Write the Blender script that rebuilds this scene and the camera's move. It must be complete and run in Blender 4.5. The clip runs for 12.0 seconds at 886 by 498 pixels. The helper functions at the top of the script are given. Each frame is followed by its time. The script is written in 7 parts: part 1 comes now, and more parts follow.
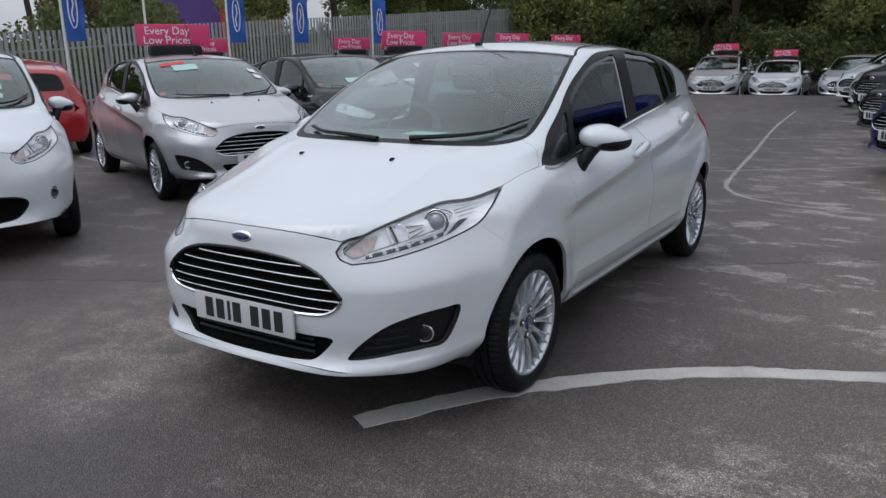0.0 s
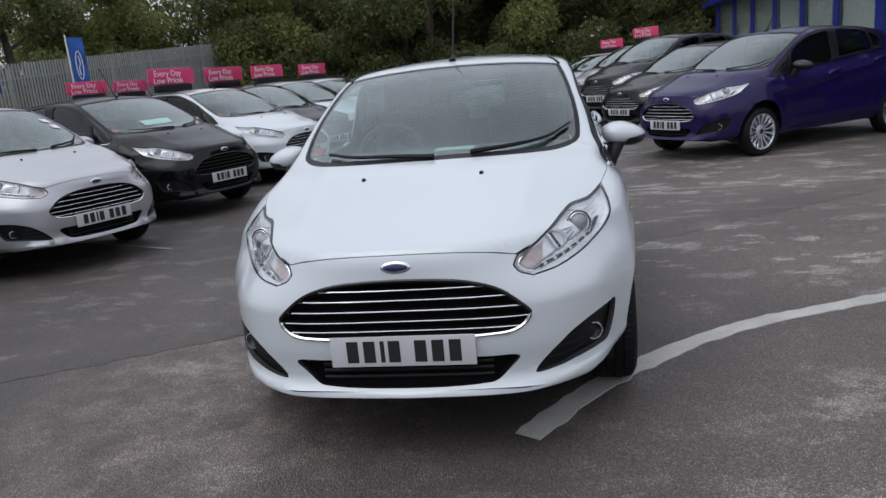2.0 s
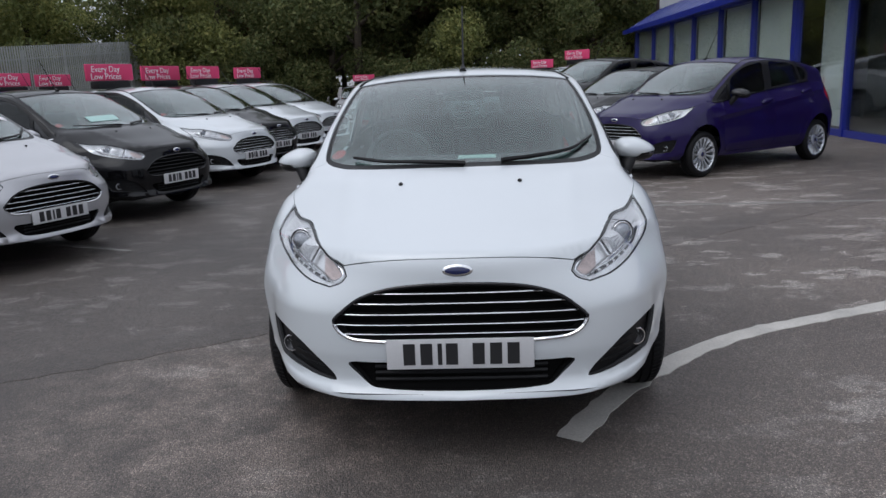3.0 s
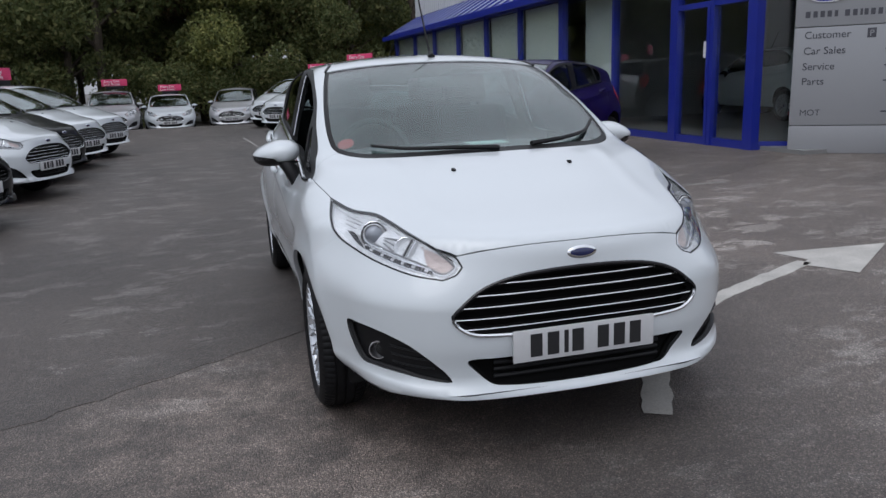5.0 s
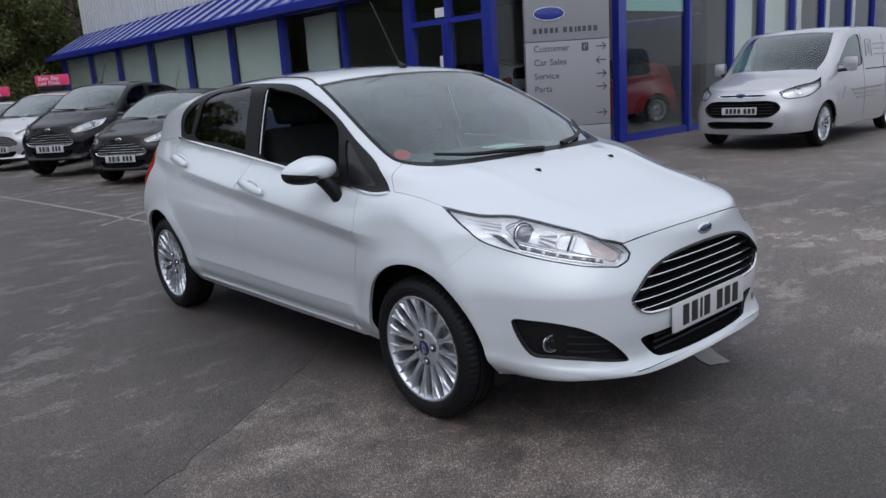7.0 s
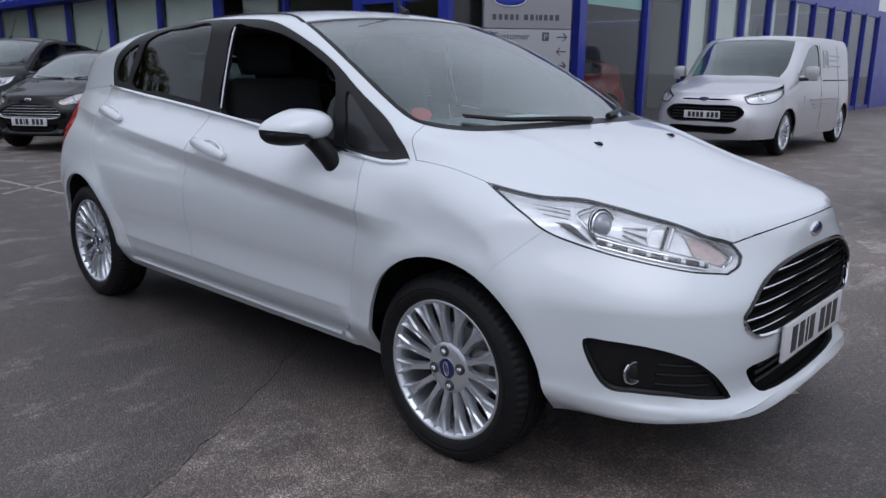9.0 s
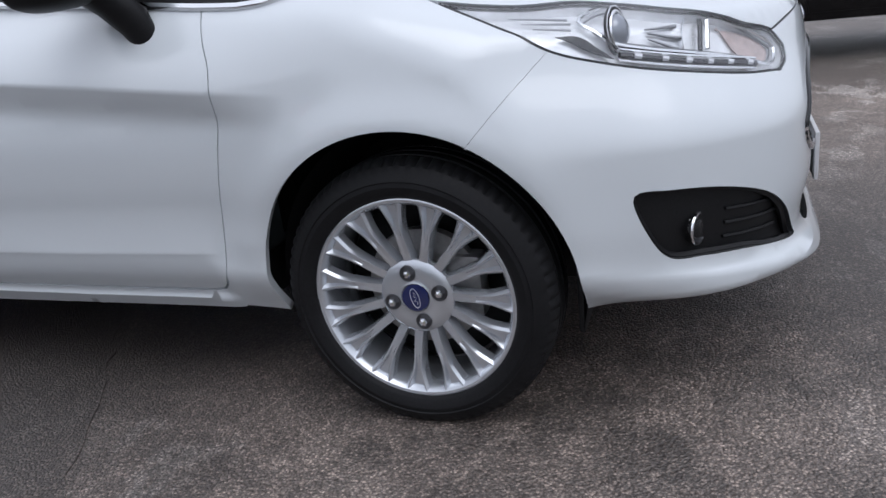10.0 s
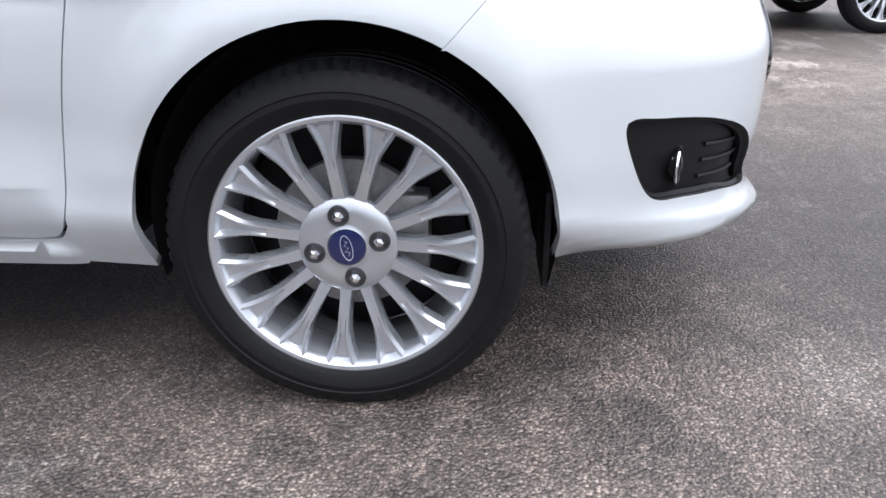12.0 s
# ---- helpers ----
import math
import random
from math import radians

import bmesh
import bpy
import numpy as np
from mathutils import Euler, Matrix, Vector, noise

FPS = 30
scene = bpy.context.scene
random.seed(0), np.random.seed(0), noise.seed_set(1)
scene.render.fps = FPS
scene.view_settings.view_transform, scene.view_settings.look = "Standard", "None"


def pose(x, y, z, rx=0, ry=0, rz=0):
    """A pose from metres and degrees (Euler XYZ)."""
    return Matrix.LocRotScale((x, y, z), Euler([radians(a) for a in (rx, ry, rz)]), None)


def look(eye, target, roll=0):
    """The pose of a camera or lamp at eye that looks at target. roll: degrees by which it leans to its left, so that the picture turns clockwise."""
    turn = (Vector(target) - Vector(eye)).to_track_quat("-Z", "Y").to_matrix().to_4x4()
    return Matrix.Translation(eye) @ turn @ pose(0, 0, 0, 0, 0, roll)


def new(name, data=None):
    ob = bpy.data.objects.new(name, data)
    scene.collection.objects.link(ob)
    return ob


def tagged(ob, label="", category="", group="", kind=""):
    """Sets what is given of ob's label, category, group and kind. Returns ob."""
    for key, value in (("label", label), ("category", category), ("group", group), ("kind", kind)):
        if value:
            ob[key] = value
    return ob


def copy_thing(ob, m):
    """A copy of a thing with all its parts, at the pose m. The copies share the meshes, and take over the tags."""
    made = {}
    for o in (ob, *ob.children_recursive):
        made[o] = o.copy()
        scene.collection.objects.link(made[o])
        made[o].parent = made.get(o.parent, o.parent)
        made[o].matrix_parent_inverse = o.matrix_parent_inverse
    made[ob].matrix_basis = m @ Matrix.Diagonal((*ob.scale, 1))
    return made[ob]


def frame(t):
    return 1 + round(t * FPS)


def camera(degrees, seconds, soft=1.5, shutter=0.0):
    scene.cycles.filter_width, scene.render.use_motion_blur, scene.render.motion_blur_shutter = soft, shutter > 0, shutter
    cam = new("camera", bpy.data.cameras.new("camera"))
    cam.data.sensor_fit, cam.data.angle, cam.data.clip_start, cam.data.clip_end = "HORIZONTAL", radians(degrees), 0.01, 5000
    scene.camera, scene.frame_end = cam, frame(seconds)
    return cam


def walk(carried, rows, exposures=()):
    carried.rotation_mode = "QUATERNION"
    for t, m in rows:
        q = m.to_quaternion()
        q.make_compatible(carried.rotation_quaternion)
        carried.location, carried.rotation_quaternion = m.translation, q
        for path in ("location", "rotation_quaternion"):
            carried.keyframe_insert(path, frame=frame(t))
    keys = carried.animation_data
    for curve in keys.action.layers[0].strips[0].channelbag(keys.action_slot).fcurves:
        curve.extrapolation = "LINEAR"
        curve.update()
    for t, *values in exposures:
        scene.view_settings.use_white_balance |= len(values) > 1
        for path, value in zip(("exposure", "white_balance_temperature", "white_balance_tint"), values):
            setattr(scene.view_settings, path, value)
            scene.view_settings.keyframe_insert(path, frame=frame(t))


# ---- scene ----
cam = camera(60.8, 12.0)
PATH = [
    (0, (2.102, -2.647, 1.346), (1.053, -1.018, 0.853), -1.0),
    (0.5, (1.827, -2.753, 1.374), (0.873, -1.074, 0.854), -1.8),
    (1, (1.461, -2.976, 1.351), (0.719, -1.183, 0.866), -3.7),
    (1.5, (1.078, -3.104, 1.359), (0.506, -1.251, 0.868), -4.4),
    (2, (0.617, -3.201, 1.357), (0.268, -1.285, 0.899), -5.3),
    (2.5, (0.280, -3.284, 1.357), (0.100, -1.342, 0.911), -3.7),
    (3, (0.103, -3.293, 1.366), (-0.012, -1.345, 0.926), -2.3),
    (3.5, (0.068, -3.245, 1.347), (-0.016, -1.299, 0.894), -1.9),
    (3.7, (-0.085, -3.236, 1.345), (-0.071, -1.291, 0.875), -0.5),
    (5.3, (-1.380, -2.870, 1.294), (-0.699, -1.041, 0.855), -2.2),
    (5.5, (-1.576, -2.785, 1.336), (-0.784, -1.004, 0.889), -1.6),
    (6, (-2.016, -2.519, 1.313), (-1.018, -0.841, 0.882), -2.7),
    (6.5, (-2.367, -2.344, 1.315), (-1.188, -0.790, 0.875), -2.8),
    (7, (-2.611, -2.233, 1.340), (-1.333, -0.760, 0.897), -3.7),
    (7.2, (-2.643, -2.207, 1.347), (-1.350, -0.750, 0.892), -3.8),
    (8.8, (-2.446, -1.621, 1.251), (-1.059, -0.263, 0.768), -0.6),
    (9, (-2.390, -1.452, 1.171), (-0.965, -0.127, 0.708), 0.5),
    (9.5, (-2.261, -1.034, 1.039), (-0.653, 0.036, 0.518), -1.9),
    (10, (-2.109, -0.596, 0.884), (-0.357, 0.108, 0.225), -7.0),
    (10.5, (-1.995, -0.350, 0.799), (-0.174, 0.054, 0.078), -2.1),
    (11, (-1.951, -0.238, 0.753), (-0.094, -0.092, 0.025), 0.9),
    (11.5, (-1.925, -0.215, 0.750), (-0.080, -0.091, -0.012), 0.7),
    (12, (-1.908, -0.203, 0.755), (-0.069, -0.120, -0.026), 0.1),
]
walk(cam, [(t, look(eye, target, roll)) for t, eye, target, roll in PATH],
     exposures=[(0, 0.0, 6000, 9), (4, 0.0, 6000, 9), (7.2, 0.0, 5900, 10), (9.0, -0.03, 5800, 12), (9.6, 0.05, 5800, 12), (10.2, 0.40, 6000, 10), (11.0, 0.95, 6050, 10), (12.0, 1.10, 6050, 10)])


from mathutils import geometry

# ---- light: an overcast sky and a wide, weak sun ----
SUN_UP, SUN_TURN = 62, 225
world = bpy.data.worlds.new("overcast_sky")
scene.world = world
world.use_nodes = True
nt = world.node_tree
sky = nt.nodes.new("ShaderNodeTexSky")
sky.sky_type, sky.sun_disc = "NISHITA", False
sky.sun_elevation, sky.sun_rotation = radians(SUN_UP), radians(SUN_TURN)
sky.air_density, sky.dust_density, sky.ozone_density = 1.0, 4.0, 1.0
grey = nt.nodes.new("ShaderNodeHueSaturation")
grey.inputs["Saturation"].default_value = 0.5
nt.links.new(sky.outputs[0], grey.inputs["Color"])
# cloud cover: brightest overhead, a third of that at the horizon, softly uneven
tc, up, cover, cloud = nt.nodes.new("ShaderNodeTexCoord"), nt.nodes.new("ShaderNodeSeparateXYZ"), nt.nodes.new("ShaderNodeMapRange"), nt.nodes.new("ShaderNodeTexNoise")
nt.links.new(tc.outputs["Generated"], up.inputs[0])
nt.links.new(up.outputs["Z"], cover.inputs["Value"])
cover.inputs["To Min"].default_value, cover.inputs["To Max"].default_value = 0.53, 1.07
cloud.inputs["Scale"].default_value, cloud.inputs["Detail"].default_value = 2.2, 5
nt.links.new(tc.outputs["Generated"], cloud.inputs["Vector"])
uneven = nt.nodes.new("ShaderNodeMapRange")
uneven.inputs["From Min"].default_value, uneven.inputs["From Max"].default_value = 0.3, 0.7
uneven.inputs["To Min"].default_value, uneven.inputs["To Max"].default_value = 0.80, 1.20
nt.links.new(cloud.outputs["Fac"], uneven.inputs["Value"])
both = nt.nodes.new("ShaderNodeMath")
both.operation = "MULTIPLY"
nt.links.new(cover.outputs[0], both.inputs[0])
nt.links.new(uneven.outputs[0], both.inputs[1])
tint = nt.nodes.new("ShaderNodeVectorMath")
tint.operation = "SCALE"
tint.inputs[0].default_value = (6.95, 6.9, 7.2)
nt.links.new(both.outputs[0], tint.inputs["Scale"])
mixed = nt.nodes.new("ShaderNodeMix")
mixed.data_type = "RGBA"
mixed.inputs[0].default_value = 0.8
nt.links.new(grey.outputs[0], mixed.inputs[6])
nt.links.new(tint.outputs[0], mixed.inputs[7])
nt.links.new(mixed.outputs[2], nt.nodes["Background"].inputs["Color"])
nt.nodes["Background"].inputs["Strength"].default_value = 0.145
sun = new("sun", bpy.data.lights.new("sun", "SUN"))
sun.data.energy, sun.data.angle, sun.data.color = 0.5, radians(50), (1.0, 0.97, 0.93)
sun.matrix_basis = pose(0, 0, 20, 90 - SUN_UP, 0, 180 - SUN_TURN)


# ---- materials ----
def nodes_of(name):
    m = bpy.data.materials.new(name)
    m.use_nodes = True
    t = m.node_tree
    return m, t, t.nodes["Principled BSDF"]


def surface(name, color, rough=0.5, metal=0.0, coat=0.0, vary=0.08, scale=6.0, grain=60.0, bump=0.0, rvary=0.05, spec=0.5, each=0.0):
    """A plain surface with stains at one scale and grain at another, and fine relief."""
    m, t, b = nodes_of(name)
    L, N = t.links.new, t.nodes.new
    tc = N("ShaderNodeTexCoord")
    big, small = N("ShaderNodeTexNoise"), N("ShaderNodeTexNoise")
    for n, s, d in ((big, scale, 4), (small, grain, 3)):
        n.inputs["Scale"].default_value, n.inputs["Detail"].default_value = s, d
        L(tc.outputs["Object"], n.inputs["Vector"])
    add = N("ShaderNodeMath")
    add.operation = "ADD"
    L(big.outputs["Fac"], add.inputs[0])
    L(small.outputs["Fac"], add.inputs[1])
    last = add.outputs[0]
    if each:
        info = N("ShaderNodeObjectInfo")
        mul = N("ShaderNodeMath")
        mul.operation = "MULTIPLY_ADD"
        L(info.outputs["Random"], mul.inputs[0])
        mul.inputs[1].default_value = each / max(vary, 0.01)
        L(last, mul.inputs[2])
        last = mul.outputs[0]
    ramp = N("ShaderNodeMapRange")
    ramp.inputs["From Min"].default_value, ramp.inputs["From Max"].default_value = 0.6, 1.4
    ramp.inputs["To Min"].default_value, ramp.inputs["To Max"].default_value = 1 - vary, 1 + vary
    ramp.clamp = False
    L(last, ramp.inputs["Value"])
    mix = N("ShaderNodeVectorMath")
    mix.operation = "SCALE"
    mix.inputs[0].default_value = color[:3]
    L(ramp.outputs[0], mix.inputs["Scale"])
    L(mix.outputs[0], b.inputs["Base Color"])
    rr = N("ShaderNodeMapRange")
    rr.inputs["To Min"].default_value, rr.inputs["To Max"].default_value = max(rough - rvary, 0.02), min(rough + rvary, 1)
    L(big.outputs["Fac"], rr.inputs["Value"])
    L(rr.outputs[0], b.inputs["Roughness"])
    b.inputs["Metallic"].default_value = metal
    b.inputs["Specular IOR Level"].default_value = spec
    b.inputs["Coat Weight"].default_value = coat
    b.inputs["Coat Roughness"].default_value = 0.03
    b.inputs["Coat IOR"].default_value = 1.62
    if bump:
        bn = N("ShaderNodeBump")
        bn.inputs["Strength"].default_value, bn.inputs["Distance"].default_value = bump, 0.004
        L(small.outputs["Fac"], bn.inputs["Height"])
        L(bn.outputs[0], b.inputs["Normal"])
    return m


def clear(name, tint=(0.8, 0.84, 0.83), gloss=0.02, ior=1.5, steep=4.0):
    """Thin glass: see-through, with gloss that grows at a glance."""
    m = bpy.data.materials.new(name)
    m.use_nodes = True
    t = m.node_tree
    t.nodes.clear()
    N, L = t.nodes.new, t.links.new
    out, mix, tr, gl, lw = N("ShaderNodeOutputMaterial"), N("ShaderNodeMixShader"), N("ShaderNodeBsdfTransparent"), N("ShaderNodeBsdfGlossy"), N("ShaderNodeLayerWeight")
    tr.inputs["Color"].default_value = (*tint, 1)
    gl.inputs["Roughness"].default_value = gloss
    lw.inputs["Blend"].default_value = 0.5
    power, fac = N("ShaderNodeMath"), N("ShaderNodeMath")
    power.operation, fac.operation = "POWER", "MULTIPLY_ADD"
    power.inputs[1].default_value = steep
    f0 = ((ior - 1) / (ior + 1)) ** 2
    fac.inputs[1].default_value, fac.inputs[2].default_value = 1 - f0, f0
    L(lw.outputs["Facing"], power.inputs[0])
    L(power.outputs[0], fac.inputs[0])
    L(fac.outputs[0], mix.inputs[0])
    L(tr.outputs[0], mix.inputs[1])
    L(gl.outputs[0], mix.inputs[2])
    L(mix.outputs[0], out.inputs["Surface"])
    return m


def asphalt(name, tone=1.0, wear=1.0):
    """Worn tarmac: aggregate specks, pale worn patches in drawn-out shapes, brownish dirt."""
    m, t, b = nodes_of(name)
    L, N = t.links.new, t.nodes.new
    tc = N("ShaderNodeTexCoord")

    def noise_at(scale, detail=4, rough=0.55, stretch=None):
        n = N("ShaderNodeTexNoise")
        n.inputs["Scale"].default_value, n.inputs["Detail"].default_value, n.inputs["Roughness"].default_value = scale, detail, rough
        if stretch:
            mp = N("ShaderNodeMapping")
            mp.inputs["Scale"].default_value = stretch
            mp.inputs["Rotation"].default_value = (0, 0, radians(-28))
            L(tc.outputs["Object"], mp.inputs["Vector"])
            L(mp.outputs[0], n.inputs["Vector"])
        else:
            L(tc.outputs["Object"], n.inputs["Vector"])
        return n.outputs["Fac"]

    def ramp(v, stops):
        r = N("ShaderNodeValToRGB")
        e = r.color_ramp.elements
        while len(e) < len(stops):
            e.new(0.5)
        for q, (pos, col) in zip(e, stops):
            q.position, q.color = pos, (*col, 1)
        L(v, r.inputs["Fac"])
        return r.outputs["Color"]

    def blend(kind, fac, a, c):
        x = N("ShaderNodeMix")
        x.data_type, x.blend_type = "RGBA", kind
        if isinstance(fac, float):
            x.inputs[0].default_value = fac
        else:
            L(fac, x.inputs[0])
        L(a, x.inputs[6])
        L(c, x.inputs[7])
        return x.outputs[2]
    base = ramp(noise_at(0.5, 7, 0.65), [(0.35, tuple(tone * c for c in (0.101, 0.088, 0.080))), (0.65, tuple(tone * c for c in (0.142, 0.126, 0.115)))])
    worn = ramp(noise_at(2.6, 11, 0.72, (0.75, 1.25, 1)), [(0.535, (0, 0, 0)), (0.565, (wear, wear, wear))])
    pale = ramp(noise_at(9, 5), [(0.3, (0.29, 0.274, 0.26)), (0.7, (0.42, 0.398, 0.377))])
    # the surface is more worn through away from the middle of the turning place
    apart, side, lane, sum_ = N("ShaderNodeVectorMath"), N("ShaderNodeVectorMath"), N("ShaderNodeMapRange"), N("ShaderNodeMath")
    apart.operation, side.operation = "SUBTRACT", "LENGTH"
    apart.inputs[1].default_value = (-0.2, -2.2, 0)
    L(tc.outputs["Object"], apart.inputs[0])
    L(apart.outputs[0], side.inputs[0])
    L(side.outputs["Value"], lane.inputs["Value"])
    lane.inputs["From Min"].default_value, lane.inputs["From Max"].default_value = 1.5, 5.5
    lane.inputs["To Min"].default_value, lane.inputs["To Max"].default_value = -0.11, 0.12
    L(noise_at(0.45, 4), sum_.inputs[0])
    L(lane.outputs[0], sum_.inputs[1])
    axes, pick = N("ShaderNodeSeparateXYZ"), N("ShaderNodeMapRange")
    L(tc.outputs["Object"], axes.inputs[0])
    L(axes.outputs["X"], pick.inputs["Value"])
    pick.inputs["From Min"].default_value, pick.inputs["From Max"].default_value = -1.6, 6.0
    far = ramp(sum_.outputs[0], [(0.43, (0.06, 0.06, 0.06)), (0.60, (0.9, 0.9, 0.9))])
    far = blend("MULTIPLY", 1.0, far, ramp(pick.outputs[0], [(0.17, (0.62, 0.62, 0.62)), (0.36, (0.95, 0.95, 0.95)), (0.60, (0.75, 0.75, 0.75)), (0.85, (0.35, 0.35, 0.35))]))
    base = blend("MULTIPLY", 1.0, base, ramp(noise_at(0.45, 4), [(0.32, (0.80, 0.78, 0.765)), (0.68, (1.20, 1.17, 1.15))]))
    col = blend("MIX", blend("MULTIPLY", 1.0, worn, far), base, pale)
    # shade by the car put into the colour: darkest in its line, paler beyond
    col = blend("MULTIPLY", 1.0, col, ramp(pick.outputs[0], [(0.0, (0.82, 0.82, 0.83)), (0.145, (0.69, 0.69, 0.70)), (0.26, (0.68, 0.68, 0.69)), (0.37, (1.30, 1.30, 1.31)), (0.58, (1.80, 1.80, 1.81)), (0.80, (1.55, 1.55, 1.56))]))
    rust = ramp(noise_at(2.2, 6), [(0.55, (0, 0, 0)), (0.75, (0.5 * wear, 0.5 * wear, 0.5 * wear))])
    col = blend("MIX", rust, col, ramp(noise_at(30, 2), [(0.3, (0.140, 0.125, 0.114)), (0.7, (0.205, 0.185, 0.170))]))
    v = N("ShaderNodeTexVoronoi")
    v.inputs["Scale"].default_value = 180
    L(tc.outputs["Object"], v.inputs["Vector"])
    stone = N("ShaderNodeSeparateColor")
    L(v.outputs["Color"], stone.inputs[0])
    speck = ramp(stone.outputs[0], [(0.0, (0.55, 0.52, 0.50)), (0.55, (0.90, 0.88, 0.86)), (0.80, (1.32, 1.26, 1.20)), (1.0, (2.2, 2.1, 2.0))])
    col = blend("MULTIPLY", 1.0, col, speck)
    joint = ramp(v.outputs["Distance"], [(0.30, (1, 1, 1)), (0.62, (0.35, 0.34, 0.33))])
    col = blend("MULTIPLY", 0.8, col, joint)
    # extra brightness put into the colour: round pools by the parking line and lane
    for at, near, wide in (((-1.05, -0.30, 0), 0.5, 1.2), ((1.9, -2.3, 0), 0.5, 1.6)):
        off, gone, pool = N("ShaderNodeVectorMath"), N("ShaderNodeVectorMath"), N("ShaderNodeMapRange")
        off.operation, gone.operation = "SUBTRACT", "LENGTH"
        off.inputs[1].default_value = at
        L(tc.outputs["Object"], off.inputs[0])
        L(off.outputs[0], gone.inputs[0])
        L(gone.outputs["Value"], pool.inputs["Value"])
        pool.inputs["From Min"].default_value, pool.inputs["From Max"].default_value = near, wide
        pool.inputs["To Min"].default_value, pool.inputs["To Max"].default_value = 1.0, 0.0
        brighten = blend("MULTIPLY", 1.0, ramp(pool.outputs[0], [(0.0, (0, 0, 0)), (1.0, (wear, wear, wear))]), ramp(noise_at(3.6, 10, 0.72), [(0.40, (0.22, 0.22, 0.22)), (0.56, (1, 1, 1))]))
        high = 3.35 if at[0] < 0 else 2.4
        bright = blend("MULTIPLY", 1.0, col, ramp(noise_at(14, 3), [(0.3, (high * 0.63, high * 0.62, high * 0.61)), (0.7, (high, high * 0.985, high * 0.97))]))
        col = blend("MIX", brighten, col, bright)
    L(col, b.inputs["Base Color"])
    b.inputs["Roughness"].default_value = 0.52
    b.inputs["Specular IOR Level"].default_value = 0.75
    bn = N("ShaderNodeBump")
    bn.inputs["Strength"].default_value, bn.inputs["Distance"].default_value = 0.9, 0.0045
    inv = N("ShaderNodeMath")
    inv.operation = "SUBTRACT"
    inv.inputs[0].default_value = 1
    L(v.outputs["Distance"], inv.inputs[1])
    L(inv.outputs[0], bn.inputs["Height"])
    L(bn.outputs[0], b.inputs["Normal"])
    return m


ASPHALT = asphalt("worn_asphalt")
COMMON = dict(
    trim=surface("dark_trim", (0.035, 0.036, 0.038), 0.6, vary=0.2, grain=300, bump=0.1),
    black=surface("black_plastic", (0.012, 0.012, 0.013), 0.45, vary=0.25, grain=250, bump=0.08, spec=0.22),
    liner=surface("arch_liner_felt", (0.014, 0.014, 0.015), 0.85, vary=0.25, grain=120, bump=0.2, spec=0.2),
    # near-black colour stands in for the unlit depth behind openings
    void=surface("unlit_depth_black", (0.005, 0.005, 0.005), 0.9, vary=0.1, spec=0.1),
    amber=surface("turn_lamp_bowl", (0.56, 0.46, 0.44), 0.3, 0.2, vary=0.25, scale=40),
    shade=surface("lamp_shade_grey", (0.27, 0.275, 0.29), 0.3, 0.4, vary=0.1, scale=30),
    gloss_black=surface("gloss_black", (0.012, 0.012, 0.014), 0.15, vary=0.1),
    chrome=surface("chrome", (0.85, 0.86, 0.88), 0.08, 1.0, vary=0.03),
    silver=surface("satin_silver", (0.62, 0.63, 0.66), 0.28, 0.9, vary=0.04),
    reflector=surface("lamp_reflector", (0.93, 0.94, 0.96), 0.22, 0.35, vary=0.10, scale=30),
    strip=surface("lamp_strip", (0.82, 0.83, 0.86), 0.25, 0.2, vary=0.03),
    alloy=surface("alloy_silver", (0.60, 0.625, 0.66), 0.25, 0.72, vary=0.04, grain=400),
    alloy_dark=surface("alloy_shade", (0.06, 0.06, 0.065), 0.4, 0.6, vary=0.1),
    brake=surface("brake_iron", (0.36, 0.355, 0.35), 0.45, 0.7, vary=0.25, grain=90),
    tyre=surface("tyre_rubber", (0.012, 0.012, 0.013), 0.48, vary=0.25, scale=14, grain=180, bump=0.12, rvary=0.12, spec=0.13),
    plate=surface("plate_white", (0.60, 0.60, 0.61), 0.35, vary=0.04),
    ink=surface("plate_black", (0.02, 0.02, 0.022), 0.4, vary=0.1),
    badge=surface("emblem_blue", (0.010, 0.016, 0.085), 0.2, 0.0, 0.6, vary=0.05),
    oval=surface("emblem_silver", (0.60, 0.62, 0.72), 0.3, 0.5, vary=0.05),
    paper=surface("pale_paper", (0.62, 0.74, 0.70), 0.7, vary=0.05),
    seat=surface("seat_cloth", (0.011, 0.011, 0.012), 0.9, vary=0.2, grain=400, bump=0.2),
    sticker=surface("red_sticker", (0.55, 0.03, 0.03), 0.5, vary=0.1),
    red=surface("lamp_red", (0.42, 0.008, 0.012), 0.12, 0.0, 0.6, vary=0.1),
    glass=clear("window_glass", (0.80, 0.91, 0.89), 0.008, 1.50, 3.0),
    side_glass=clear("tinted_side_glass", (0.42, 0.47, 0.47), 0.01, 1.4, 4.2),
    lens=clear("lamp_lens", (0.985, 0.988, 0.99), 0.02, 1.45),
    projector=surface("projector_glass", (0.25, 0.27, 0.31), 0.05, 0.3, 0.8, vary=0.05))


def paint(name, color, flake=0.0):
    m = surface(name, color, 0.30 if flake == 0 else 0.38, flake, 1.0 if max(color) > 0.3 else 0.5, vary=0.015 if flake == 0 else 0.03, scale=1.5, grain=900, rvary=0.03, spec=0.5 if max(color) > 0.3 else 0.05)
    return m


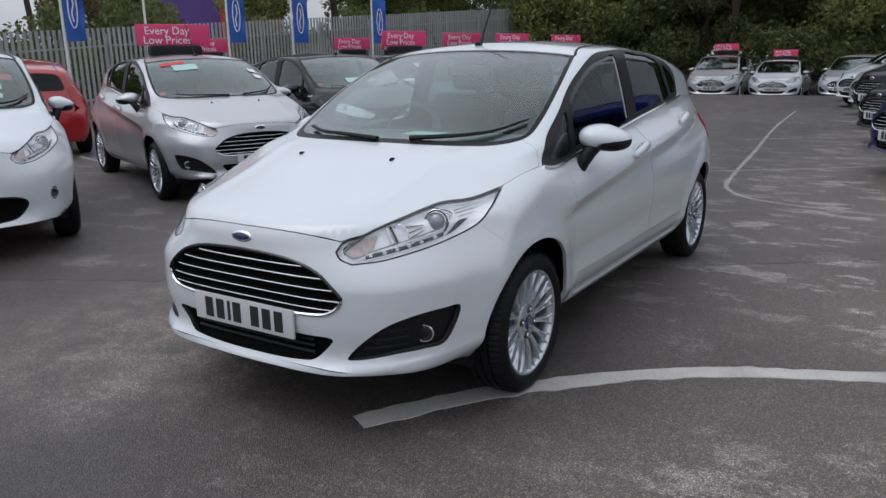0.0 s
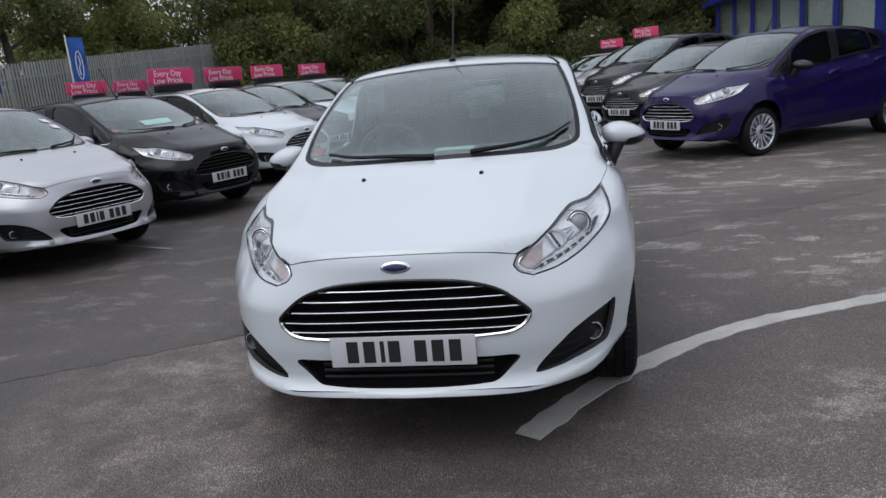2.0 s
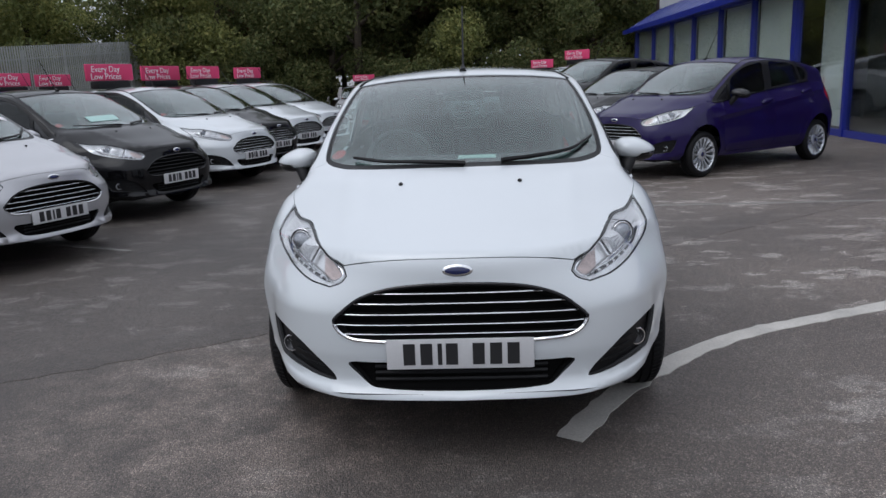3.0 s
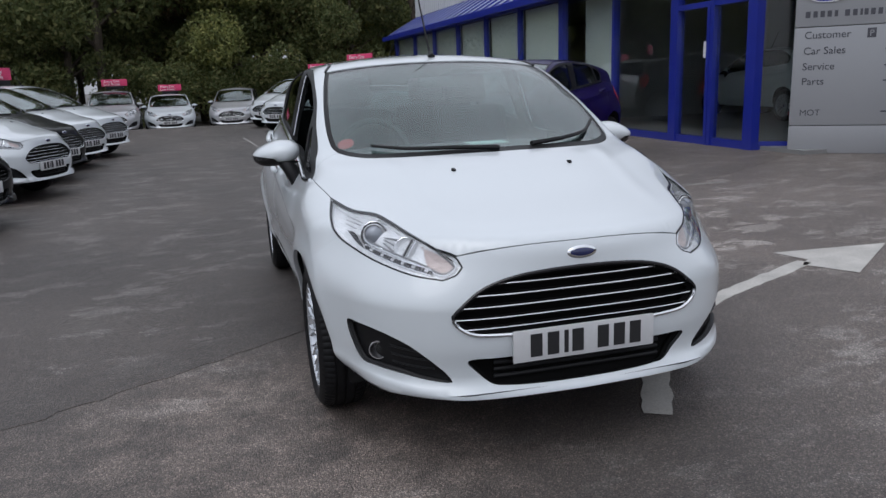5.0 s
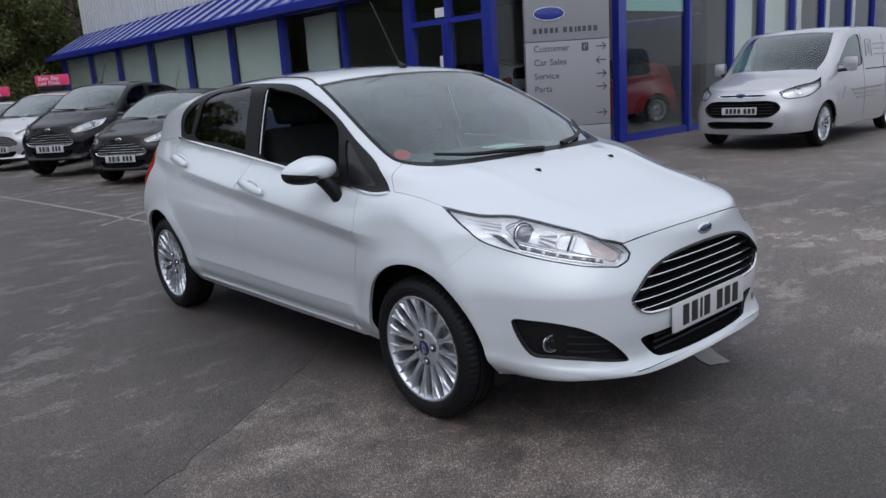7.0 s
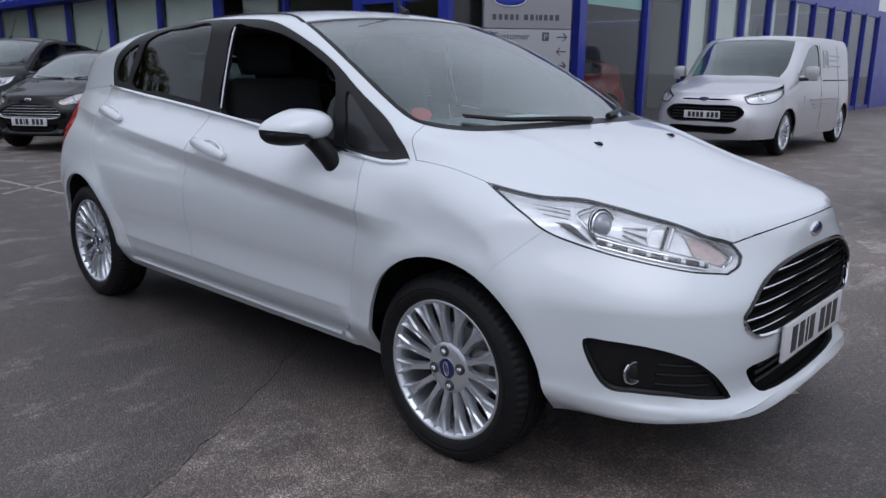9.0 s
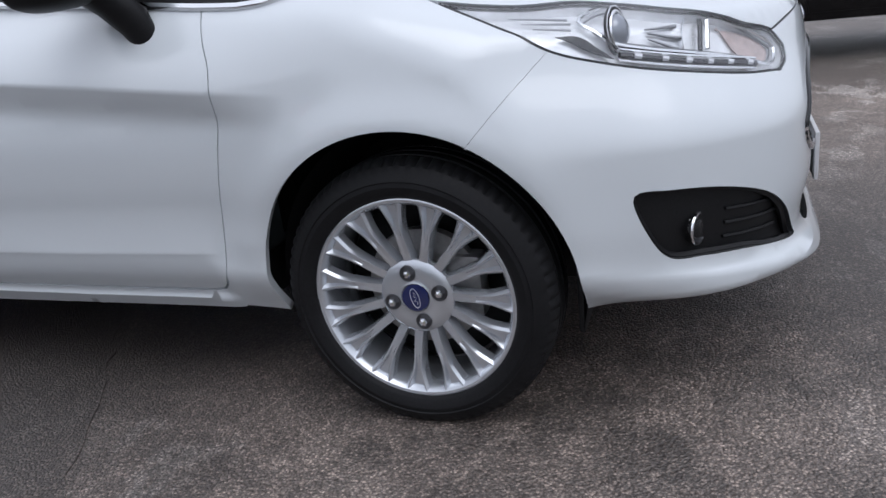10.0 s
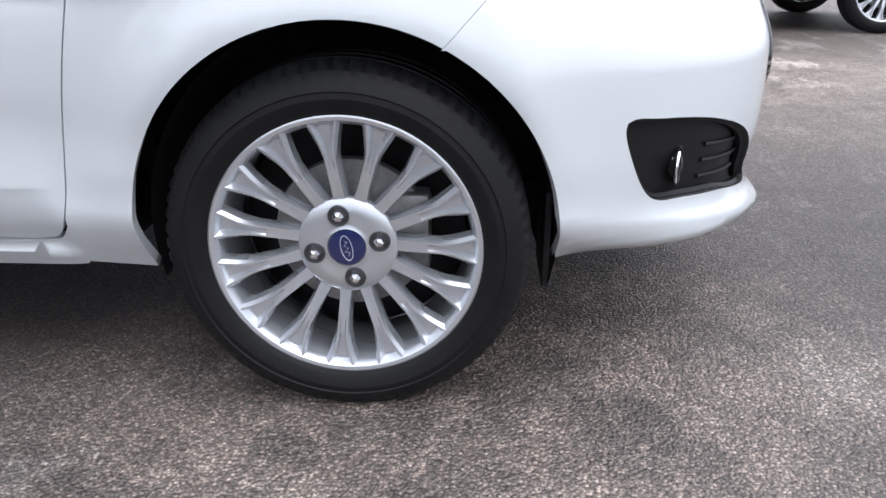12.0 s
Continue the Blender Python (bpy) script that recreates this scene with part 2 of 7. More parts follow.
COMMON["teal"] = surface("teal_sticker", (0.42, 0.62, 0.58), 0.5, vary=0.05)
PAINT = dict(
    white=paint("white_paint", (0.645, 0.68, 0.705)),
    silver=paint("silver_paint", (0.50, 0.50, 0.52), 0.55),
    black=paint("black_paint", (0.004, 0.004, 0.005), 0.0),
    grey=paint("grey_paint", (0.07, 0.072, 0.08), 0.4),
    blue=paint("violet_blue_paint", (0.012, 0.006, 0.062), 0.1),
    red=paint("red_paint", (0.42, 0.015, 0.02)))


def car_mats(color):
    return dict(COMMON, paint=PAINT[color])


BUILD = dict(
    blue=surface("cobalt_blue_paint", (0.014, 0.026, 0.30), 0.35, 0, 0.3, vary=0.08, scale=2, rvary=0.1),
    canopy=surface("pale_canopy_sheet", (0.36, 0.40, 0.55), 0.3, vary=0.1, scale=2),
    white=surface("white_cladding", (0.66, 0.67, 0.68), 0.5, vary=0.06, scale=1.5, grain=30),
    glass=clear("showroom_glass", (0.90, 0.93, 0.92), 0.01, 1.5),
    blind=surface("pale_blind", (0.88, 0.90, 0.85), 0.8, vary=0.06, scale=2, each=0.04),
    wall=surface("showroom_wall", (0.42, 0.42, 0.41), 0.8, vary=0.08, scale=0.8),
    floor=surface("showroom_tiles", (0.24, 0.24, 0.235), 0.35, vary=0.1, scale=1.2),
    roof=surface("roof_felt", (0.12, 0.12, 0.125), 0.9, vary=0.15, scale=1.0, grain=40, bump=0.2),
    totem=surface("grey_sign_panel", (0.33, 0.335, 0.35), 0.4, 0.15, vary=0.03, scale=2),
    letter=surface("sign_lettering", (0.07, 0.07, 0.085), 0.5, vary=0.05),
    pale=surface("pale_lettering", (0.80, 0.78, 0.80), 0.5, vary=0.04),
    pink=surface("pink_sign_board", (0.60, 0.045, 0.14), 0.45, vary=0.08, scale=4, each=0.05),
    banner=surface("blue_banner_cloth", (0.03, 0.11, 0.42), 0.75, vary=0.12, scale=5, grain=200, bump=0.1),
    steel=surface("galvanised_steel", (0.38, 0.39, 0.385), 0.55, 0.4, vary=0.2, scale=2, grain=40, each=0.08),
    thin=surface("faded_line_paint", (0.26, 0.25, 0.235), 0.85, vary=0.4, scale=4, grain=60, bump=0.3),
    paintline=surface("worn_line_paint", (0.46, 0.44, 0.41), 0.8, vary=0.25, scale=5, grain=120, bump=0.3),
    patch=asphalt("relaid_tarmac", 0.84, 0.35),
    bark=surface("bark", (0.07, 0.055, 0.04), 0.9, vary=0.3, scale=3, grain=20, bump=0.5),
    red=surface("red_cladding", (0.50, 0.03, 0.025), 0.5, vary=0.1, scale=0.5),
    violet=surface("violet_cladding", (0.10, 0.05, 0.24), 0.5, vary=0.1, scale=0.5),
    yellow=surface("yellow_panel", (0.60, 0.34, 0.04), 0.5, vary=0.1, scale=0.5),
    bank=surface("rough_verge", (0.06, 0.065, 0.035), 0.95, vary=0.4, scale=0.8, grain=12, bump=0.6))


def foliage(name, color, dry):
    """Leaves: two greens by clump and some dry ones, slightly translucent."""
    m, t, b = nodes_of(name)
    L, N = t.links.new, t.nodes.new
    geo, tc, n = N("ShaderNodeNewGeometry"), N("ShaderNodeTexCoord"), N("ShaderNodeTexNoise")
    n.inputs["Scale"].default_value = 0.9
    L(tc.outputs["Object"], n.inputs["Vector"])
    add = N("ShaderNodeMath")
    add.operation = "ADD"
    L(geo.outputs["Random Per Island"], add.inputs[0])
    L(n.outputs["Fac"], add.inputs[1])
    r = N("ShaderNodeValToRGB")
    e = r.color_ramp.elements
    e.new(0.5)
    e[0].position, e[0].color = 0.25, (*[c * 0.55 for c in color], 1)
    e[1].position, e[1].color = 0.6, (*color, 1)
    e[2].position, e[2].color = 0.95, (*dry, 1)
    half = N("ShaderNodeMath")
    half.operation = "MULTIPLY"
    half.inputs[1].default_value = 0.62
    L(add.outputs[0], half.inputs[0])
    L(half.outputs[0], r.inputs["Fac"])
    L(r.outputs["Color"], b.inputs["Base Color"])
    b.inputs["Roughness"].default_value = 0.6
    b.inputs["Specular IOR Level"].default_value = 0.25
    thin, mix = N("ShaderNodeBsdfTranslucent"), N("ShaderNodeMixShader")
    L(r.outputs["Color"], thin.inputs["Color"])
    mix.inputs[0].default_value = 0.45
    L(b.outputs[0], mix.inputs[1])
    L(thin.outputs[0], mix.inputs[2])
    L(mix.outputs[0], t.nodes["Material Output"].inputs["Surface"])
    return m


LEAF = [foliage("leaves_dark", (0.132, 0.160, 0.062), (0.25, 0.245, 0.10)), foliage("leaves_olive", (0.22, 0.250, 0.085), (0.38, 0.36, 0.13)), foliage("leaves_bronze", (0.12, 0.095, 0.05), (0.20, 0.12, 0.055))]


# ---- car body form: three smooth extrusions meeting in one rounded solid ----
def smooth(points):
    """A smooth curve through (position, value) pairs, as a function for arrays."""
    p = np.array(points, float)
    h = np.diff(p[:, 0])
    d = np.diff(p[:, 1]) / h
    m = np.empty(len(p))
    m[0], m[-1] = d[0], d[-1]
    m[1:-1] = (d[:-1] * h[1:] + d[1:] * h[:-1]) / (h[1:] + h[:-1])
    xs = np.linspace(p[0, 0], p[-1, 0], 600)
    k = np.clip(np.searchsorted(p[:, 0], xs, "right") - 1, 0, len(h) - 1)
    s = (xs - p[k, 0]) / h[k]
    ys = ((1 + 2 * s) * (1 - s) ** 2 * p[k, 1] + s * (1 - s) ** 2 * h[k] * m[k]
          + s * s * (3 - 2 * s) * p[k + 1, 1] + s * s * (s - 1) * h[k] * m[k + 1])
    return lambda q: np.interp(q, xs, ys)


def chain(points, closed=False, n=10):
    """Catmull-Rom points (centripetal) through the given points of any dimension."""
    p = [np.array(q, float) for q in points]
    if len(p) == 2 and not closed:
        return np.array([p[0] + (p[1] - p[0]) * i / n for i in range(n + 1)])
    if closed:
        p = [p[-1]] + p + [p[0], p[1]]
    else:
        p = [2 * p[0] - p[1]] + p + [2 * p[-1] - p[-2]]
    out = []
    for a, b, c, d in zip(p, p[1:], p[2:], p[3:]):
        t1 = max(np.linalg.norm(b - a), 1e-9) ** 0.5
        t2 = t1 + max(np.linalg.norm(c - b), 1e-9) ** 0.5
        t3 = t2 + max(np.linalg.norm(d - c), 1e-9) ** 0.5
        for i in range(n):
            t = t1 + (t2 - t1) * i / n
            a1, a2, a3 = a + (b - a) * t / t1, b + (c - b) * (t - t1) / (t2 - t1), c + (d - c) * (t - t2) / (t3 - t2)
            b1, b2 = a1 + (a2 - a1) * t / t2, a2 + (a3 - a2) * (t - t1) / (t3 - t1)
            out.append(b1 + (b2 - b1) * (t - t1) / (t2 - t1))
    if not closed:
        out.append(p[-2])
    return np.array(out)


def smax(a, b, k):
    h = np.clip(0.5 + 0.5 * (a - b) / k, 0, 1)
    return b + (a - b) * h + k * h * (1 - h)


class Form:
    """A car's outer surface: side outline, plan, cross-section; answers where a line of sight meets it."""

    def __init__(self, outline, nose, low, tail, crown, lower, belt, lean, plan, hubs, flare=0.026, soft=0.06, crease=None, lip=0.0, ridge=0.0):
        poly = chain(outline, closed=True, n=8)
        self.y0, self.z0, self.step = -1.4, -0.3, 0.02
        ny, nz = int((6.6 - self.y0) / self.step), int((2.3 - self.z0) / self.step)
        gy, gz = np.meshgrid(self.y0 + self.step * np.arange(ny), self.z0 + self.step * np.arange(nz), indexing="ij")
        best = np.full(gy.shape, 9.0)
        inside = np.zeros(gy.shape, bool)
        for (ay, az), (by, bz) in zip(poly, np.roll(poly, -1, 0)):
            ey, ez = by - ay, bz - az
            t = np.clip(((gy - ay) * ey + (gz - az) * ez) / (ey * ey + ez * ez + 1e-12), 0, 1)
            best = np.minimum(best, (gy - ay - t * ey) ** 2 + (gz - az - t * ez) ** 2)
            if az != bz:
                inside ^= ((az > gz) != (bz > gz)) & (gy < ey * (gz - az) / ez + ay)
        self.grid = np.where(inside, -1, 1) * np.sqrt(best)
        self.low = smooth(low)
        self.nose, self.tail, self.crown = smooth(nose), smooth(tail), smooth(crown)
        self.lower, self.belt, self.plan = smooth(lower), smooth(belt), smooth(plan)
        self.lean, self.hubs, self.flare, self.soft, self.crease = lean, hubs, flare, soft, crease
        self.lip, self.ridge = lip, ridge

    def sdf(self, y, z):
        u = np.clip((y - self.y0) / self.step, 0, self.grid.shape[0] - 2.001)
        v = np.clip((z - self.z0) / self.step, 0, self.grid.shape[1] - 2.001)
        i, j = u.astype(int), v.astype(int)
        a, b, g = u - i, v - j, self.grid
        return (g[i, j] * (1 - a) * (1 - b) + g[i + 1, j] * a * (1 - b) + g[i, j + 1] * (1 - a) * b + g[i + 1, j + 1] * a * b)

    def width(self, y, z):
        zb = self.belt(y)
        up = np.maximum(z - zb, 0)
        w = self.lower(np.minimum(z, zb)) + self.plan(y) - self.lean[0] * up - self.lean[1] * up * up
        for hy, hz, hr in self.hubs:
            r = np.hypot(y - hy, z - hz)
            w = w + self.flare * np.exp(-((r - hr) / 0.06) ** 2) * np.clip((z - hz + 0.03) / 0.16, 0, 1)
        if self.crease is not None:
            w = w - 0.040 * np.exp(-((z - 0.935) / 0.05) ** 2) / (1 + np.exp((y - 0.30) / 0.06)) / (1 + np.exp(-(y + 0.02) / 0.06))
            # the wing falls away over the arch
            w = w - 0.016 * np.exp(-((y + 0.10) / 0.26) ** 2) * np.exp(-((z - 0.665) / 0.13) ** 2)
            base, rise, depth, y1, y2 = self.crease
            q = z - (base + rise * y)
            gate = 1 / (1 + np.exp(-(y - y1) / 0.05)) / (1 + np.exp((y - y2) / 0.1))
            under = np.interp(q, (-0.40, -0.16, -0.075, -0.055, 0.0), (0.0, -0.45, -0.80, -0.62, 1.0))
            # the door tucks in over the sill
            tuck = z - np.interp(y, (0.5, 0.9, 1.40, 2.03), (0.2790, 0.2775, 0.284, 0.2905))
            near = 1 / (1 + np.exp(-(y - 0.47) / 0.012)) / (1 + np.exp((y - 2.06) / 0.02))
            w = w + near * np.interp(tuck, (-0.07, -0.020, -0.007, 0.010, 0.055, 0.105, 0.22), (0.0, 0.003, -0.013, -0.013, -0.007, 0.008, 0.0))
            w = w + gate * depth * np.where(q >= 0, np.exp(-(np.maximum(q, 0) / 0.10) ** 2), under)
        return w

    def at(self, p):
        x, y, z = np.abs(p[..., 0]), p[..., 1], p[..., 2]
        high = np.clip((z - 0.55) / 0.22, 0, 1)
        high = high * high * (3 - 2 * high)
        ye = y - self.nose(y) * (high * (x ** 2.6 + 1.1 * x ** 5)) - self.low(y) * (1 - high) * x ** 5 + self.tail(y) * x ** 2.5
        ze = z + self.crown(y) * x * x - self.ridge * np.exp(-((x - 0.47 - 0.10 * y) / 0.045) ** 2) / (1 + np.exp((y - 0.05) / 0.05)) / (1 + np.exp(-(y + 0.50) / 0.05)) * (z > 0.6)
        blade = 0.261 + 0.04 * x * x + 0.12 * x ** 4
        ahead = 1 / (1 + np.exp(np.clip((x - 0.47) / 0.025, -40, 40)))
        below = np.clip((blade - z) / 0.075, 0, 1)
        edge = self.lip * (0.6 + 0.4 * ahead) / (1 + np.exp(np.clip((z - blade) / 0.0045, -40, 40))) * np.clip((z - 0.15) / 0.07, 0, 1)
        edge = (edge - 0.044 * (1 - ahead) * below * (self.lip > 0)) / (1 + np.exp((y + 0.34) / 0.025))
        return smax(self.sdf(ye, ze), 0.92 * (x - self.width(y, z)), self.soft) - edge

    def normal(self, p, e=0.004):
        g = np.stack([self.at(p + e * np.eye(3)[k]) - self.at(p - e * np.eye(3)[k]) for k in range(3)], -1)
        return g / np.maximum(np.linalg.norm(g, axis=-1, keepdims=True), 1e-9)

    def meet(self, p, way, far=2.6):
        """From inside points along the ways to the surface."""
        lo, hi = np.zeros(len(p)), np.full(len(p), far)
        for _ in range(34):
            mid = (lo + hi) / 2
            inn = self.at(p + way * mid[:, None]) < 0
            lo, hi = np.where(inn, mid, lo), np.where(inn, hi, mid)
        return p + way * lo[:, None]

    def side(self, y, z):
        y, z = np.broadcast_arrays(np.atleast_1d(np.array(y, float)), np.array(z, float))
        return self.meet(np.stack([0 * y, y, z], -1), np.array([1.0, 0, 0]), 1.3)

    def top(self, x, y, z=0.5):
        x, y = np.broadcast_arrays(np.atleast_1d(np.array(x, float)), np.array(y, float))
        return self.meet(np.stack([x, y, 0 * x + z], -1), np.array([0, 0, 1.0]), 1.8)

    def front(self, x, z, y=0.35):
        x, z = np.broadcast_arrays(np.atleast_1d(np.array(x, float)), np.array(z, float))
        return self.meet(np.stack([x, 0 * x + y, z], -1), np.array([0, -1.0, 0]), 2.0)

    def round(self, a, z, yc):
        """Round a vertical axis at yc; a is the angle from straight ahead times 0.8."""
        a, z = np.broadcast_arrays(np.atleast_1d(np.array(a, float)), np.array(z, float))
        return self.meet(np.stack([0 * a, 0 * a + yc, z], -1), np.stack([np.sin(a / 0.8), -np.cos(a / 0.8), 0 * a], -1), 2.4)

    def snap(self, p):
        e = 0.002
        for _ in range(40):
            g = np.stack([self.at(p + e * np.eye(3)[k]) - self.at(p - e * np.eye(3)[k]) for k in range(3)], -1) / (2 * e)
            p = p - 0.7 * g * (self.at(p) / np.maximum((g * g).sum(-1), 0.3))[:, None]
        return p


HATCH = dict(
    outline=[(-0.66, 0.185), (-0.755, 0.215), (-0.788, 0.256), (-0.758, 0.312), (-0.773, 0.42), (-0.772, 0.55), (-0.765, 0.67), (-0.742, 0.761),
             (-0.655, 0.796), (-0.40, 0.863), (-0.13, 0.948), (0.07, 0.990), (0.16, 1.022), (0.50, 1.208), (0.80, 1.345), (0.98, 1.398),
             (1.30, 1.425), (1.75, 1.425), (2.30, 1.385), (2.75, 1.315), (2.93, 1.265), (2.99, 1.17), (3.06, 0.98), (3.10, 0.86), (3.15, 0.70),
             (3.16, 0.45), (3.10, 0.25), (2.95, 0.19), (1.2, 0.17)],
    nose=[(-1.4, 0.775), (-0.45, 0.67), (-0.15, 0.51), (0.10, 0.314), (0.35, 0.227), (0.7, 0.218), (1.1, 0.18), (1.6, 0.0), (4, 0)],
    low=[(-1.4, 1.3), (-0.5, 1.26), (-0.42, 1.26), (-0.33, 1.12), (-0.25, 0.95), (0, 0.8), (0.5, 0.12), (0.8, 0), (4, 0)],
    tail=[(-2, 0), (1.7, 0), (2.5, 0.18), (2.9, 0.34), (4, 0.34)],
    crown=[(-2, -0.02), (0.1, 0.01), (0.6, 0.045), (1.1, 0.12), (3, 0.145), (4, 0.13)],
    lower=[(0.0, 0.70), (0.16, 0.730), (0.22, 0.765), (0.29, 0.809), (0.33, 0.826), (0.375, 0.826), (0.45, 0.831), (0.55, 0.849), (0.66, 0.857), (0.76, 0.846), (0.86, 0.811), (0.95, 0.748), (1.1, 0.66)],
    belt=[(-1, 0.93), (0.2, 0.90), (1.2, 0.95), (2.4, 1.03), (4, 1.1)],
    lean=(0.25, 0.085),
    plan=[(-1.4, -0.12), (-0.8, -0.10), (-0.4, -0.042), (0, 0), (0.5, -0.008), (1.3, 0.0), (2.4, 0.004), (2.8, -0.03), (3.2, -0.10), (4, -0.2)],
    hubs=((0, 0.285, 0.36), (2.489, 0.285, 0.36)), flare=0.019,
    crease=(0.699, 0.097, 0.020, 0.30, 2.7), lip=0.015, ridge=0.006)


# ---- small mesh tools ----
def in_poly(p, poly):
    x, y = p[:, 0], p[:, 1]
    inside = np.zeros(len(p), bool)
    for (ax, ay), (bx, by) in zip(poly, np.roll(poly, -1, 0)):
        if ay != by:
            inside ^= ((ay > y) != (by > y)) & (x < (bx - ax) * (y - ay) / (by - ay) + ax)
    return inside


def edge_gap(p, poly):
    best = np.full(len(p), 9.0)
    for a, b in zip(poly, np.roll(poly, -1, 0)):
        e = b - a
        t = np.clip((p - a) @ e / (e @ e + 1e-12), 0, 1)
        best = np.minimum(best, ((p - a - t[:, None] * e) ** 2).sum(1))
    return np.sqrt(best)


def even(loop, step, closed=True):
    """The same polyline with even spacing; sharp corners stay."""
    p = np.array(loop, float)
    keep = np.ones(len(p), bool)
    keep[1:] = np.linalg.norm(np.diff(p, axis=0), axis=1) > 1e-4
    p = p[keep]
    if closed and np.linalg.norm(p[0] - p[-1]) < 1e-4:
        p = p[:-1]
    q = np.vstack([p, p[:1]]) if closed else p
    n = len(p)
    cuts = [0]
    for i in range(1, n if closed else n - 1):
        u, v = q[i] - q[i - 1], q[(i + 1) % len(q)] - q[i]
        if u @ v < 0.82 * np.linalg.norm(u) * np.linalg.norm(v):
            cuts.append(i)
    cuts.append(len(q) - 1)
    out = []
    for a, b in zip(cuts, cuts[1:]):
        seg = q[a:b + 1]
        s = np.r_[0, np.cumsum(np.linalg.norm(np.diff(seg, axis=0), axis=1))]
        m = max(1, round(s[-1] / step))
        t = np.linspace(0, s[-1], m + 1)[:-1]
        out.append(np.stack([np.interp(t, s, seg[:, k]) for k in range(seg.shape[1])], -1))
    if not closed:
        out.append(q[-1:])
    return np.vstack(out)


def shrink(poly, d):
    a, b, c = np.roll(poly, 1, 0), poly, np.roll(poly, -1, 0)
    area = (poly[:, 0] * c[:, 1] - c[:, 0] * poly[:, 1]).sum()
    u, v = b - a, c - b
    u, v = u / (np.linalg.norm(u, axis=1, keepdims=True) + 1e-9), v / (np.linalg.norm(v, axis=1, keepdims=True) + 1e-9)
    n = np.stack([-u[:, 1] - v[:, 1], u[:, 0] + v[:, 0]], -1)
    n = n / np.maximum(np.linalg.norm(n, axis=1, keepdims=True), 0.4)
    return poly + n * d * (1 if area > 0 else -1)


class View:
    """A way of laying a curved surface flat: from above, round a lengthwise axis, or round an upright axis."""

    def __init__(self, form, kind, c=0.75):
        self.form, self.kind, self.c = form, kind, c

    def flat(self, p):
        x, y, z = p[:, 0], p[:, 1], p[:, 2]
        if self.kind == "top":
            return np.stack([x, y], -1)
        if self.kind == "roll":
            return np.stack([y, 0.7 * np.arctan2(z - self.c, x)], -1)
        s = 1 if self.kind == "round" else -1
        return np.stack([0.8 * np.arctan2(x, s * (self.c - y)), z], -1)

    def solid(self, q):
        a, b = q[:, 0], q[:, 1]
        if self.kind == "top":
            return self.form.top(a, b)
        o = 0 * a
        if self.kind == "roll":
            return self.form.meet(np.stack([o, a, o + self.c], -1), np.stack([np.cos(b / 0.7), o, np.sin(b / 0.7)], -1), 1.6)
        s = 1 if self.kind == "round" else -1
        return self.form.meet(np.stack([o, o + self.c, b], -1), np.stack([np.sin(a / 0.8), -s * np.cos(a / 0.8), o], -1), 2.4)


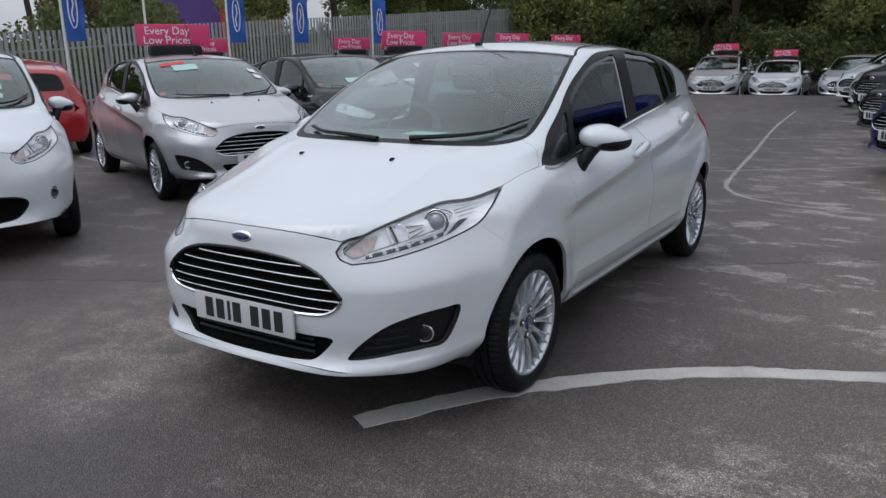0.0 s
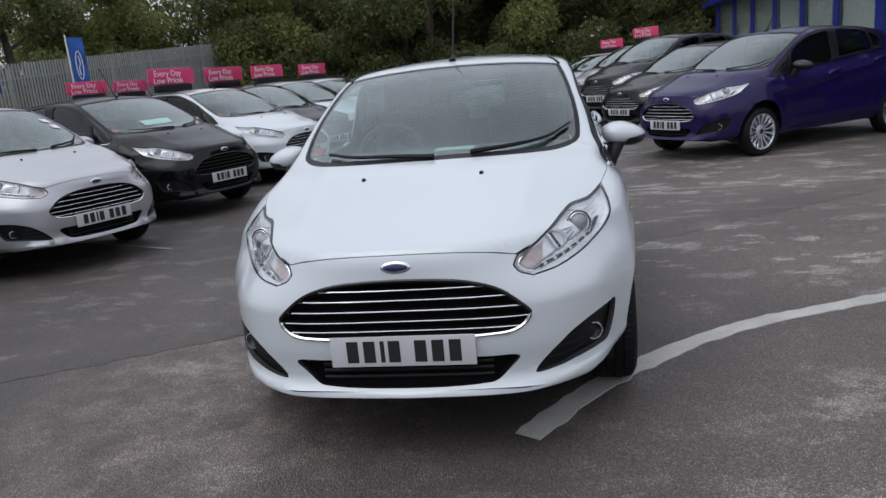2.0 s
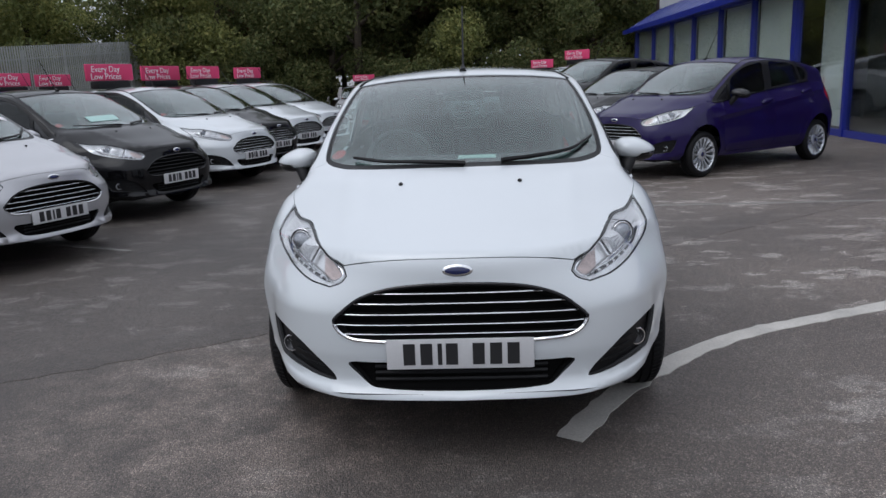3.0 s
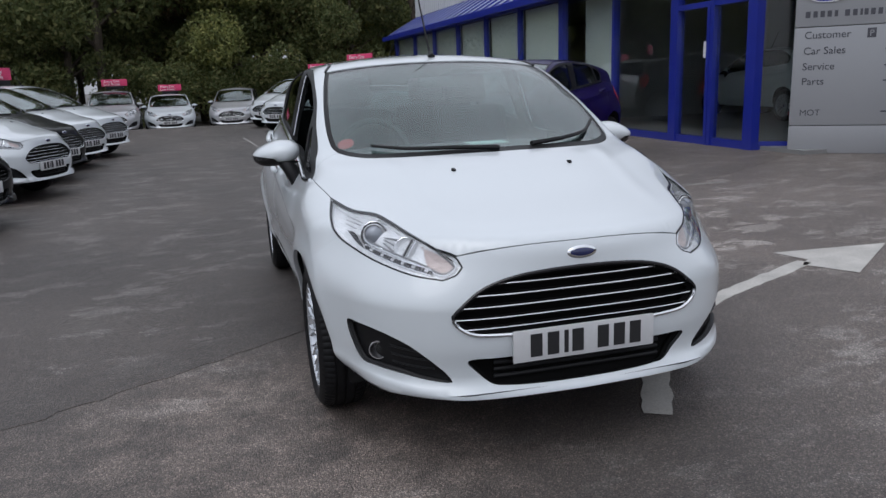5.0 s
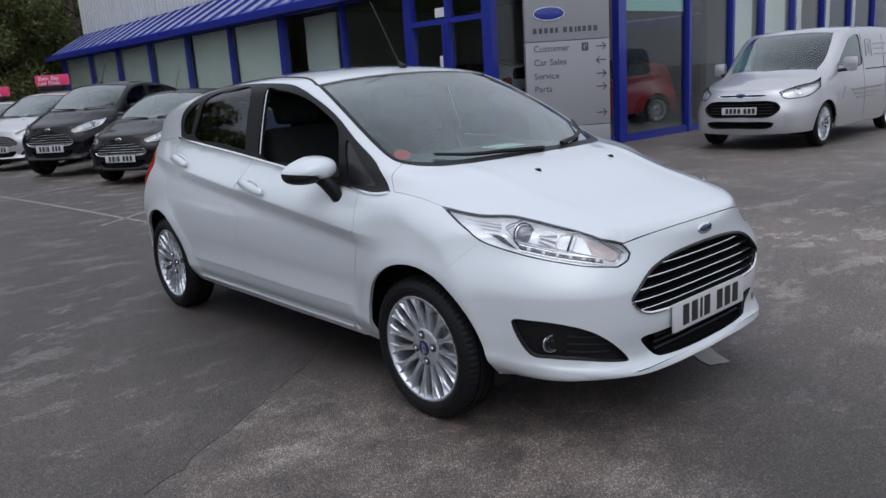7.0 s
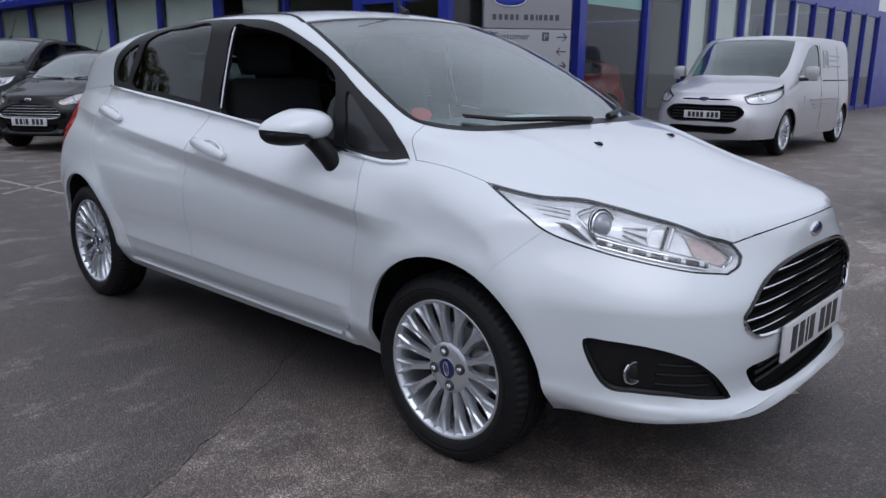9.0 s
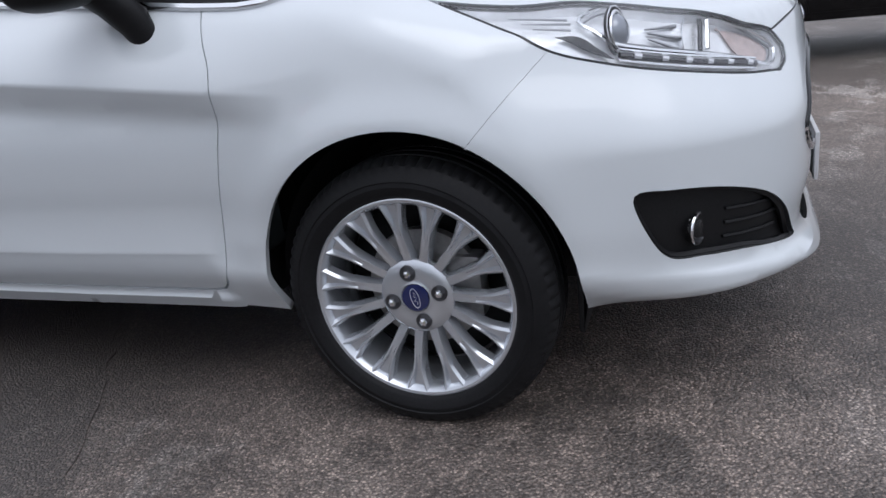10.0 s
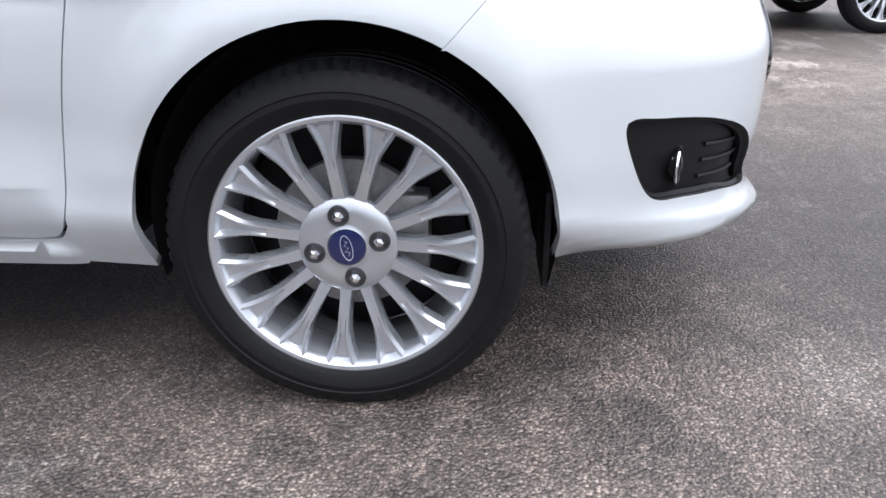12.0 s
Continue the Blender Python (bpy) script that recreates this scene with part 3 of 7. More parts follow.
def sheet(view, loop, h=0.03, holes=(), gap=0.0012, off=0.0, thick=0.018, lip=0.0015, lines=()):
    """A panel on a form: the region inside a loop of surface points, with folded edges and an inner skin.
    Lines of surface points become edges of the panel. Gives vertices, faces, normals and material slots (0 outside, 1 inside)."""
    f = view.form
    poly = shrink(even(view.flat(np.array(loop)), h * 0.6), gap)
    cuts = [shrink(even(view.flat(np.array(k)), h * 0.5), -gap) for k in holes]
    lo, hi = poly.min(0), poly.max(0)
    gx, gy = np.meshgrid(np.arange(lo[0], hi[0], h), np.arange(lo[1], hi[1], h * 0.87))
    gx[1::2] += h / 2
    g = np.stack([gx.ravel(), gy.ravel()], -1)
    ok = in_poly(g, poly) & (edge_gap(g, poly) > 0.35 * h)
    for k in cuts:
        ok &= ~in_poly(g, k) & (edge_gap(g, k) > 0.35 * h)
    folds = []
    for k in lines:
        k = even(view.flat(np.array(k)), h * 0.6, False)
        k = k[in_poly(k, poly) & (edge_gap(k, poly) > 0.3 * h)]
        if len(k) > 1:
            folds.append(k)
            ok &= np.sqrt(((g[:, None] - k[None]) ** 2).sum(-1).min(1)) > 0.4 * h
    pts, edges = [*poly], [(i, (i + 1) % len(poly)) for i in range(len(poly))]
    for k in cuts:
        n = len(pts)
        pts += [*k]
        edges += [(n + i, n + (i + 1) % len(k)) for i in range(len(k))]
    for k in folds:
        n = len(pts)
        pts += [*k]
        edges += [(n + i, n + i + 1) for i in range(len(k) - 1)]
    pts += [*g[ok]]
    got = geometry.delaunay_2d_cdt([Vector(p) for p in pts], edges, [], 0, 1e-6)
    q = np.array([tuple(v) for v in got[0]])
    tri = np.array([t for t in got[2] if len(t) == 3])
    mid = q[tri].mean(1)
    ok = in_poly(mid, poly)
    for k in cuts:
        ok &= ~in_poly(mid, k)
    tri = tri[ok]
    used, inv = np.unique(tri, return_inverse=True)
    q, tri = q[used], inv.reshape(tri.shape)
    p = view.solid(q)
    nor = f.normal(p, 0.002 if len(lines) else 0.004)
    p = p + nor * off
    gn = np.cross(p[tri[:, 1]] - p[tri[:, 0]], p[tri[:, 2]] - p[tri[:, 0]])
    wrong = (gn * nor[tri].mean(1)).sum(1) < 0
    tri[wrong] = tri[wrong][:, ::-1]
    count = {}
    for a, b, c in tri:
        for e in ((a, b), (b, c), (c, a)):
            count[e] = 1
    rim = [e for e in count if (e[1], e[0]) not in count]
    ends = sorted({i for e in rim for i in e})
    edge = edge_gap(q, poly) < 1e-4
    out = p.copy()
    out[ends] -= nor[ends] * lip
    n = len(p)
    V, N = [out, p - nor * thick], [nor, -nor]
    F, M = [tuple(t) for t in tri] + [tuple(t[::-1] + n) for t in tri], [0] * len(tri) + [1] * len(tri)
    base = 2 * n
    at = {i: base + k for k, i in enumerate(ends)}
    m = len(ends)
    away = np.zeros((n, 3))
    for a, b in rim:
        w = np.cross(p[b] - p[a], nor[a])
        away[a] += w
        away[b] += w
    away = away[ends] / (np.linalg.norm(away[ends], axis=1, keepdims=True) + 1e-9)
    V += [out[ends], p[ends] - nor[ends] * thick]
    N += [away, away]
    for a, b in rim:
        F.append((at[b], at[a], at[a] + m, at[b] + m))
        M.append(0 if edge[a] and edge[b] else 1)
    return np.vstack(V), F, np.vstack(N), M


def tube(path, r, sides=6, closed=False, flat=1.0):
    """A rod along a path; r may change along it. flat below 1 makes it a strip."""
    p = np.array(path, float)
    n = len(p)
    r = np.broadcast_to(np.array(r, float), (n,))
    t = np.roll(p, -1, 0) - np.roll(p, 1, 0)
    if not closed:
        t[0], t[-1] = p[1] - p[0], p[-1] - p[-2]
    t = t / (np.linalg.norm(t, axis=1, keepdims=True) + 1e-9)
    ref = np.array([0, 0, 1.0]) if abs(t[0][2]) < 0.9 else np.array([1.0, 0, 0])
    u = ref - t[0] * (ref @ t[0])
    V, F = [], []
    for i in range(n):
        u = u - t[i] * (u @ t[i])
        u = u / np.linalg.norm(u)
        w = np.cross(t[i], u)
        for k in range(sides):
            a = 2 * math.pi * (k + 0.5) / sides
            V.append(p[i] + r[i] * (math.cos(a) * u + flat * math.sin(a) * w))
    for i in range(n if closed else n - 1):
        for k in range(sides):
            a, b = i * sides, (i + 1) % n * sides
            F.append((a + k, b + k, b + (k + 1) % sides, a + (k + 1) % sides)[::-1])
    if not closed:
        F.append(tuple(range(sides)))
        F.append(tuple((n - 1) * sides + k for k in range(sides))[::-1])
    return np.array(V), F


def lathe(profile, n=48, closed=False, start=0.0, turn=2 * math.pi):
    """Turned about the x axis: profile of (x, radius). Outward on the profile's left."""
    V, F = [], []
    m = len(profile)
    whole = turn > 6.28
    for i in range(n if whole else n + 1):
        a = start + turn * i / n
        for x, r in profile:
            V.append((x, r * math.cos(a), r * math.sin(a)))
    for i in range(n):
        j = (i + 1) % n if whole else i + 1
        for k in range(m if closed else m - 1):
            l = (k + 1) % m
            F.append((i * m + k, j * m + k, j * m + l, i * m + l)[::-1])
    return np.array(V), F


def block(x0, x1, y0, y1, z0, z1, bevel=0.0):
    """A box, with chamfered edges where bevel is given."""
    b = bevel
    if b <= 0:
        V = [(x, y, z) for x in (x0, x1) for y in (y0, y1) for z in (z0, z1)]
        F = [(0, 1, 3, 2), (4, 6, 7, 5), (0, 4, 5, 1), (2, 3, 7, 6), (0, 2, 6, 4), (1, 5, 7, 3)]
        return np.array(V), F
    bm = bmesh.new()
    bmesh.ops.create_cube(bm, size=1)
    for v in bm.verts:
        v.co = Vector(((x0 + x1) / 2 + v.co.x * (x1 - x0), (y0 + y1) / 2 + v.co.y * (y1 - y0), (z0 + z1) / 2 + v.co.z * (z1 - z0)))
    bmesh.ops.bevel(bm, geom=bm.edges[:], offset=b, segments=2, affect="EDGES", profile=0.6)
    V = np.array([tuple(v.co) for v in bm.verts])
    F = [tuple(v.index for v in f.verts) for f in bm.faces]
    bm.free()
    return V, F


def ball(c, r, n=16, m=10):
    """A squashed ball."""
    V, F = [], []
    for j in range(m + 1):
        b = math.pi * j / m - math.pi / 2
        for i in range(n):
            a = 2 * math.pi * i / n
            V.append((c[0] + r[0] * math.cos(a) * math.cos(b), c[1] + r[1] * math.sin(a) * math.cos(b), c[2] + r[2] * math.sin(b)))
    for j in range(m):
        for i in range(n):
            k = (i + 1) % n
            F.append((j * n + i, j * n + k, (j + 1) * n + k, (j + 1) * n + i))
    return np.array(V), F


def merge(*pieces):
    V, F, n = [], [], 0
    for v, f in pieces:
        V.append(np.array(v, float))
        F += [tuple(i + n for i in q) for q in f]
        n += len(v)
    return np.vstack(V), F


def move(piece, m):
    v, f = piece
    m = np.array(m)
    return np.array(v) @ m[:3, :3].T + m[:3, 3], f


def mesh_of(name, V, F, mats, N=None, M=None, sharp=None):
    me = bpy.data.meshes.new(name)
    me.from_pydata([tuple(v) for v in V], [], F)
    for m in mats:
        me.materials.append(m)
    if M is not None:
        me.polygons.foreach_set("material_index", np.array(M, np.int32))
    me.polygons.foreach_set("use_smooth", np.ones(len(F), bool))
    if N is not None:
        me.normals_split_custom_set_from_vertices([tuple(n) for n in N])
    elif sharp is not None:
        me.set_sharp_from_angle(angle=radians(sharp))
    me.update()
    return me


def part(name, piece, mat, parent, label="", sharp=35):
    """One mesh object under a thing or under a part."""
    mats = mat if isinstance(mat, (list, tuple)) else [mat]
    V, F = piece[0], piece[1]
    N = piece[2] if len(piece) > 2 else None
    M = piece[3] if len(piece) > 3 else None
    if M is not None and len(mats) == 1:
        M = [0] * len(F)
    ob = new(name, mesh_of(name, V, F, mats, N, M, sharp))
    if parent is not None:
        ob.parent = parent
    return tagged(ob, label=label)


def thing(name, label, category, group="", kind="", at=None):
    ob = tagged(new(name), label, category, group, kind)
    ob.empty_display_size = 0.1
    if at is not None:
        ob.matrix_basis = at
    return ob


# ---- the hatchback, panel by panel ----
HUB_Y, HUB_Z, TYRE_R = 2.489, 0.287, 0.294


class Kit:
    """A list of a car's parts that can be set up again in other paint or stretched to another model."""

    def __init__(self):
        self.items = []

    def add(self, name, piece, mat, parent="", key="", label="", hub=None, sharp=35):
        self.items.append((name, piece, mat, parent, key, label, hub, sharp))

    def both(self, name, piece, mat, parent="", key="", label="", hub=None, sharp=35):
        """The part and its mirror image; keys get L and R."""
        for s, c in ((1, "L"), (-1, "R")):
            V = np.array(piece[0]) * (s, 1, 1)
            F = piece[1] if s == 1 else [tuple(f)[::-1] for f in piece[1]]
            rest = list(piece[2:])
            if rest:
                rest[0] = np.array(rest[0]) * (s, 1, 1)
            h = None if hub is None else (hub[0] * s, hub[1], hub[2])
            self.add(name, (V, F, *rest), mat, parent + c if parent.endswith("_") else parent, key + c if key else "", label, h, sharp)

    def build(self, root, mats, warp=None, wheel=1.0, skip=(), swap={}):
        made = {"": root}
        for name, piece, mat, parent, key, label, hub, sharp in self.items:
            if name in skip or key in skip:
                continue
            V, rest = piece[0], list(piece[1:])
            if warp is not None:
                if hub is None:
                    V = warp(np.array(V))
                    rest = rest[:1] + [None] + rest[2:3] if len(rest) > 1 else rest
                else:
                    h = np.array([hub])
                    V = (V - h) * np.array([1, wheel, wheel]) + warp(h) * (1, 1, 0) + (0, 0, TYRE_R * wheel - 0.002)
            mat = swap.get(key, swap.get(name, mat))
            ms = [mats[k] for k in (mat if isinstance(mat, tuple) else (mat,))]
            ob = part(name, (V, *rest), ms, made.get(parent, root), label, sharp)
            if key:
                made[key] = ob
        return root


def disc_at(p, n, w, h, d, seg=20):
    """A flattened ball facing along n."""
    z = Vector(n).normalized()
    x = Vector((0, 0, 1)).cross(z).normalized()
    y = z.cross(x)
    m = Matrix((x, y, z)).transposed().to_4x4()
    m.translation = Vector(p)
    return move(ball((0, 0, 0), (w, h, d), seg, 8), m)


def bowl_at(p, n, r, d):
    """A hollow reflector bowl opening along n, with a fluted wall."""
    x = Vector(n).normalized()
    y = Vector((0, 0, 1)).cross(x).normalized()
    m = Matrix((x, y, x.cross(y))).transposed().to_4x4()
    m.translation = Vector(p)
    prof = [(d * (t * t - 0.75), r * t) for t in (1.0, 0.85, 0.65, 0.45, 0.25, 0.05)]
    V, F = lathe([(prof[0][0] - 0.001, r * 1.04)] + prof, 24)
    V = V * np.where(np.arange(len(V)) // len(range(7)) % 2, 1.0, 0.965)[:, None]
    return move((V, F), m)


def wheel_pieces(fine):
    """Wheel turned about the x axis, outward to +x, from the hub's middle: pieces by name."""
    n = 216 if fine else 32
    R, w0, w1 = TYRE_R, -0.155, 0.03
    prof = [(w0 + 0.01, 0.205), (w0, 0.225), (w0 + 0.002, 0.255), (w0 + 0.016, R - 0.012), (w0 + 0.03, R - 0.003)]
    for g in (0.25, 0.5, 0.75):
        c = w0 + 0.02 + (w1 - w0 - 0.04) * g
        prof += [(c - 0.005, R), (c - 0.004, R - 0.007), (c + 0.004, R - 0.007), (c + 0.005, R)]
    prof += [(w1 - 0.03, R - 0.003), (w1 - 0.022, R - 0.007), (w1 - 0.015, R - 0.013), (w1 - 0.004, 0.265), (w1 + 0.001, 0.254), (w1 - 0.001, 0.252), (w1 + 0.001, 0.243), (w1 - 0.004, 0.226), (w1 - 0.008, 0.2215), (w1 - 0.014, 0.216)]
    V, F = lathe(prof, n)
    if fine:
        m = len(prof)
        for i in range(n):
            if i % 3 == 2:
                for k in (4, m - 10, m - 9):
                    x, y, z = V[i * m + k]
                    q = math.hypot(y, z)
                    V[i * m + k] = (x, y * (1 - 0.006 / q), z * (1 - 0.006 / q))
    tyre = (V, F)
    rim = lathe([(-0.14, 0.21), (-0.14, 0.203), (-0.10, 0.196), (-0.02, 0.198), (0.004, 0.201), (0.012, 0.205), (0.0175, 0.2095), (0.019, 0.215), (0.017, 0.2195), (0.012, 0.2205), (0.006, 0.217)][::-1], n)
    # fifteen spokes, each forked to a shallow V towards the rim
    spokes = []
    rs = (0.064, 0.084, 0.105, 0.130, 0.150, 0.165, 0.180, 0.198, 0.2105)
    wide = (0.0122, 0.0106, 0.0100, 0.0102, 0.0113, 0.0140, 0.0185, 0.0245, 0.0290)
    ridge = (0.0088, 0.0075, 0.0069, 0.0067, 0.0068, 0.0082, 0.0118, 0.0178, 0.0225)
    dip = (0.0, 0.0, 0.0005, 0.0015, 0.0040, 0.0080, 0.0110, 0.0115, 0.0090)
    face = (-0.0130, -0.0080, -0.0030, 0.0020, 0.0060, 0.0090, 0.0115, 0.0140, 0.0165)
    crest = 0.0016
    for s in range(15):
        a = 2 * math.pi * s / 15 + 0.192
        ca, sa = math.cos(a), math.sin(a)
        V = []
        for r, w, g, d, x in zip(rs, wide, ridge, dip, face):
            half = ((w + 0.002, -0.026), (w, -0.006), (g + crest, 0.0), (g - crest, 0.0), ((g - crest) * 0.55, -d))
            for t, e in [(-t, e) for t, e in half] + list(half[::-1]):
                V.append((x + e, r * ca - t * sa, r * sa + t * ca))
        F = []
        for i in range(len(rs) - 1):
            for k in range(9):
                F.append((i * 10 + k, i * 10 + k + 1, i * 10 + 11 + k, i * 10 + 10 + k)[::-1])
            F.append((i * 10 + 9, i * 10, i * 10 + 10, i * 10 + 19)[::-1])
        spokes.append((np.array(V), F))
    hub = lathe([(-0.04, 0.074), (-0.018, 0.082), (-0.010, 0.080), (-0.004, 0.071), (-0.002, 0.050), (-0.003, 0.040), (-0.001, 0.034), (0.000, 0.0315), (-0.003, 0.030), (-0.003, 0.0)][::-1], 48 if fine else 20)
    cap = lathe([(-0.003, 0.0298), (0.0005, 0.0290), (0.0022, 0.020), (0.003, 0.0)][::-1], 32 if fine else 14)
    lean = radians(78)
    bend = lambda u, v: (0.0026, u * math.cos(lean) - v * math.sin(lean), u * math.sin(lean) + v * math.cos(lean))
    oval = merge(tube([bend(0.0215 * math.cos(a), 0.0092 * math.sin(a)) for a in np.linspace(0, 2 * math.pi, 29)[:-1]], 0.0008, 5, True),
                 tube([bend(u, v) for u, v in ((-0.014, 0.001), (-0.008, 0.004), (-0.006, -0.004), (0.0, 0.003), (0.005, -0.003), (0.009, 0.003), (0.013, -0.001))], 0.0007, 4))
    bolts = []
    for k in range(4):
        a = math.pi / 2 * k - 0.21
        y, z = 0.054 * math.cos(a), 0.054 * math.sin(a)
        # flat disc on the uncut hub; its dark colour stands for a recess's shade
        dark_seat = move(lathe([(-0.006, 0.0178), (0.0006, 0.0170), (0.0010, 0.0158), (0.0002, 0.0145), (0.0002, 0.0)][::-1], 20), Matrix.Translation((0, y, z)))
        nut = move(lathe([(-0.011, 0.0100), (0.004, 0.0095), (0.007, 0.0075), (0.009, 0.003), (0.009, 0.0)][::-1], 6), Matrix.Translation((0, y, z)))
        bolts.append((dark_seat, nut))
    disc = lathe([(-0.062, 0.05), (-0.062, 0.128), (-0.072, 0.130), (-0.085, 0.128), (-0.085, 0.05)][::-1], 40)
    drum = lathe([(-0.03, 0.03), (-0.045, 0.062), (-0.062, 0.066)][::-1], 24)
    caliper = block(-0.10, -0.045, -0.13, -0.055, -0.06, 0.075, 0.012)
    back = lathe([(-0.135, 0.02), (-0.135, 0.20), (-0.10, 0.187)][::-1], 40)
    return dict(tyre=tyre, rim=rim, spokes=spokes, hub=hub, cap=cap, oval=oval, bolts=bolts, disc=merge(disc, drum), caliper=caliper, back=back)


def add_wheels(kit, fine, x=0.808, hubs=(0.0, HUB_Y)):
    w = wheel_pieces(fine)
    for hy in hubs:
        for s, c in ((1, "L"), (-1, "R")):
            hub = (s * x, hy, HUB_Z)
            key = "wheel%s%.0f" % (c, hy)

            def put(piece):
                V = np.array(piece[0]) * (s, 1, 1) + np.array(hub)
                return V, (piece[1] if s == 1 else [tuple(f)[::-1] for f in piece[1]])
            kit.add("wheel", put(w["rim"]), "alloy", "", key, "silver multi-spoke alloy wheel with black tyre", hub)
            kit.add("tyre", put(w["tyre"]), "tyre", key, "", "black rubber tyre", hub, 28)
            for sp in (w["spokes"] if fine else [merge(*w["spokes"])]):
                kit.add("spoke", put(sp), "alloy", key, "", "", hub, 24)
            kit.add("hub", put(w["hub"]), "alloy", key, "", "", hub, 40)
            kit.add("centre_cap", put(w["cap"]), "badge", key, "", "dark blue centre cap", hub)
            if fine:
                kit.add("cap_emblem", put(w["oval"]), "oval", key, "", "", hub)
                for dark_seat, nut in w["bolts"]:
                    kit.add("bolt_seat", put(dark_seat), "alloy_dark", key, "", "", hub, 40)
                    kit.add("wheel_nut", put(nut), "chrome", key, "", "chrome wheel nut", hub, 20)
            kit.add("brake_disc", put(w["disc"]), "brake", key, "", "", hub)
            kit.add("brake_caliper", put(w["caliper"]), "brake", key, "", "", hub)
            kit.add("barrel", put(w["back"]), "black", key, "", "", hub)
            liner = lathe([(-0.35, 0.0), (-0.35, 0.325), (-0.10, 0.336), (-0.065 if hy == 0 else -0.03, 0.340)][::-1], 30, start=-0.25, turn=math.pi + 0.5)
            V = liner[0] * (1, 1, 1.03)
            kit.add("arch_liner", put((V, [tuple(f)[::-1] for f in liner[1]])), "liner", "", "", "", None)


def half_loop(*curves):
    """Curves from the middle line out and back to it, closed with their mirror image."""
    p = np.vstack(curves)
    return np.vstack([p, p[::-1] * (-1, 1, 1)])


def hatch_kit(form, h, fine, small=False):
    """All parts of a hatchback; the small model has a low wide grille and round fog lamps."""
    k = Kit()
    C = lambda pts, n=10: form.snap(chain(pts, n=n))
    S = lambda pts, n=10: form.side(*chain(pts, n=n).T)
    top, roll, nose, rear = View(form, "top"), View(form, "roll"), View(form, "round", 0.25), View(form, "rear", 2.2)
    pt = ("paint", "trim")

    def arch(hy, a0, a1, n=24, r=1.0):
        a = np.radians(np.linspace(a0, a1, n))
        return form.side(hy + np.where((np.cos(a) < 0) & (hy == 0), 0.339, 0.333) * r * np.cos(a), HUB_Z + 0.355 * r * np.sin(a))

    tip, inner = (0.729, -0.072, 0.859), (0.398, -0.700, 0.690)
    hl_low = C([(0.467, -0.693, 0.648), (0.550, -0.628, 0.659), (0.640, -0.497, 0.684), (0.700, -0.380, 0.714), (0.743, -0.292, 0.748), (0.754, -0.215, 0.793), tip])
    hl_in = C([inner, (0.418, -0.704, 0.666), (0.467, -0.693, 0.648)])
    hl_top = C([tip, (0.667, -0.228, 0.831), (0.602, -0.320, 0.826), (0.572, -0.400, 0.811), (0.514, -0.564, 0.774), (0.470, -0.627, 0.744), (0.413, -0.676, 0.721), inner])
    hl_loop = np.vstack([hl_in, hl_low, hl_top])
    bon_front = C([(0, -0.746, 0.755), (0.15, -0.740, 0.753), (0.31, -0.714, 0.741), (0.413, -0.676, 0.721)])
    bon_side = C([tip, (0.750, 0.05, 0.880), (0.762, 0.175, 0.899)])
    bon_back = C([(0.762, 0.175, 0.899), (0.715, 0.235, 0.948), (0.640, 0.262, 1.000)])
    cowl = C([(0.640, 0.262, 1.000), (0.59, 0.19, 0.985), (0.50, 0.115, 0.980), (0.29, 0.060, 0.981), (0, 0.042, 0.984)])
    a_edge = C([(0.640, 0.262, 1.000), (0.656, 0.31, 1.018), (0.660, 0.40, 1.064), (0.650, 0.53, 1.134), (0.622, 0.73, 1.243), (0.572, 0.97, 1.342)])
    ws_top = C([(0.572, 0.97, 1.342), (0.48, 0.945, 1.358), (0.28, 0.913, 1.373), (0, 0.90, 1.380)])
    strip = C([(0.572, 0.97, 1.342), (0.530, 1.10, 1.372), (0.495, 1.4, 1.40), (0.475, 1.8, 1.40), (0.465, 2.3, 1.37), (0.465, 2.72, 1.305), (0.465, 2.88, 1.25)])
    roof_end = C([(0.465, 2.88, 1.25), (0.2, 2.92, 1.265), (0, 2.93, 1.268)])
    dlo_top = S([(0.200, 0.900), (0.34, 1.002), (0.51, 1.098), (0.68, 1.194), (0.86, 1.272), (1.09, 1.344), (1.36, 1.366), (1.80, 1.368), (2.10, 1.345), (2.31, 1.277), (2.415, 1.21), (2.425, 1.15), (2.385, 1.080)])
    belt = S([(0.200, 0.900), (0.27, 0.891), (0.385, 0.898), (0.60, 0.922), (1.2, 0.979), (1.72, 1.026), (2.385, 1.080)])
    seam = S([(-0.292, 0.748), (-0.222, 0.675), (-0.1526, 0.6005)])
    arch_f = arch(0, 188, 118, 20)
    arch_m = arch(0, 118, -9, 30)
    door_f = S([(0.515, 0.2795), (0.474, 0.289), (0.447, 0.325), (0.416, 0.474), (0.384, 0.60), (0.361, 0.70), (0.356, 0.78), (0.372, 0.83), (0.390, 0.898)])
    door_m = S([(1.40, 0.997), (1.455, 0.80), (1.465, 0.55), (1.44, 0.283)])
    door_r = S([(2.03, 0.290), (2.075, 0.42), (2.17, 0.56), (2.33, 0.70), (2.43, 0.88), (2.385, 1.080)])
    lamp_f = C([(0.62, 2.93, 1.03), (0.68, 2.80, 0.98), (0.735, 2.73, 0.86), (0.745, 2.81, 0.70)])
    lamp_b = C([(0.745, 2.81, 0.70), (0.69, 2.95, 0.70), (0.64, 3.02, 0.80), (0.58, 3.00, 0.98), (0.62, 2.93, 1.03)])
    c_edge = C([(0.465, 2.88, 1.25), (0.55, 2.90, 1.15), (0.62, 2.93, 1.03)])
    seam_r = S([(2.81, 0.70), (2.79, 0.60), (2.775, 0.49)])

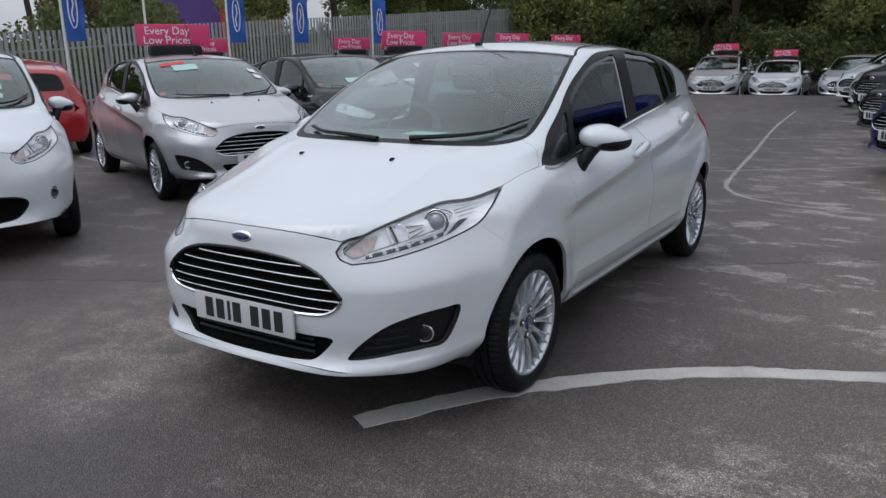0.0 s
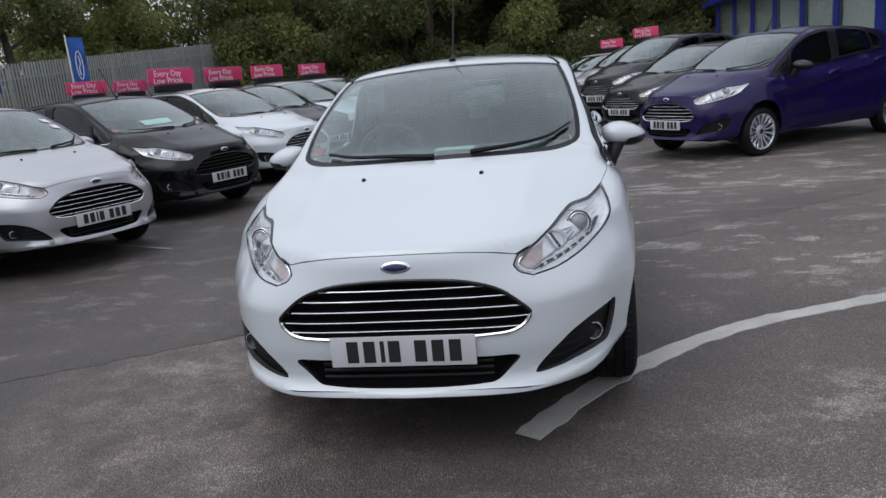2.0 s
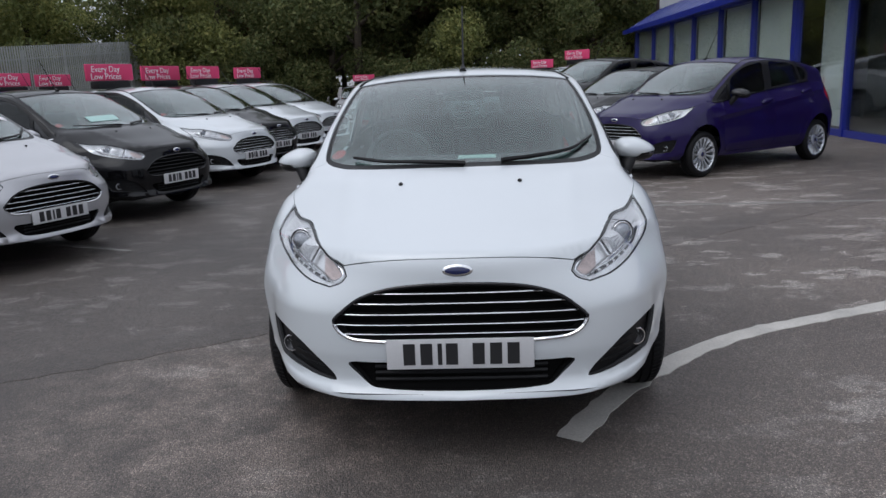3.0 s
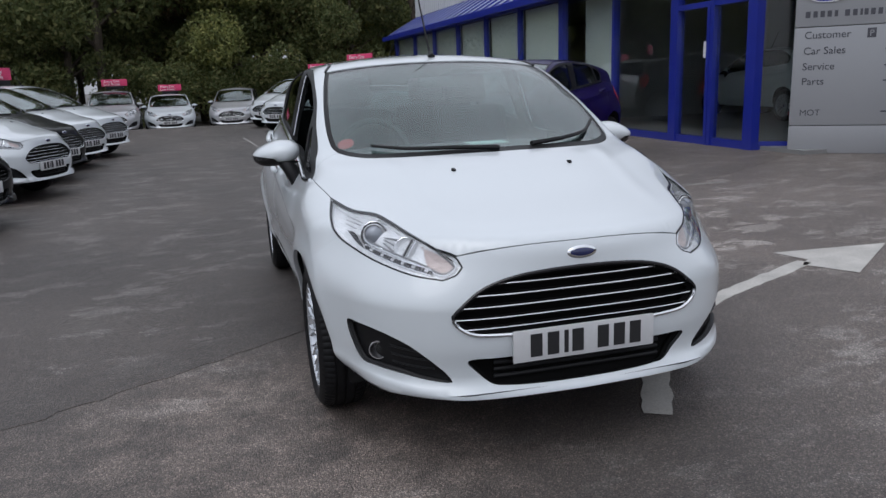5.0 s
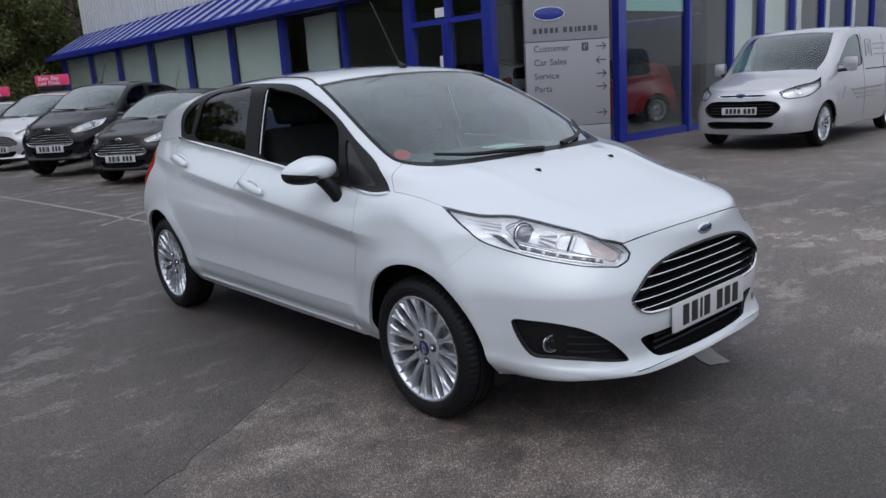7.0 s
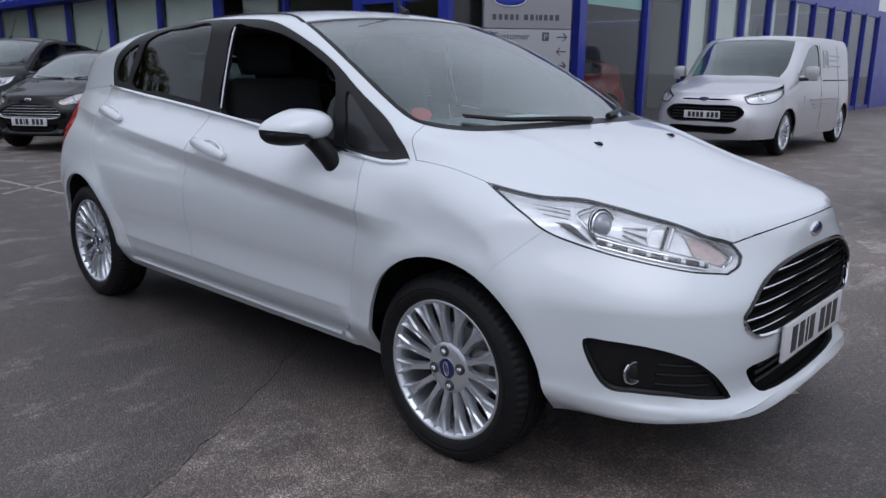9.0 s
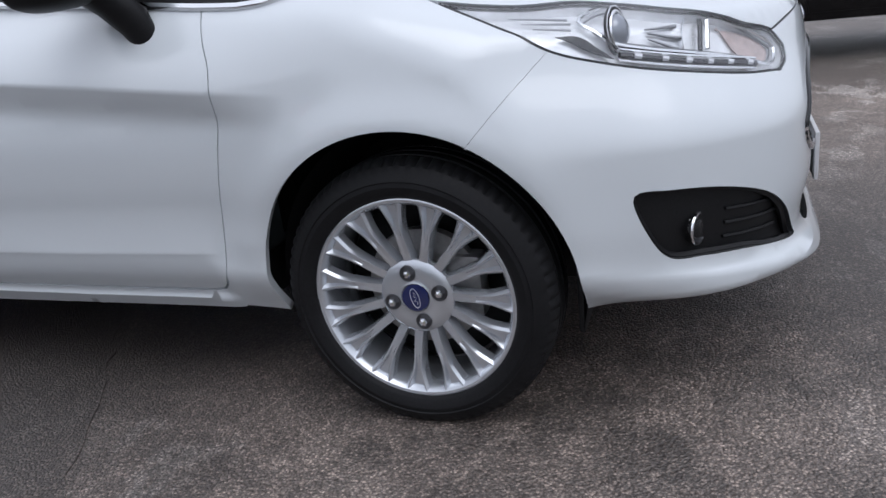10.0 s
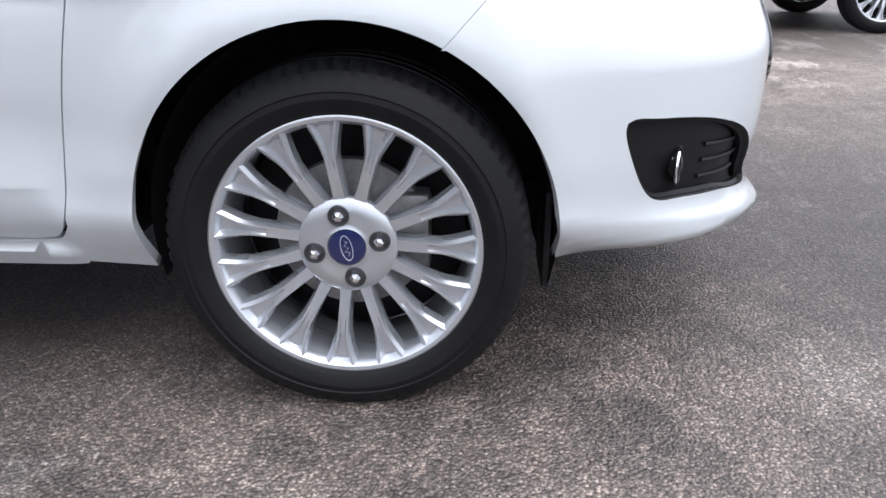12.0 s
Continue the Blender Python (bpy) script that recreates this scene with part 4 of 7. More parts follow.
    # bonnet, front bumper with its openings
    k.add("bonnet", sheet(top, half_loop(bon_front, hl_top[:61][::-1], bon_side, bon_back, cowl), h, gap=0.0016), pt, "", "bonnet", "smooth bonnet with a narrow shut line")
    first = nose.flat(arch_f[:1])[0]
    t = np.linspace(0, 1, 30)
    under = nose.solid(np.stack([first[0] * (1 - t), np.interp(t, (0, 0.215, 0.354, 0.57, 0.75, 1), (first[1], 0.249, 0.257, 0.257, 0.253, 0.249))], -1))
    gz = [(0, 0.670), (0.13, 0.666), (0.25, 0.652), (0.355, 0.617), (0.428, 0.562), (0.451, 0.537), (0.437, 0.504), (0.394, 0.476), (0.30, 0.465), (0.15, 0.461), (0, 0.460)]
    lz = [(0, 0.384), (0.30, 0.384), (0.392, 0.385), (0.407, 0.378), (0.372, 0.336), (0.325, 0.296), (0.27, 0.287), (0.14, 0.280), (0, 0.278)]
    if small:
        gz = [(0, 0.450), (0.18, 0.449), (0.33, 0.444), (0.42, 0.432), (0.462, 0.412), (0.470, 0.392), (0.440, 0.345), (0.390, 0.305), (0.30, 0.287), (0.15, 0.281), (0, 0.280)]
        lz = [(0, 0.640), (0.14, 0.638), (0.22, 0.632), (0.245, 0.622), (0.235, 0.612), (0.21, 0.604), (0.18, 0.600), (0.10, 0.598), (0, 0.598)]
    grille = half_loop(form.front(*chain(gz, n=6).T))
    intake = half_loop(form.front(*chain(lz, n=6).T))
    fog = form.snap(chain([(0.746, -0.435, 0.478), (0.722, -0.497, 0.481), (0.660, -0.600, 0.468), (0.590, -0.672, 0.437), (0.532, -0.706, 0.392), (0.467, -0.724, 0.329), (0.455, -0.727, 0.308),
                           (0.492, -0.714, 0.309), (0.605, -0.643, 0.328), (0.676, -0.558, 0.337), (0.714, -0.495, 0.345), (0.735, -0.458, 0.398)], closed=True, n=6))
    lamp = np.array([0.650, -0.585, 0.430] if small else [0.676, -0.545, 0.386])
    if small:
        a = np.linspace(0, 2 * math.pi, 25)[:-1]
        fog = form.snap(lamp + 0.046 * (np.outer(np.cos(a), (0.78, 0.62, 0)) + np.outer(np.sin(a), (0, 0, 1.0))))
    fogs = [fog, fog * (-1, 1, 1)]
    bump = half_loop(bon_front, hl_top[60:], hl_in, hl_low[:41], seam, arch_f[::-1], under)
    xb = np.linspace(-0.765, 0.765, 120)
    yb = np.interp(np.abs(xb), (0, 0.37, 0.55, 0.67, 0.73, 0.765), (-0.79, -0.76, -0.69, -0.57, -0.457, -0.355))
    blade = [form.snap(np.stack([xb, yb, 0.261 + 0.04 * xb * xb + 0.12 * xb ** 4 + d], -1)) for d in (0.012, 0.0, -0.012)] if fine else []
    k.add("front_bumper", sheet(nose, bump, h, [grille, intake, *fogs], gap=0.0002, thick=0.016, lip=0.0007, lines=blade), pt, "", "bumper", "body-coloured front bumper with black openings")
    # backings, vanes and walls in near-black, the depth's shade put into their colour
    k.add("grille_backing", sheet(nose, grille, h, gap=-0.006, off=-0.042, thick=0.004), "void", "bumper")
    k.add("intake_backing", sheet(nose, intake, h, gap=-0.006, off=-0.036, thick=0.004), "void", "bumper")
    for name, keep, mat in (("grille_surround", grille[:, 2] < 0.535, "chrome"), ("grille_edge", grille[:, 2] > (0.37 if small else 0.50), "gloss_black")):
        q = grille[keep]
        cut = int(np.argmax(np.linalg.norm(q - np.roll(q, 1, 0), axis=1)))
        q = even(np.roll(q, -cut, 0), 0.02, False)
        k.add(name, tube(q, 0.0065, 6), mat, "bumper", "", "polished grille surround" if mat == "chrome" else "")
    edge = chain(gz, n=12)
    for z in () if small else (0.634, 0.598, 0.560, 0.522, 0.488):
        right = np.interp(z, edge[60:][::-1, 1], edge[60:][::-1, 0]) if z < 0.535 else np.interp(-z, -edge[:61, 1], edge[:61, 0])
        xs = np.linspace(-right + 0.006, right - 0.006, 24 if fine else 12)
        q = form.front(xs, np.full(len(xs), z)) + (0, 0.010, 0)
        k.add("grille_bar", tube(q, 0.0026, 6), "chrome", "bumper", "", "thin chrome grille bar")
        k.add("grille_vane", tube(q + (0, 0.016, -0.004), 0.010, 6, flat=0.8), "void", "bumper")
    for z in () if small else (0.360, 0.335, 0.310):
        xs = np.linspace(-0.31, 0.31, 14)
        k.add("intake_vane", tube(form.front(xs, np.full(14, z)) + (0, 0.022, 0), 0.0075, 6), "black", "bumper")
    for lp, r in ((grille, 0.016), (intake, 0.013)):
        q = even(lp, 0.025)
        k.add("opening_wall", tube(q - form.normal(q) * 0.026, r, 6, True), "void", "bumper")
    for s in (1, -1):
        q = even(fog, 0.02)
        k.add("fog_surround", mirrored(tube(q - form.normal(q) * 0.018, 0.0085, 6, True), s), "black", "bumper")
        k.add("fog_recess", mirrored(sheet(nose, fog, h * 0.8, gap=-0.006, off=-0.026, thick=0.004), s), "black", "bumper")
        p = form.snap(lamp[None])
        n0 = form.normal(p)[0]
        c = p[0] - n0 * (0.012 if small else 0.030)
        ax = np.array([0.35, -0.93, 0.0])
        k.add("fog_lamp", mirrored(disc_at(c, ax, 0.030, 0.030, 0.018), s), "lens", "bumper", "fog" + str(s), "round clear front fog lamp")
        k.add("fog_reflector", mirrored(bowl_at(c + ax * 0.008, ax, 0.029, 0.022), s), "alloy_dark", "bumper")
        a = np.linspace(0, 2 * math.pi, 25)[:-1]
        u, v = np.array([0.93, 0.35, 0]), np.array([0, 0, 1.0])
        k.add("fog_lamp_ring", mirrored(tube([c + ax * 0.01 + 0.031 * (u * math.cos(t) + v * math.sin(t)) for t in a], 0.0035, 6, True), s), "chrome", "bumper")
        for j in range(0 if small else 3):
            q = form.snap(np.array([[0.640 - 0.042 * i, -0.60 - 0.035 * i, 0.356 + 0.030 * j - 0.004 * i] for i in range(4)]))
            k.add("fog_fin", mirrored(tube(q - form.normal(q) * 0.023, 0.0040, 5), s), "black", "bumper")
    # number plate
    py = form.front(0.0, 0.42)[0][1] - 0.012
    k.add("number_plate", block(-0.26, 0.26, py - 0.004, py + 0.006, 0.366, 0.476, 0.003), "plate", "bumper", "plate", "white number plate with dark bars")
    x = -0.2
    for i in range(7):
        wbar = 0.05 if i != 2 else 0.018
        k.add("plate_mark", block(x, x + wbar * 0.84, py - 0.0055, py - 0.003, 0.382, 0.461), "ink", "plate")
        x += wbar + 0.011 + (0.033 if i == 3 else 0)
    # badge on the nose
    p = form.front(0.0, 0.716)
    nb = form.normal(p)[0]
    k.add("nose_badge", disc_at(p[0], nb, 0.054, 0.0220, 0.007), "chrome", "bumper", "badge", "oval chrome-rimmed emblem")
    k.add("badge_field", disc_at(p[0] + nb * 0.0015, nb, 0.047, 0.0168, 0.0068), "badge", "badge", "")
    # headlights
    k.both("headlight", sheet(nose, hl_loop, h * 0.7, gap=0.0060, off=0.001, thick=0.003), "lens", "", "lamp_", "clear swept-back headlight with bright reflector", None)
    k.both("lamp_housing", sheet(nose, hl_loop, h * 0.7, gap=0.002, off=-0.026, thick=0.004), "reflector", "lamp_")
    k.both("lamp_surround", sheet(nose, hl_loop, h * 0.7, [shrunk(nose, hl_loop, 0.0062)], gap=0.001, off=-0.001, thick=0.006), "gloss_black", "lamp_")
    k.both("lamp_bezel", sheet(nose, hl_loop, h * 0.7, [shrunk(nose, hl_loop, 0.0075)], gap=0.002, off=-0.008, thick=0.028), "reflector", "lamp_")
    pr = form.snap(np.array([[0.634, -0.405, 0.775]]))[0] - form.normal(np.array([[0.634, -0.405, 0.775]]))[0] * 0.024
    fw = np.array([0.25, -0.95, 0.15])
    fw = fw / np.linalg.norm(fw)
    ux = np.cross(fw, (0, 0, 1.0))
    ux = ux / np.linalg.norm(ux)
    uz = np.cross(ux, fw)
    ring = lambda c, r, t: tube([c + r * (ux * math.cos(a) + uz * math.sin(a)) for a in np.linspace(0, 2 * math.pi, 25)[:-1]], t, 6, True)
    k.both("projector_lens", disc_at(pr, fw, 0.033, 0.033, 0.022), "projector", "lamp_")
    k.both("projector_shroud", ring(pr - fw * 0.002, 0.044, 0.004), "alloy_dark", "lamp_")
    k.both("projector_ring", ring(pr + fw * 0.003, 0.036, 0.0035), "chrome", "lamp_")
    r2 = form.snap(np.array([[0.560, -0.535, 0.738]]))[0] - form.normal(np.array([[0.560, -0.535, 0.738]]))[0] * 0.034
    k.both("main_reflector", bowl_at(r2, fw, 0.042, 0.030), "chrome", "lamp_")
    k.both("projector_shell", bowl_at(pr - fw * 0.004, fw, 0.047, 0.026), "chrome", "lamp_")
    k.both("reflector_bulb", disc_at(r2 + fw * 0.012, fw, 0.010, 0.010, 0.010, 10), "lens", "lamp_")
    deep = lambda q, d: q - form.normal(q) * d
    # the bright inner chamber, its frame, the shade above it and the dark wedge behind
    room = form.snap(chain([(0.655, -0.335, 0.789), (0.610, -0.350, 0.806), (0.572, -0.380, 0.806), (0.514, -0.531, 0.778), (0.452, -0.645, 0.729), (0.418, -0.683, 0.690), (0.462, -0.682, 0.668), (0.512, -0.630, 0.688), (0.582, -0.544, 0.713), (0.638, -0.458, 0.733), (0.668, -0.394, 0.752)], closed=True, n=4))
    k.both("chamber_frame", tube(deep(even(room, 0.014), 0.013), 0.0042, 6, True), "chrome", "lamp_")
    k.both("chamber_edge", tube(deep(even(shrunk(nose, room, 0.006), 0.014), 0.017), 0.0022, 5, True), "shade", "lamp_")
    k.both("upper_shade", sheet(nose, np.vstack([hl_top[4:34], C([(0.590, -0.350, 0.810), (0.640, -0.280, 0.814), (0.672, -0.222, 0.820), (0.706, -0.135, 0.842)], 6)]), h * 0.5, off=-0.006, thick=0.003), "shade", "lamp_")
    k.both("dark_wedge", sheet(nose, C([(0.712, -0.302, 0.772), (0.692, -0.338, 0.770), (0.684, -0.380, 0.744), (0.676, -0.408, 0.722), (0.694, -0.374, 0.735), (0.712, -0.302, 0.772)], 4), h * 0.4, off=-0.014, thick=0.004), "alloy_dark", "lamp_")
    for a, b in (((0.610, -0.454, 0.766), (0.567, -0.506, 0.764)), ((0.614, -0.462, 0.757), (0.579, -0.512, 0.741)), ((0.619, -0.462, 0.748), (0.594, -0.512, 0.724))):
        q = deep(form.snap(np.linspace(a, b, 5)), 0.020)
        k.both("reflector_fin", tube(q, np.linspace(0.0018, 0.0042, 5), 6), "shade", "lamp_")
    q = deep(form.snap(np.linspace((0.525, -0.543, 0.762), (0.566, -0.551, 0.714), 6)), 0.015)
    k.both("lamp_divider", tube(q, 0.0045, 6), "alloy_dark", "lamp_")
    k.both("lamp_divider", tube(q + (-0.010, -0.012, 0.0), 0.005, 6), "chrome", "lamp_")
    k.both("turn_lamp", sheet(nose, C([(0.512, -0.575, 0.752), (0.452, -0.645, 0.727), (0.422, -0.682, 0.692), (0.462, -0.682, 0.670), (0.512, -0.630, 0.690), (0.512, -0.575, 0.752)], 4), h * 0.4, gap=0.006, off=-0.020, thick=0.004), "amber", "lamp_", "", "pinkish turn lamp reflector")
    # the row of running lights on its dark bar
    bar = form.snap(chain([(0.668, -0.412, 0.727), (0.625, -0.482, 0.709), (0.585, -0.542, 0.695), (0.544, -0.595, 0.684), (0.492, -0.648, 0.671)], n=6))
    k.both("light_bar", tube(deep(bar, 0.014), 0.0068, 6), "alloy_dark", "lamp_")
    for d in (0.0095, -0.0095):
        k.both("light_rail", tube(deep(bar + (0, 0, d), 0.013), 0.0026, 6), "chrome", "lamp_")
    for i in range(6):
        q = deep(bar[2 + 4 * i:4 + 4 * i], 0.010)
        k.both("light_diode", tube(q, 0.0052, 6), "strip", "lamp_")
    for a, b in (((0.697, -0.213, 0.814), (0.653, -0.314, 0.798)), ((0.704, -0.240, 0.804), (0.662, -0.322, 0.789)), ((0.708, -0.262, 0.793), (0.680, -0.325, 0.780))):
        k.both("lamp_flute", tube(deep(form.snap(np.linspace(a, b, 5)), 0.016), np.linspace(0.0012, 0.0026, 5), 5), "shade", "lamp_")
    # sides
    base, rise = form.crease[:2]
    ys = np.linspace(0.12, 2.75, 160)
    ridge = [form.side(ys, base + d + rise * ys) for d in (0.006, 0.0, -0.006, -0.055, -0.075, -0.16)]
    yt = np.linspace(0.40, 2.15, 110)
    tuck = [form.side(yt, d + np.interp(yt, (0.5, 0.9, 1.40, 2.03), (0.2790, 0.2775, 0.284, 0.2905))) for d in (0.055, 0.100, 0.106, 0.112)]
    step = [form.side(yt[8:-8], d + np.interp(yt[8:-8], (0.5, 0.9, 1.40, 2.03), (0.2790, 0.2775, 0.284, 0.2905))) for d in (-0.008, -0.0185, -0.022)]
    wing = np.vstack([bon_side, belt[:21], door_f[::-1][:61], S([(0.447, 0.325), (0.443, 0.235)]), S([(0.443, 0.235), (0.329, 0.229)]), arch_m[::-1], seam[::-1], hl_low[40:]])
    k.both("front_wing", sheet(roll, wing, h, gap=0.0004, lip=0.0008, lines=ridge), pt, "", "wing_", "front wing with flared wheel arch")
    k.both("front_door", sheet(roll, np.vstack([door_f, belt[20:][belt[20:, 1] < 1.40], door_m, S([(1.44, 0.283), (0.9, 0.278), (0.515, 0.2795)])]), h, gap=0.0026, lip=0.0014, lines=ridge + tuck), pt, "", "door_", "front door with chrome belt trim")
    k.both("rear_door", sheet(roll, np.vstack([door_m[::-1], belt[belt[:, 1] > 1.40], door_r[::-1], S([(2.03, 0.290), (1.44, 0.283)])]), h, lip=0.0012, lines=ridge + tuck), pt, "", "reardoor_", "rear door")
    k.both("sill", sheet(roll, np.vstack([S([(0.446, 0.318), (0.474, 0.2878), (0.515, 0.2783), (0.9, 0.2768), (1.44, 0.283), (2.03, 0.290), (2.085, 0.29)]), S([(2.085, 0.29), (2.150, 0.25), (2.13, 0.228)]), S([(2.13, 0.228), (1.2, 0.222), (0.48, 0.224)]), S([(0.48, 0.224), (0.444, 0.233), (0.446, 0.318)])]), h, lines=step), pt)
    quarter = np.vstack([door_r, form.snap(chain([(0.70, 2.385, 1.080), (0.68, 2.72, 1.06), (0.62, 2.93, 1.03)])), lamp_f, seam_r, arch(HUB_Y, 35, 180, 30), S([(2.164, 0.285), (2.150, 0.235), (2.085, 0.29)]), S([(2.085, 0.29), (2.03, 0.290)], 4)])
    k.both("rear_wing", sheet(roll, quarter, h, lip=0.0012, lines=ridge), pt, "", "", "rear wing with flared wheel arch")
    pillar = np.vstack([a_edge, strip, c_edge, form.snap(chain([(0.62, 2.93, 1.03), (0.68, 2.72, 1.06), (0.70, 2.385, 1.080)])), dlo_top[::-1], bon_back])
    k.both("roof_side", sheet(roll, pillar, h * 0.8, gap=0.0005), pt, "", "", "windscreen pillar and roof side")
    k.add("roof", sheet(top, half_loop(ws_top[::-1], strip, roof_end), h, gap=0.005, lip=0.003), pt, "", "roof", "smooth painted roof")
    k.both("roof_strip", tube(even(strip, 0.05, False) - (0, 0, 0.003), 0.008, 6), "black")
    # rear end
    gate_hole = half_loop(C([(0, 2.96, 1.21), (0.3, 2.94, 1.205), (0.45, 2.92, 1.18), (0.51, 2.95, 1.05), (0.52, 2.98, 0.98), (0.3, 3.05, 0.965), (0, 3.07, 0.965)]))
    gate_edge = C([(0.58, 3.00, 0.98), (0.64, 3.02, 0.80), (0.62, 3.06, 0.66), (0.3, 3.15, 0.62), (0, 3.16, 0.62)])
    k.add("tailgate", sheet(rear, half_loop(roof_end[::-1], c_edge, gate_edge), h * 1.2, [gate_hole]), pt, "", "", "tailgate")
    k.add("rear_window", sheet(rear, gate_hole, h * 1.5, off=-0.004, thick=0.004), "side_glass")
    k.add("rear_bumper", sheet(rear, half_loop(gate_edge[20:][::-1], lamp_b[:11][::-1], seam_r, arch(HUB_Y, 35, -8, 12), C([(0.72, 2.83, 0.23), (0.6, 2.98, 0.22), (0, 3.06, 0.22)])), h * 1.2), pt)
    k.both("rear_lamp", sheet(rear, np.vstack([lamp_f, lamp_b]), h * 0.8, off=0.003, thick=0.02), "red", "", "", "red rear lamp cluster")
    # windows
    panes = {
        "sail": [(0.305, 0.920), (0.42, 1.003), (0.525, 1.078), (0.562, 1.098), (0.535, 1.01), (0.515, 0.930), (0.40, 0.915)],
        "front": [(0.578, 0.940), (0.600, 1.03), (0.640, 1.140), (0.80, 1.226), (0.97, 1.287), (1.10, 1.314), (1.24, 1.331), (1.365, 1.338), (1.362, 1.18), (1.348, 1.012), (1.0, 0.979)],
        "rear": [(1.505, 1.030), (1.525, 1.18), (1.545, 1.343), (1.80, 1.343), (1.98, 1.330), (2.095, 1.285), (2.135, 1.19), (2.170, 1.092), (1.85, 1.062)],
        "quarter": [(2.230, 1.102), (2.205, 1.19), (2.170, 1.275), (2.27, 1.248), (2.345, 1.205), (2.372, 1.15), (2.345, 1.108)]}
    loops = {n: S(list(q) + [q[0]], 5) for n, q in panes.items()}
    dlo = np.vstack([dlo_top, belt[::-1]])
    k.both("window_frame", sheet(roll, dlo, h * 0.7, list(loops.values()), gap=0.001, off=-0.003, thick=0.03), "black", "", "", "satin black window frame and pillar")
    for n, lp in loops.items():
        for s, c in ((1, "L"), (-1, "R")):
            k.add("side_window", mirrored(sheet(roll, lp, h * 1.2, gap=-0.004, off=-0.010, thick=0.004), s), "side_glass" if n != "sail" else "gloss_black", "", n + c, "")
    run = S([(1.363, 1.332), (1.360, 1.18), (1.346, 1.010)], 6)
    if fine:
        k.both("window_channel", tube(run - (0.012, 0, 0), 0.004, 6), "silver")
    k.both("belt_trim", tube(even(belt, 0.05, False) + (0.0075, 0, -0.003), 0.0085, 6), "chrome")
    k.add("windscreen", sheet(top, half_loop(ws_top[::-1], a_edge[::-1], cowl), h * 1.2, gap=0.003, off=-0.005, thick=0.004), "glass", "", "windscreen", "clear windscreen")
    band = half_loop(ws_top[::-1], a_edge[::-1], cowl)
    k.add("windscreen_seal", sheet(top, band, h * 0.8, [shrunk(top, band, 0.022)], gap=0.002, off=-0.0035, thick=0.006), "black", "windscreen")
    k.add("cowl", sheet(top, half_loop(cowl[::-1] * (1, 1, 1), form.snap(cowl + (0, 0.055, 0.01))), h * 0.8, gap=0.001, off=-0.001, thick=0.004), "black")
    for pts in ([(0.02, 0.06), (-0.18, 0.095), (-0.36, 0.135), (-0.50, 0.215)], [(0.18, 0.085), (0.36, 0.15), (0.50, 0.235), (0.61, 0.37)]):
        q = form.top(*chain(pts, n=6).T)
        q = q + form.normal(q) * 0.011
        k.add("wiper", merge(tube(q, np.linspace(0.012, 0.0055, len(q)), 6), tube(q[6:] + form.normal(q[6:]) * 0.004 + (0, 0.012, 0), 0.004, 6)), "black", "", "", "black wiper arm and blade")
    # mirrors, handles, washer jets, aerial
    # the cap: blunt towards the front, cut flat at the glass, drawn to a low outer tip
    cap = ball((0, 0, 0), (1, 1, 1), 40, 24)
    u = cap[0]
    sq = lambda t, e: np.sign(t) * np.abs(t) ** e
    cx, cy, cz = sq(u[:, 0], 0.85), sq(u[:, 1], 0.80), sq(u[:, 2], 0.90)
    X = 0.872 + 0.108 * cx
    Y = 0.655 + np.where(cy < 0, 0.128 * cy, 0.040 * cy) + 0.030 * cx
    Z = 0.979 + np.where(cz > 0, (0.060 - 0.020 * np.clip(cx, 0, 1)) * cz, 0.058 * cz) - 0.012 * cx
    cut = np.interp(cx, (-1.0, -0.10, 0.20, 1.0), (0.938, 0.938, 0.964, 0.975))
    hi, lo = np.maximum(Z, cut), np.minimum(Z, cut - 0.001)
    k.both("mirror", (np.stack([X, Y, hi], -1), cap[1]), "paint", "", "mirror_", "body-coloured door mirror on a black stalk")
    inn = np.where(Z < cut, 0.97, 0.93)
    k.both("mirror_base", (np.stack([0.872 + (X - 0.872) * inn, 0.655 + (Y - 0.655) * inn, lo], -1), cap[1]), "black", "mirror_")
    rings = ((0.800, 0.520, 0.808, 0.010, 0.016), (0.801, 0.524, 0.825, 0.016, 0.026), (0.806, 0.534, 0.862, 0.026, 0.040), (0.818, 0.556, 0.905, 0.036, 0.056), (0.838, 0.596, 0.948, 0.044, 0.064))
    V = np.array([(x + u * math.cos(t), y + v * math.sin(t), z) for x, y, z, u, v in rings for t in np.linspace(0, 2 * math.pi, 17)[:-1]])
    F = [(i * 16 + j, i * 16 + (j + 1) % 16, i * 16 + 16 + (j + 1) % 16, i * 16 + 16 + j) for i in range(4) for j in range(16)] + [tuple(range(16))[::-1]]
    k.both("mirror_stalk", (V, F), "black", "mirror_", "", "", None, 60)
    k.both("mirror_indicator", tube(chain([(0.888, 0.543, 0.957), (0.925, 0.563, 0.959), (0.955, 0.604, 0.961), (0.973, 0.660, 0.963)], n=5), np.r_[np.linspace(0.003, 0.0095, 8), np.linspace(0.0095, 0.005, 8)], 8), "lens", "mirror_", "", "clear indicator strip")
    k.both("mirror_glass", block(0.815, 0.935, 0.690, 0.696, 0.950, 1.005, 0.002), "chrome", "mirror_")
    for y, z in ((1.258, 0.853), (2.222, 0.943)):
        par = "door_" if y < 2 else "reardoor_"
        t = np.linspace(0, math.pi, 15)
        q = form.side(y + 0.128 * -np.cos(t), z - 0.018 * np.cos(t))
        up = form.normal(q) * (0.004 + 0.024 * np.sin(t) ** 0.55)[:, None]
        k.both("door_handle", tube(q + up, 0.010 + 0.013 * np.sin(t) ** 0.7, 10, flat=0.62), "paint", par)
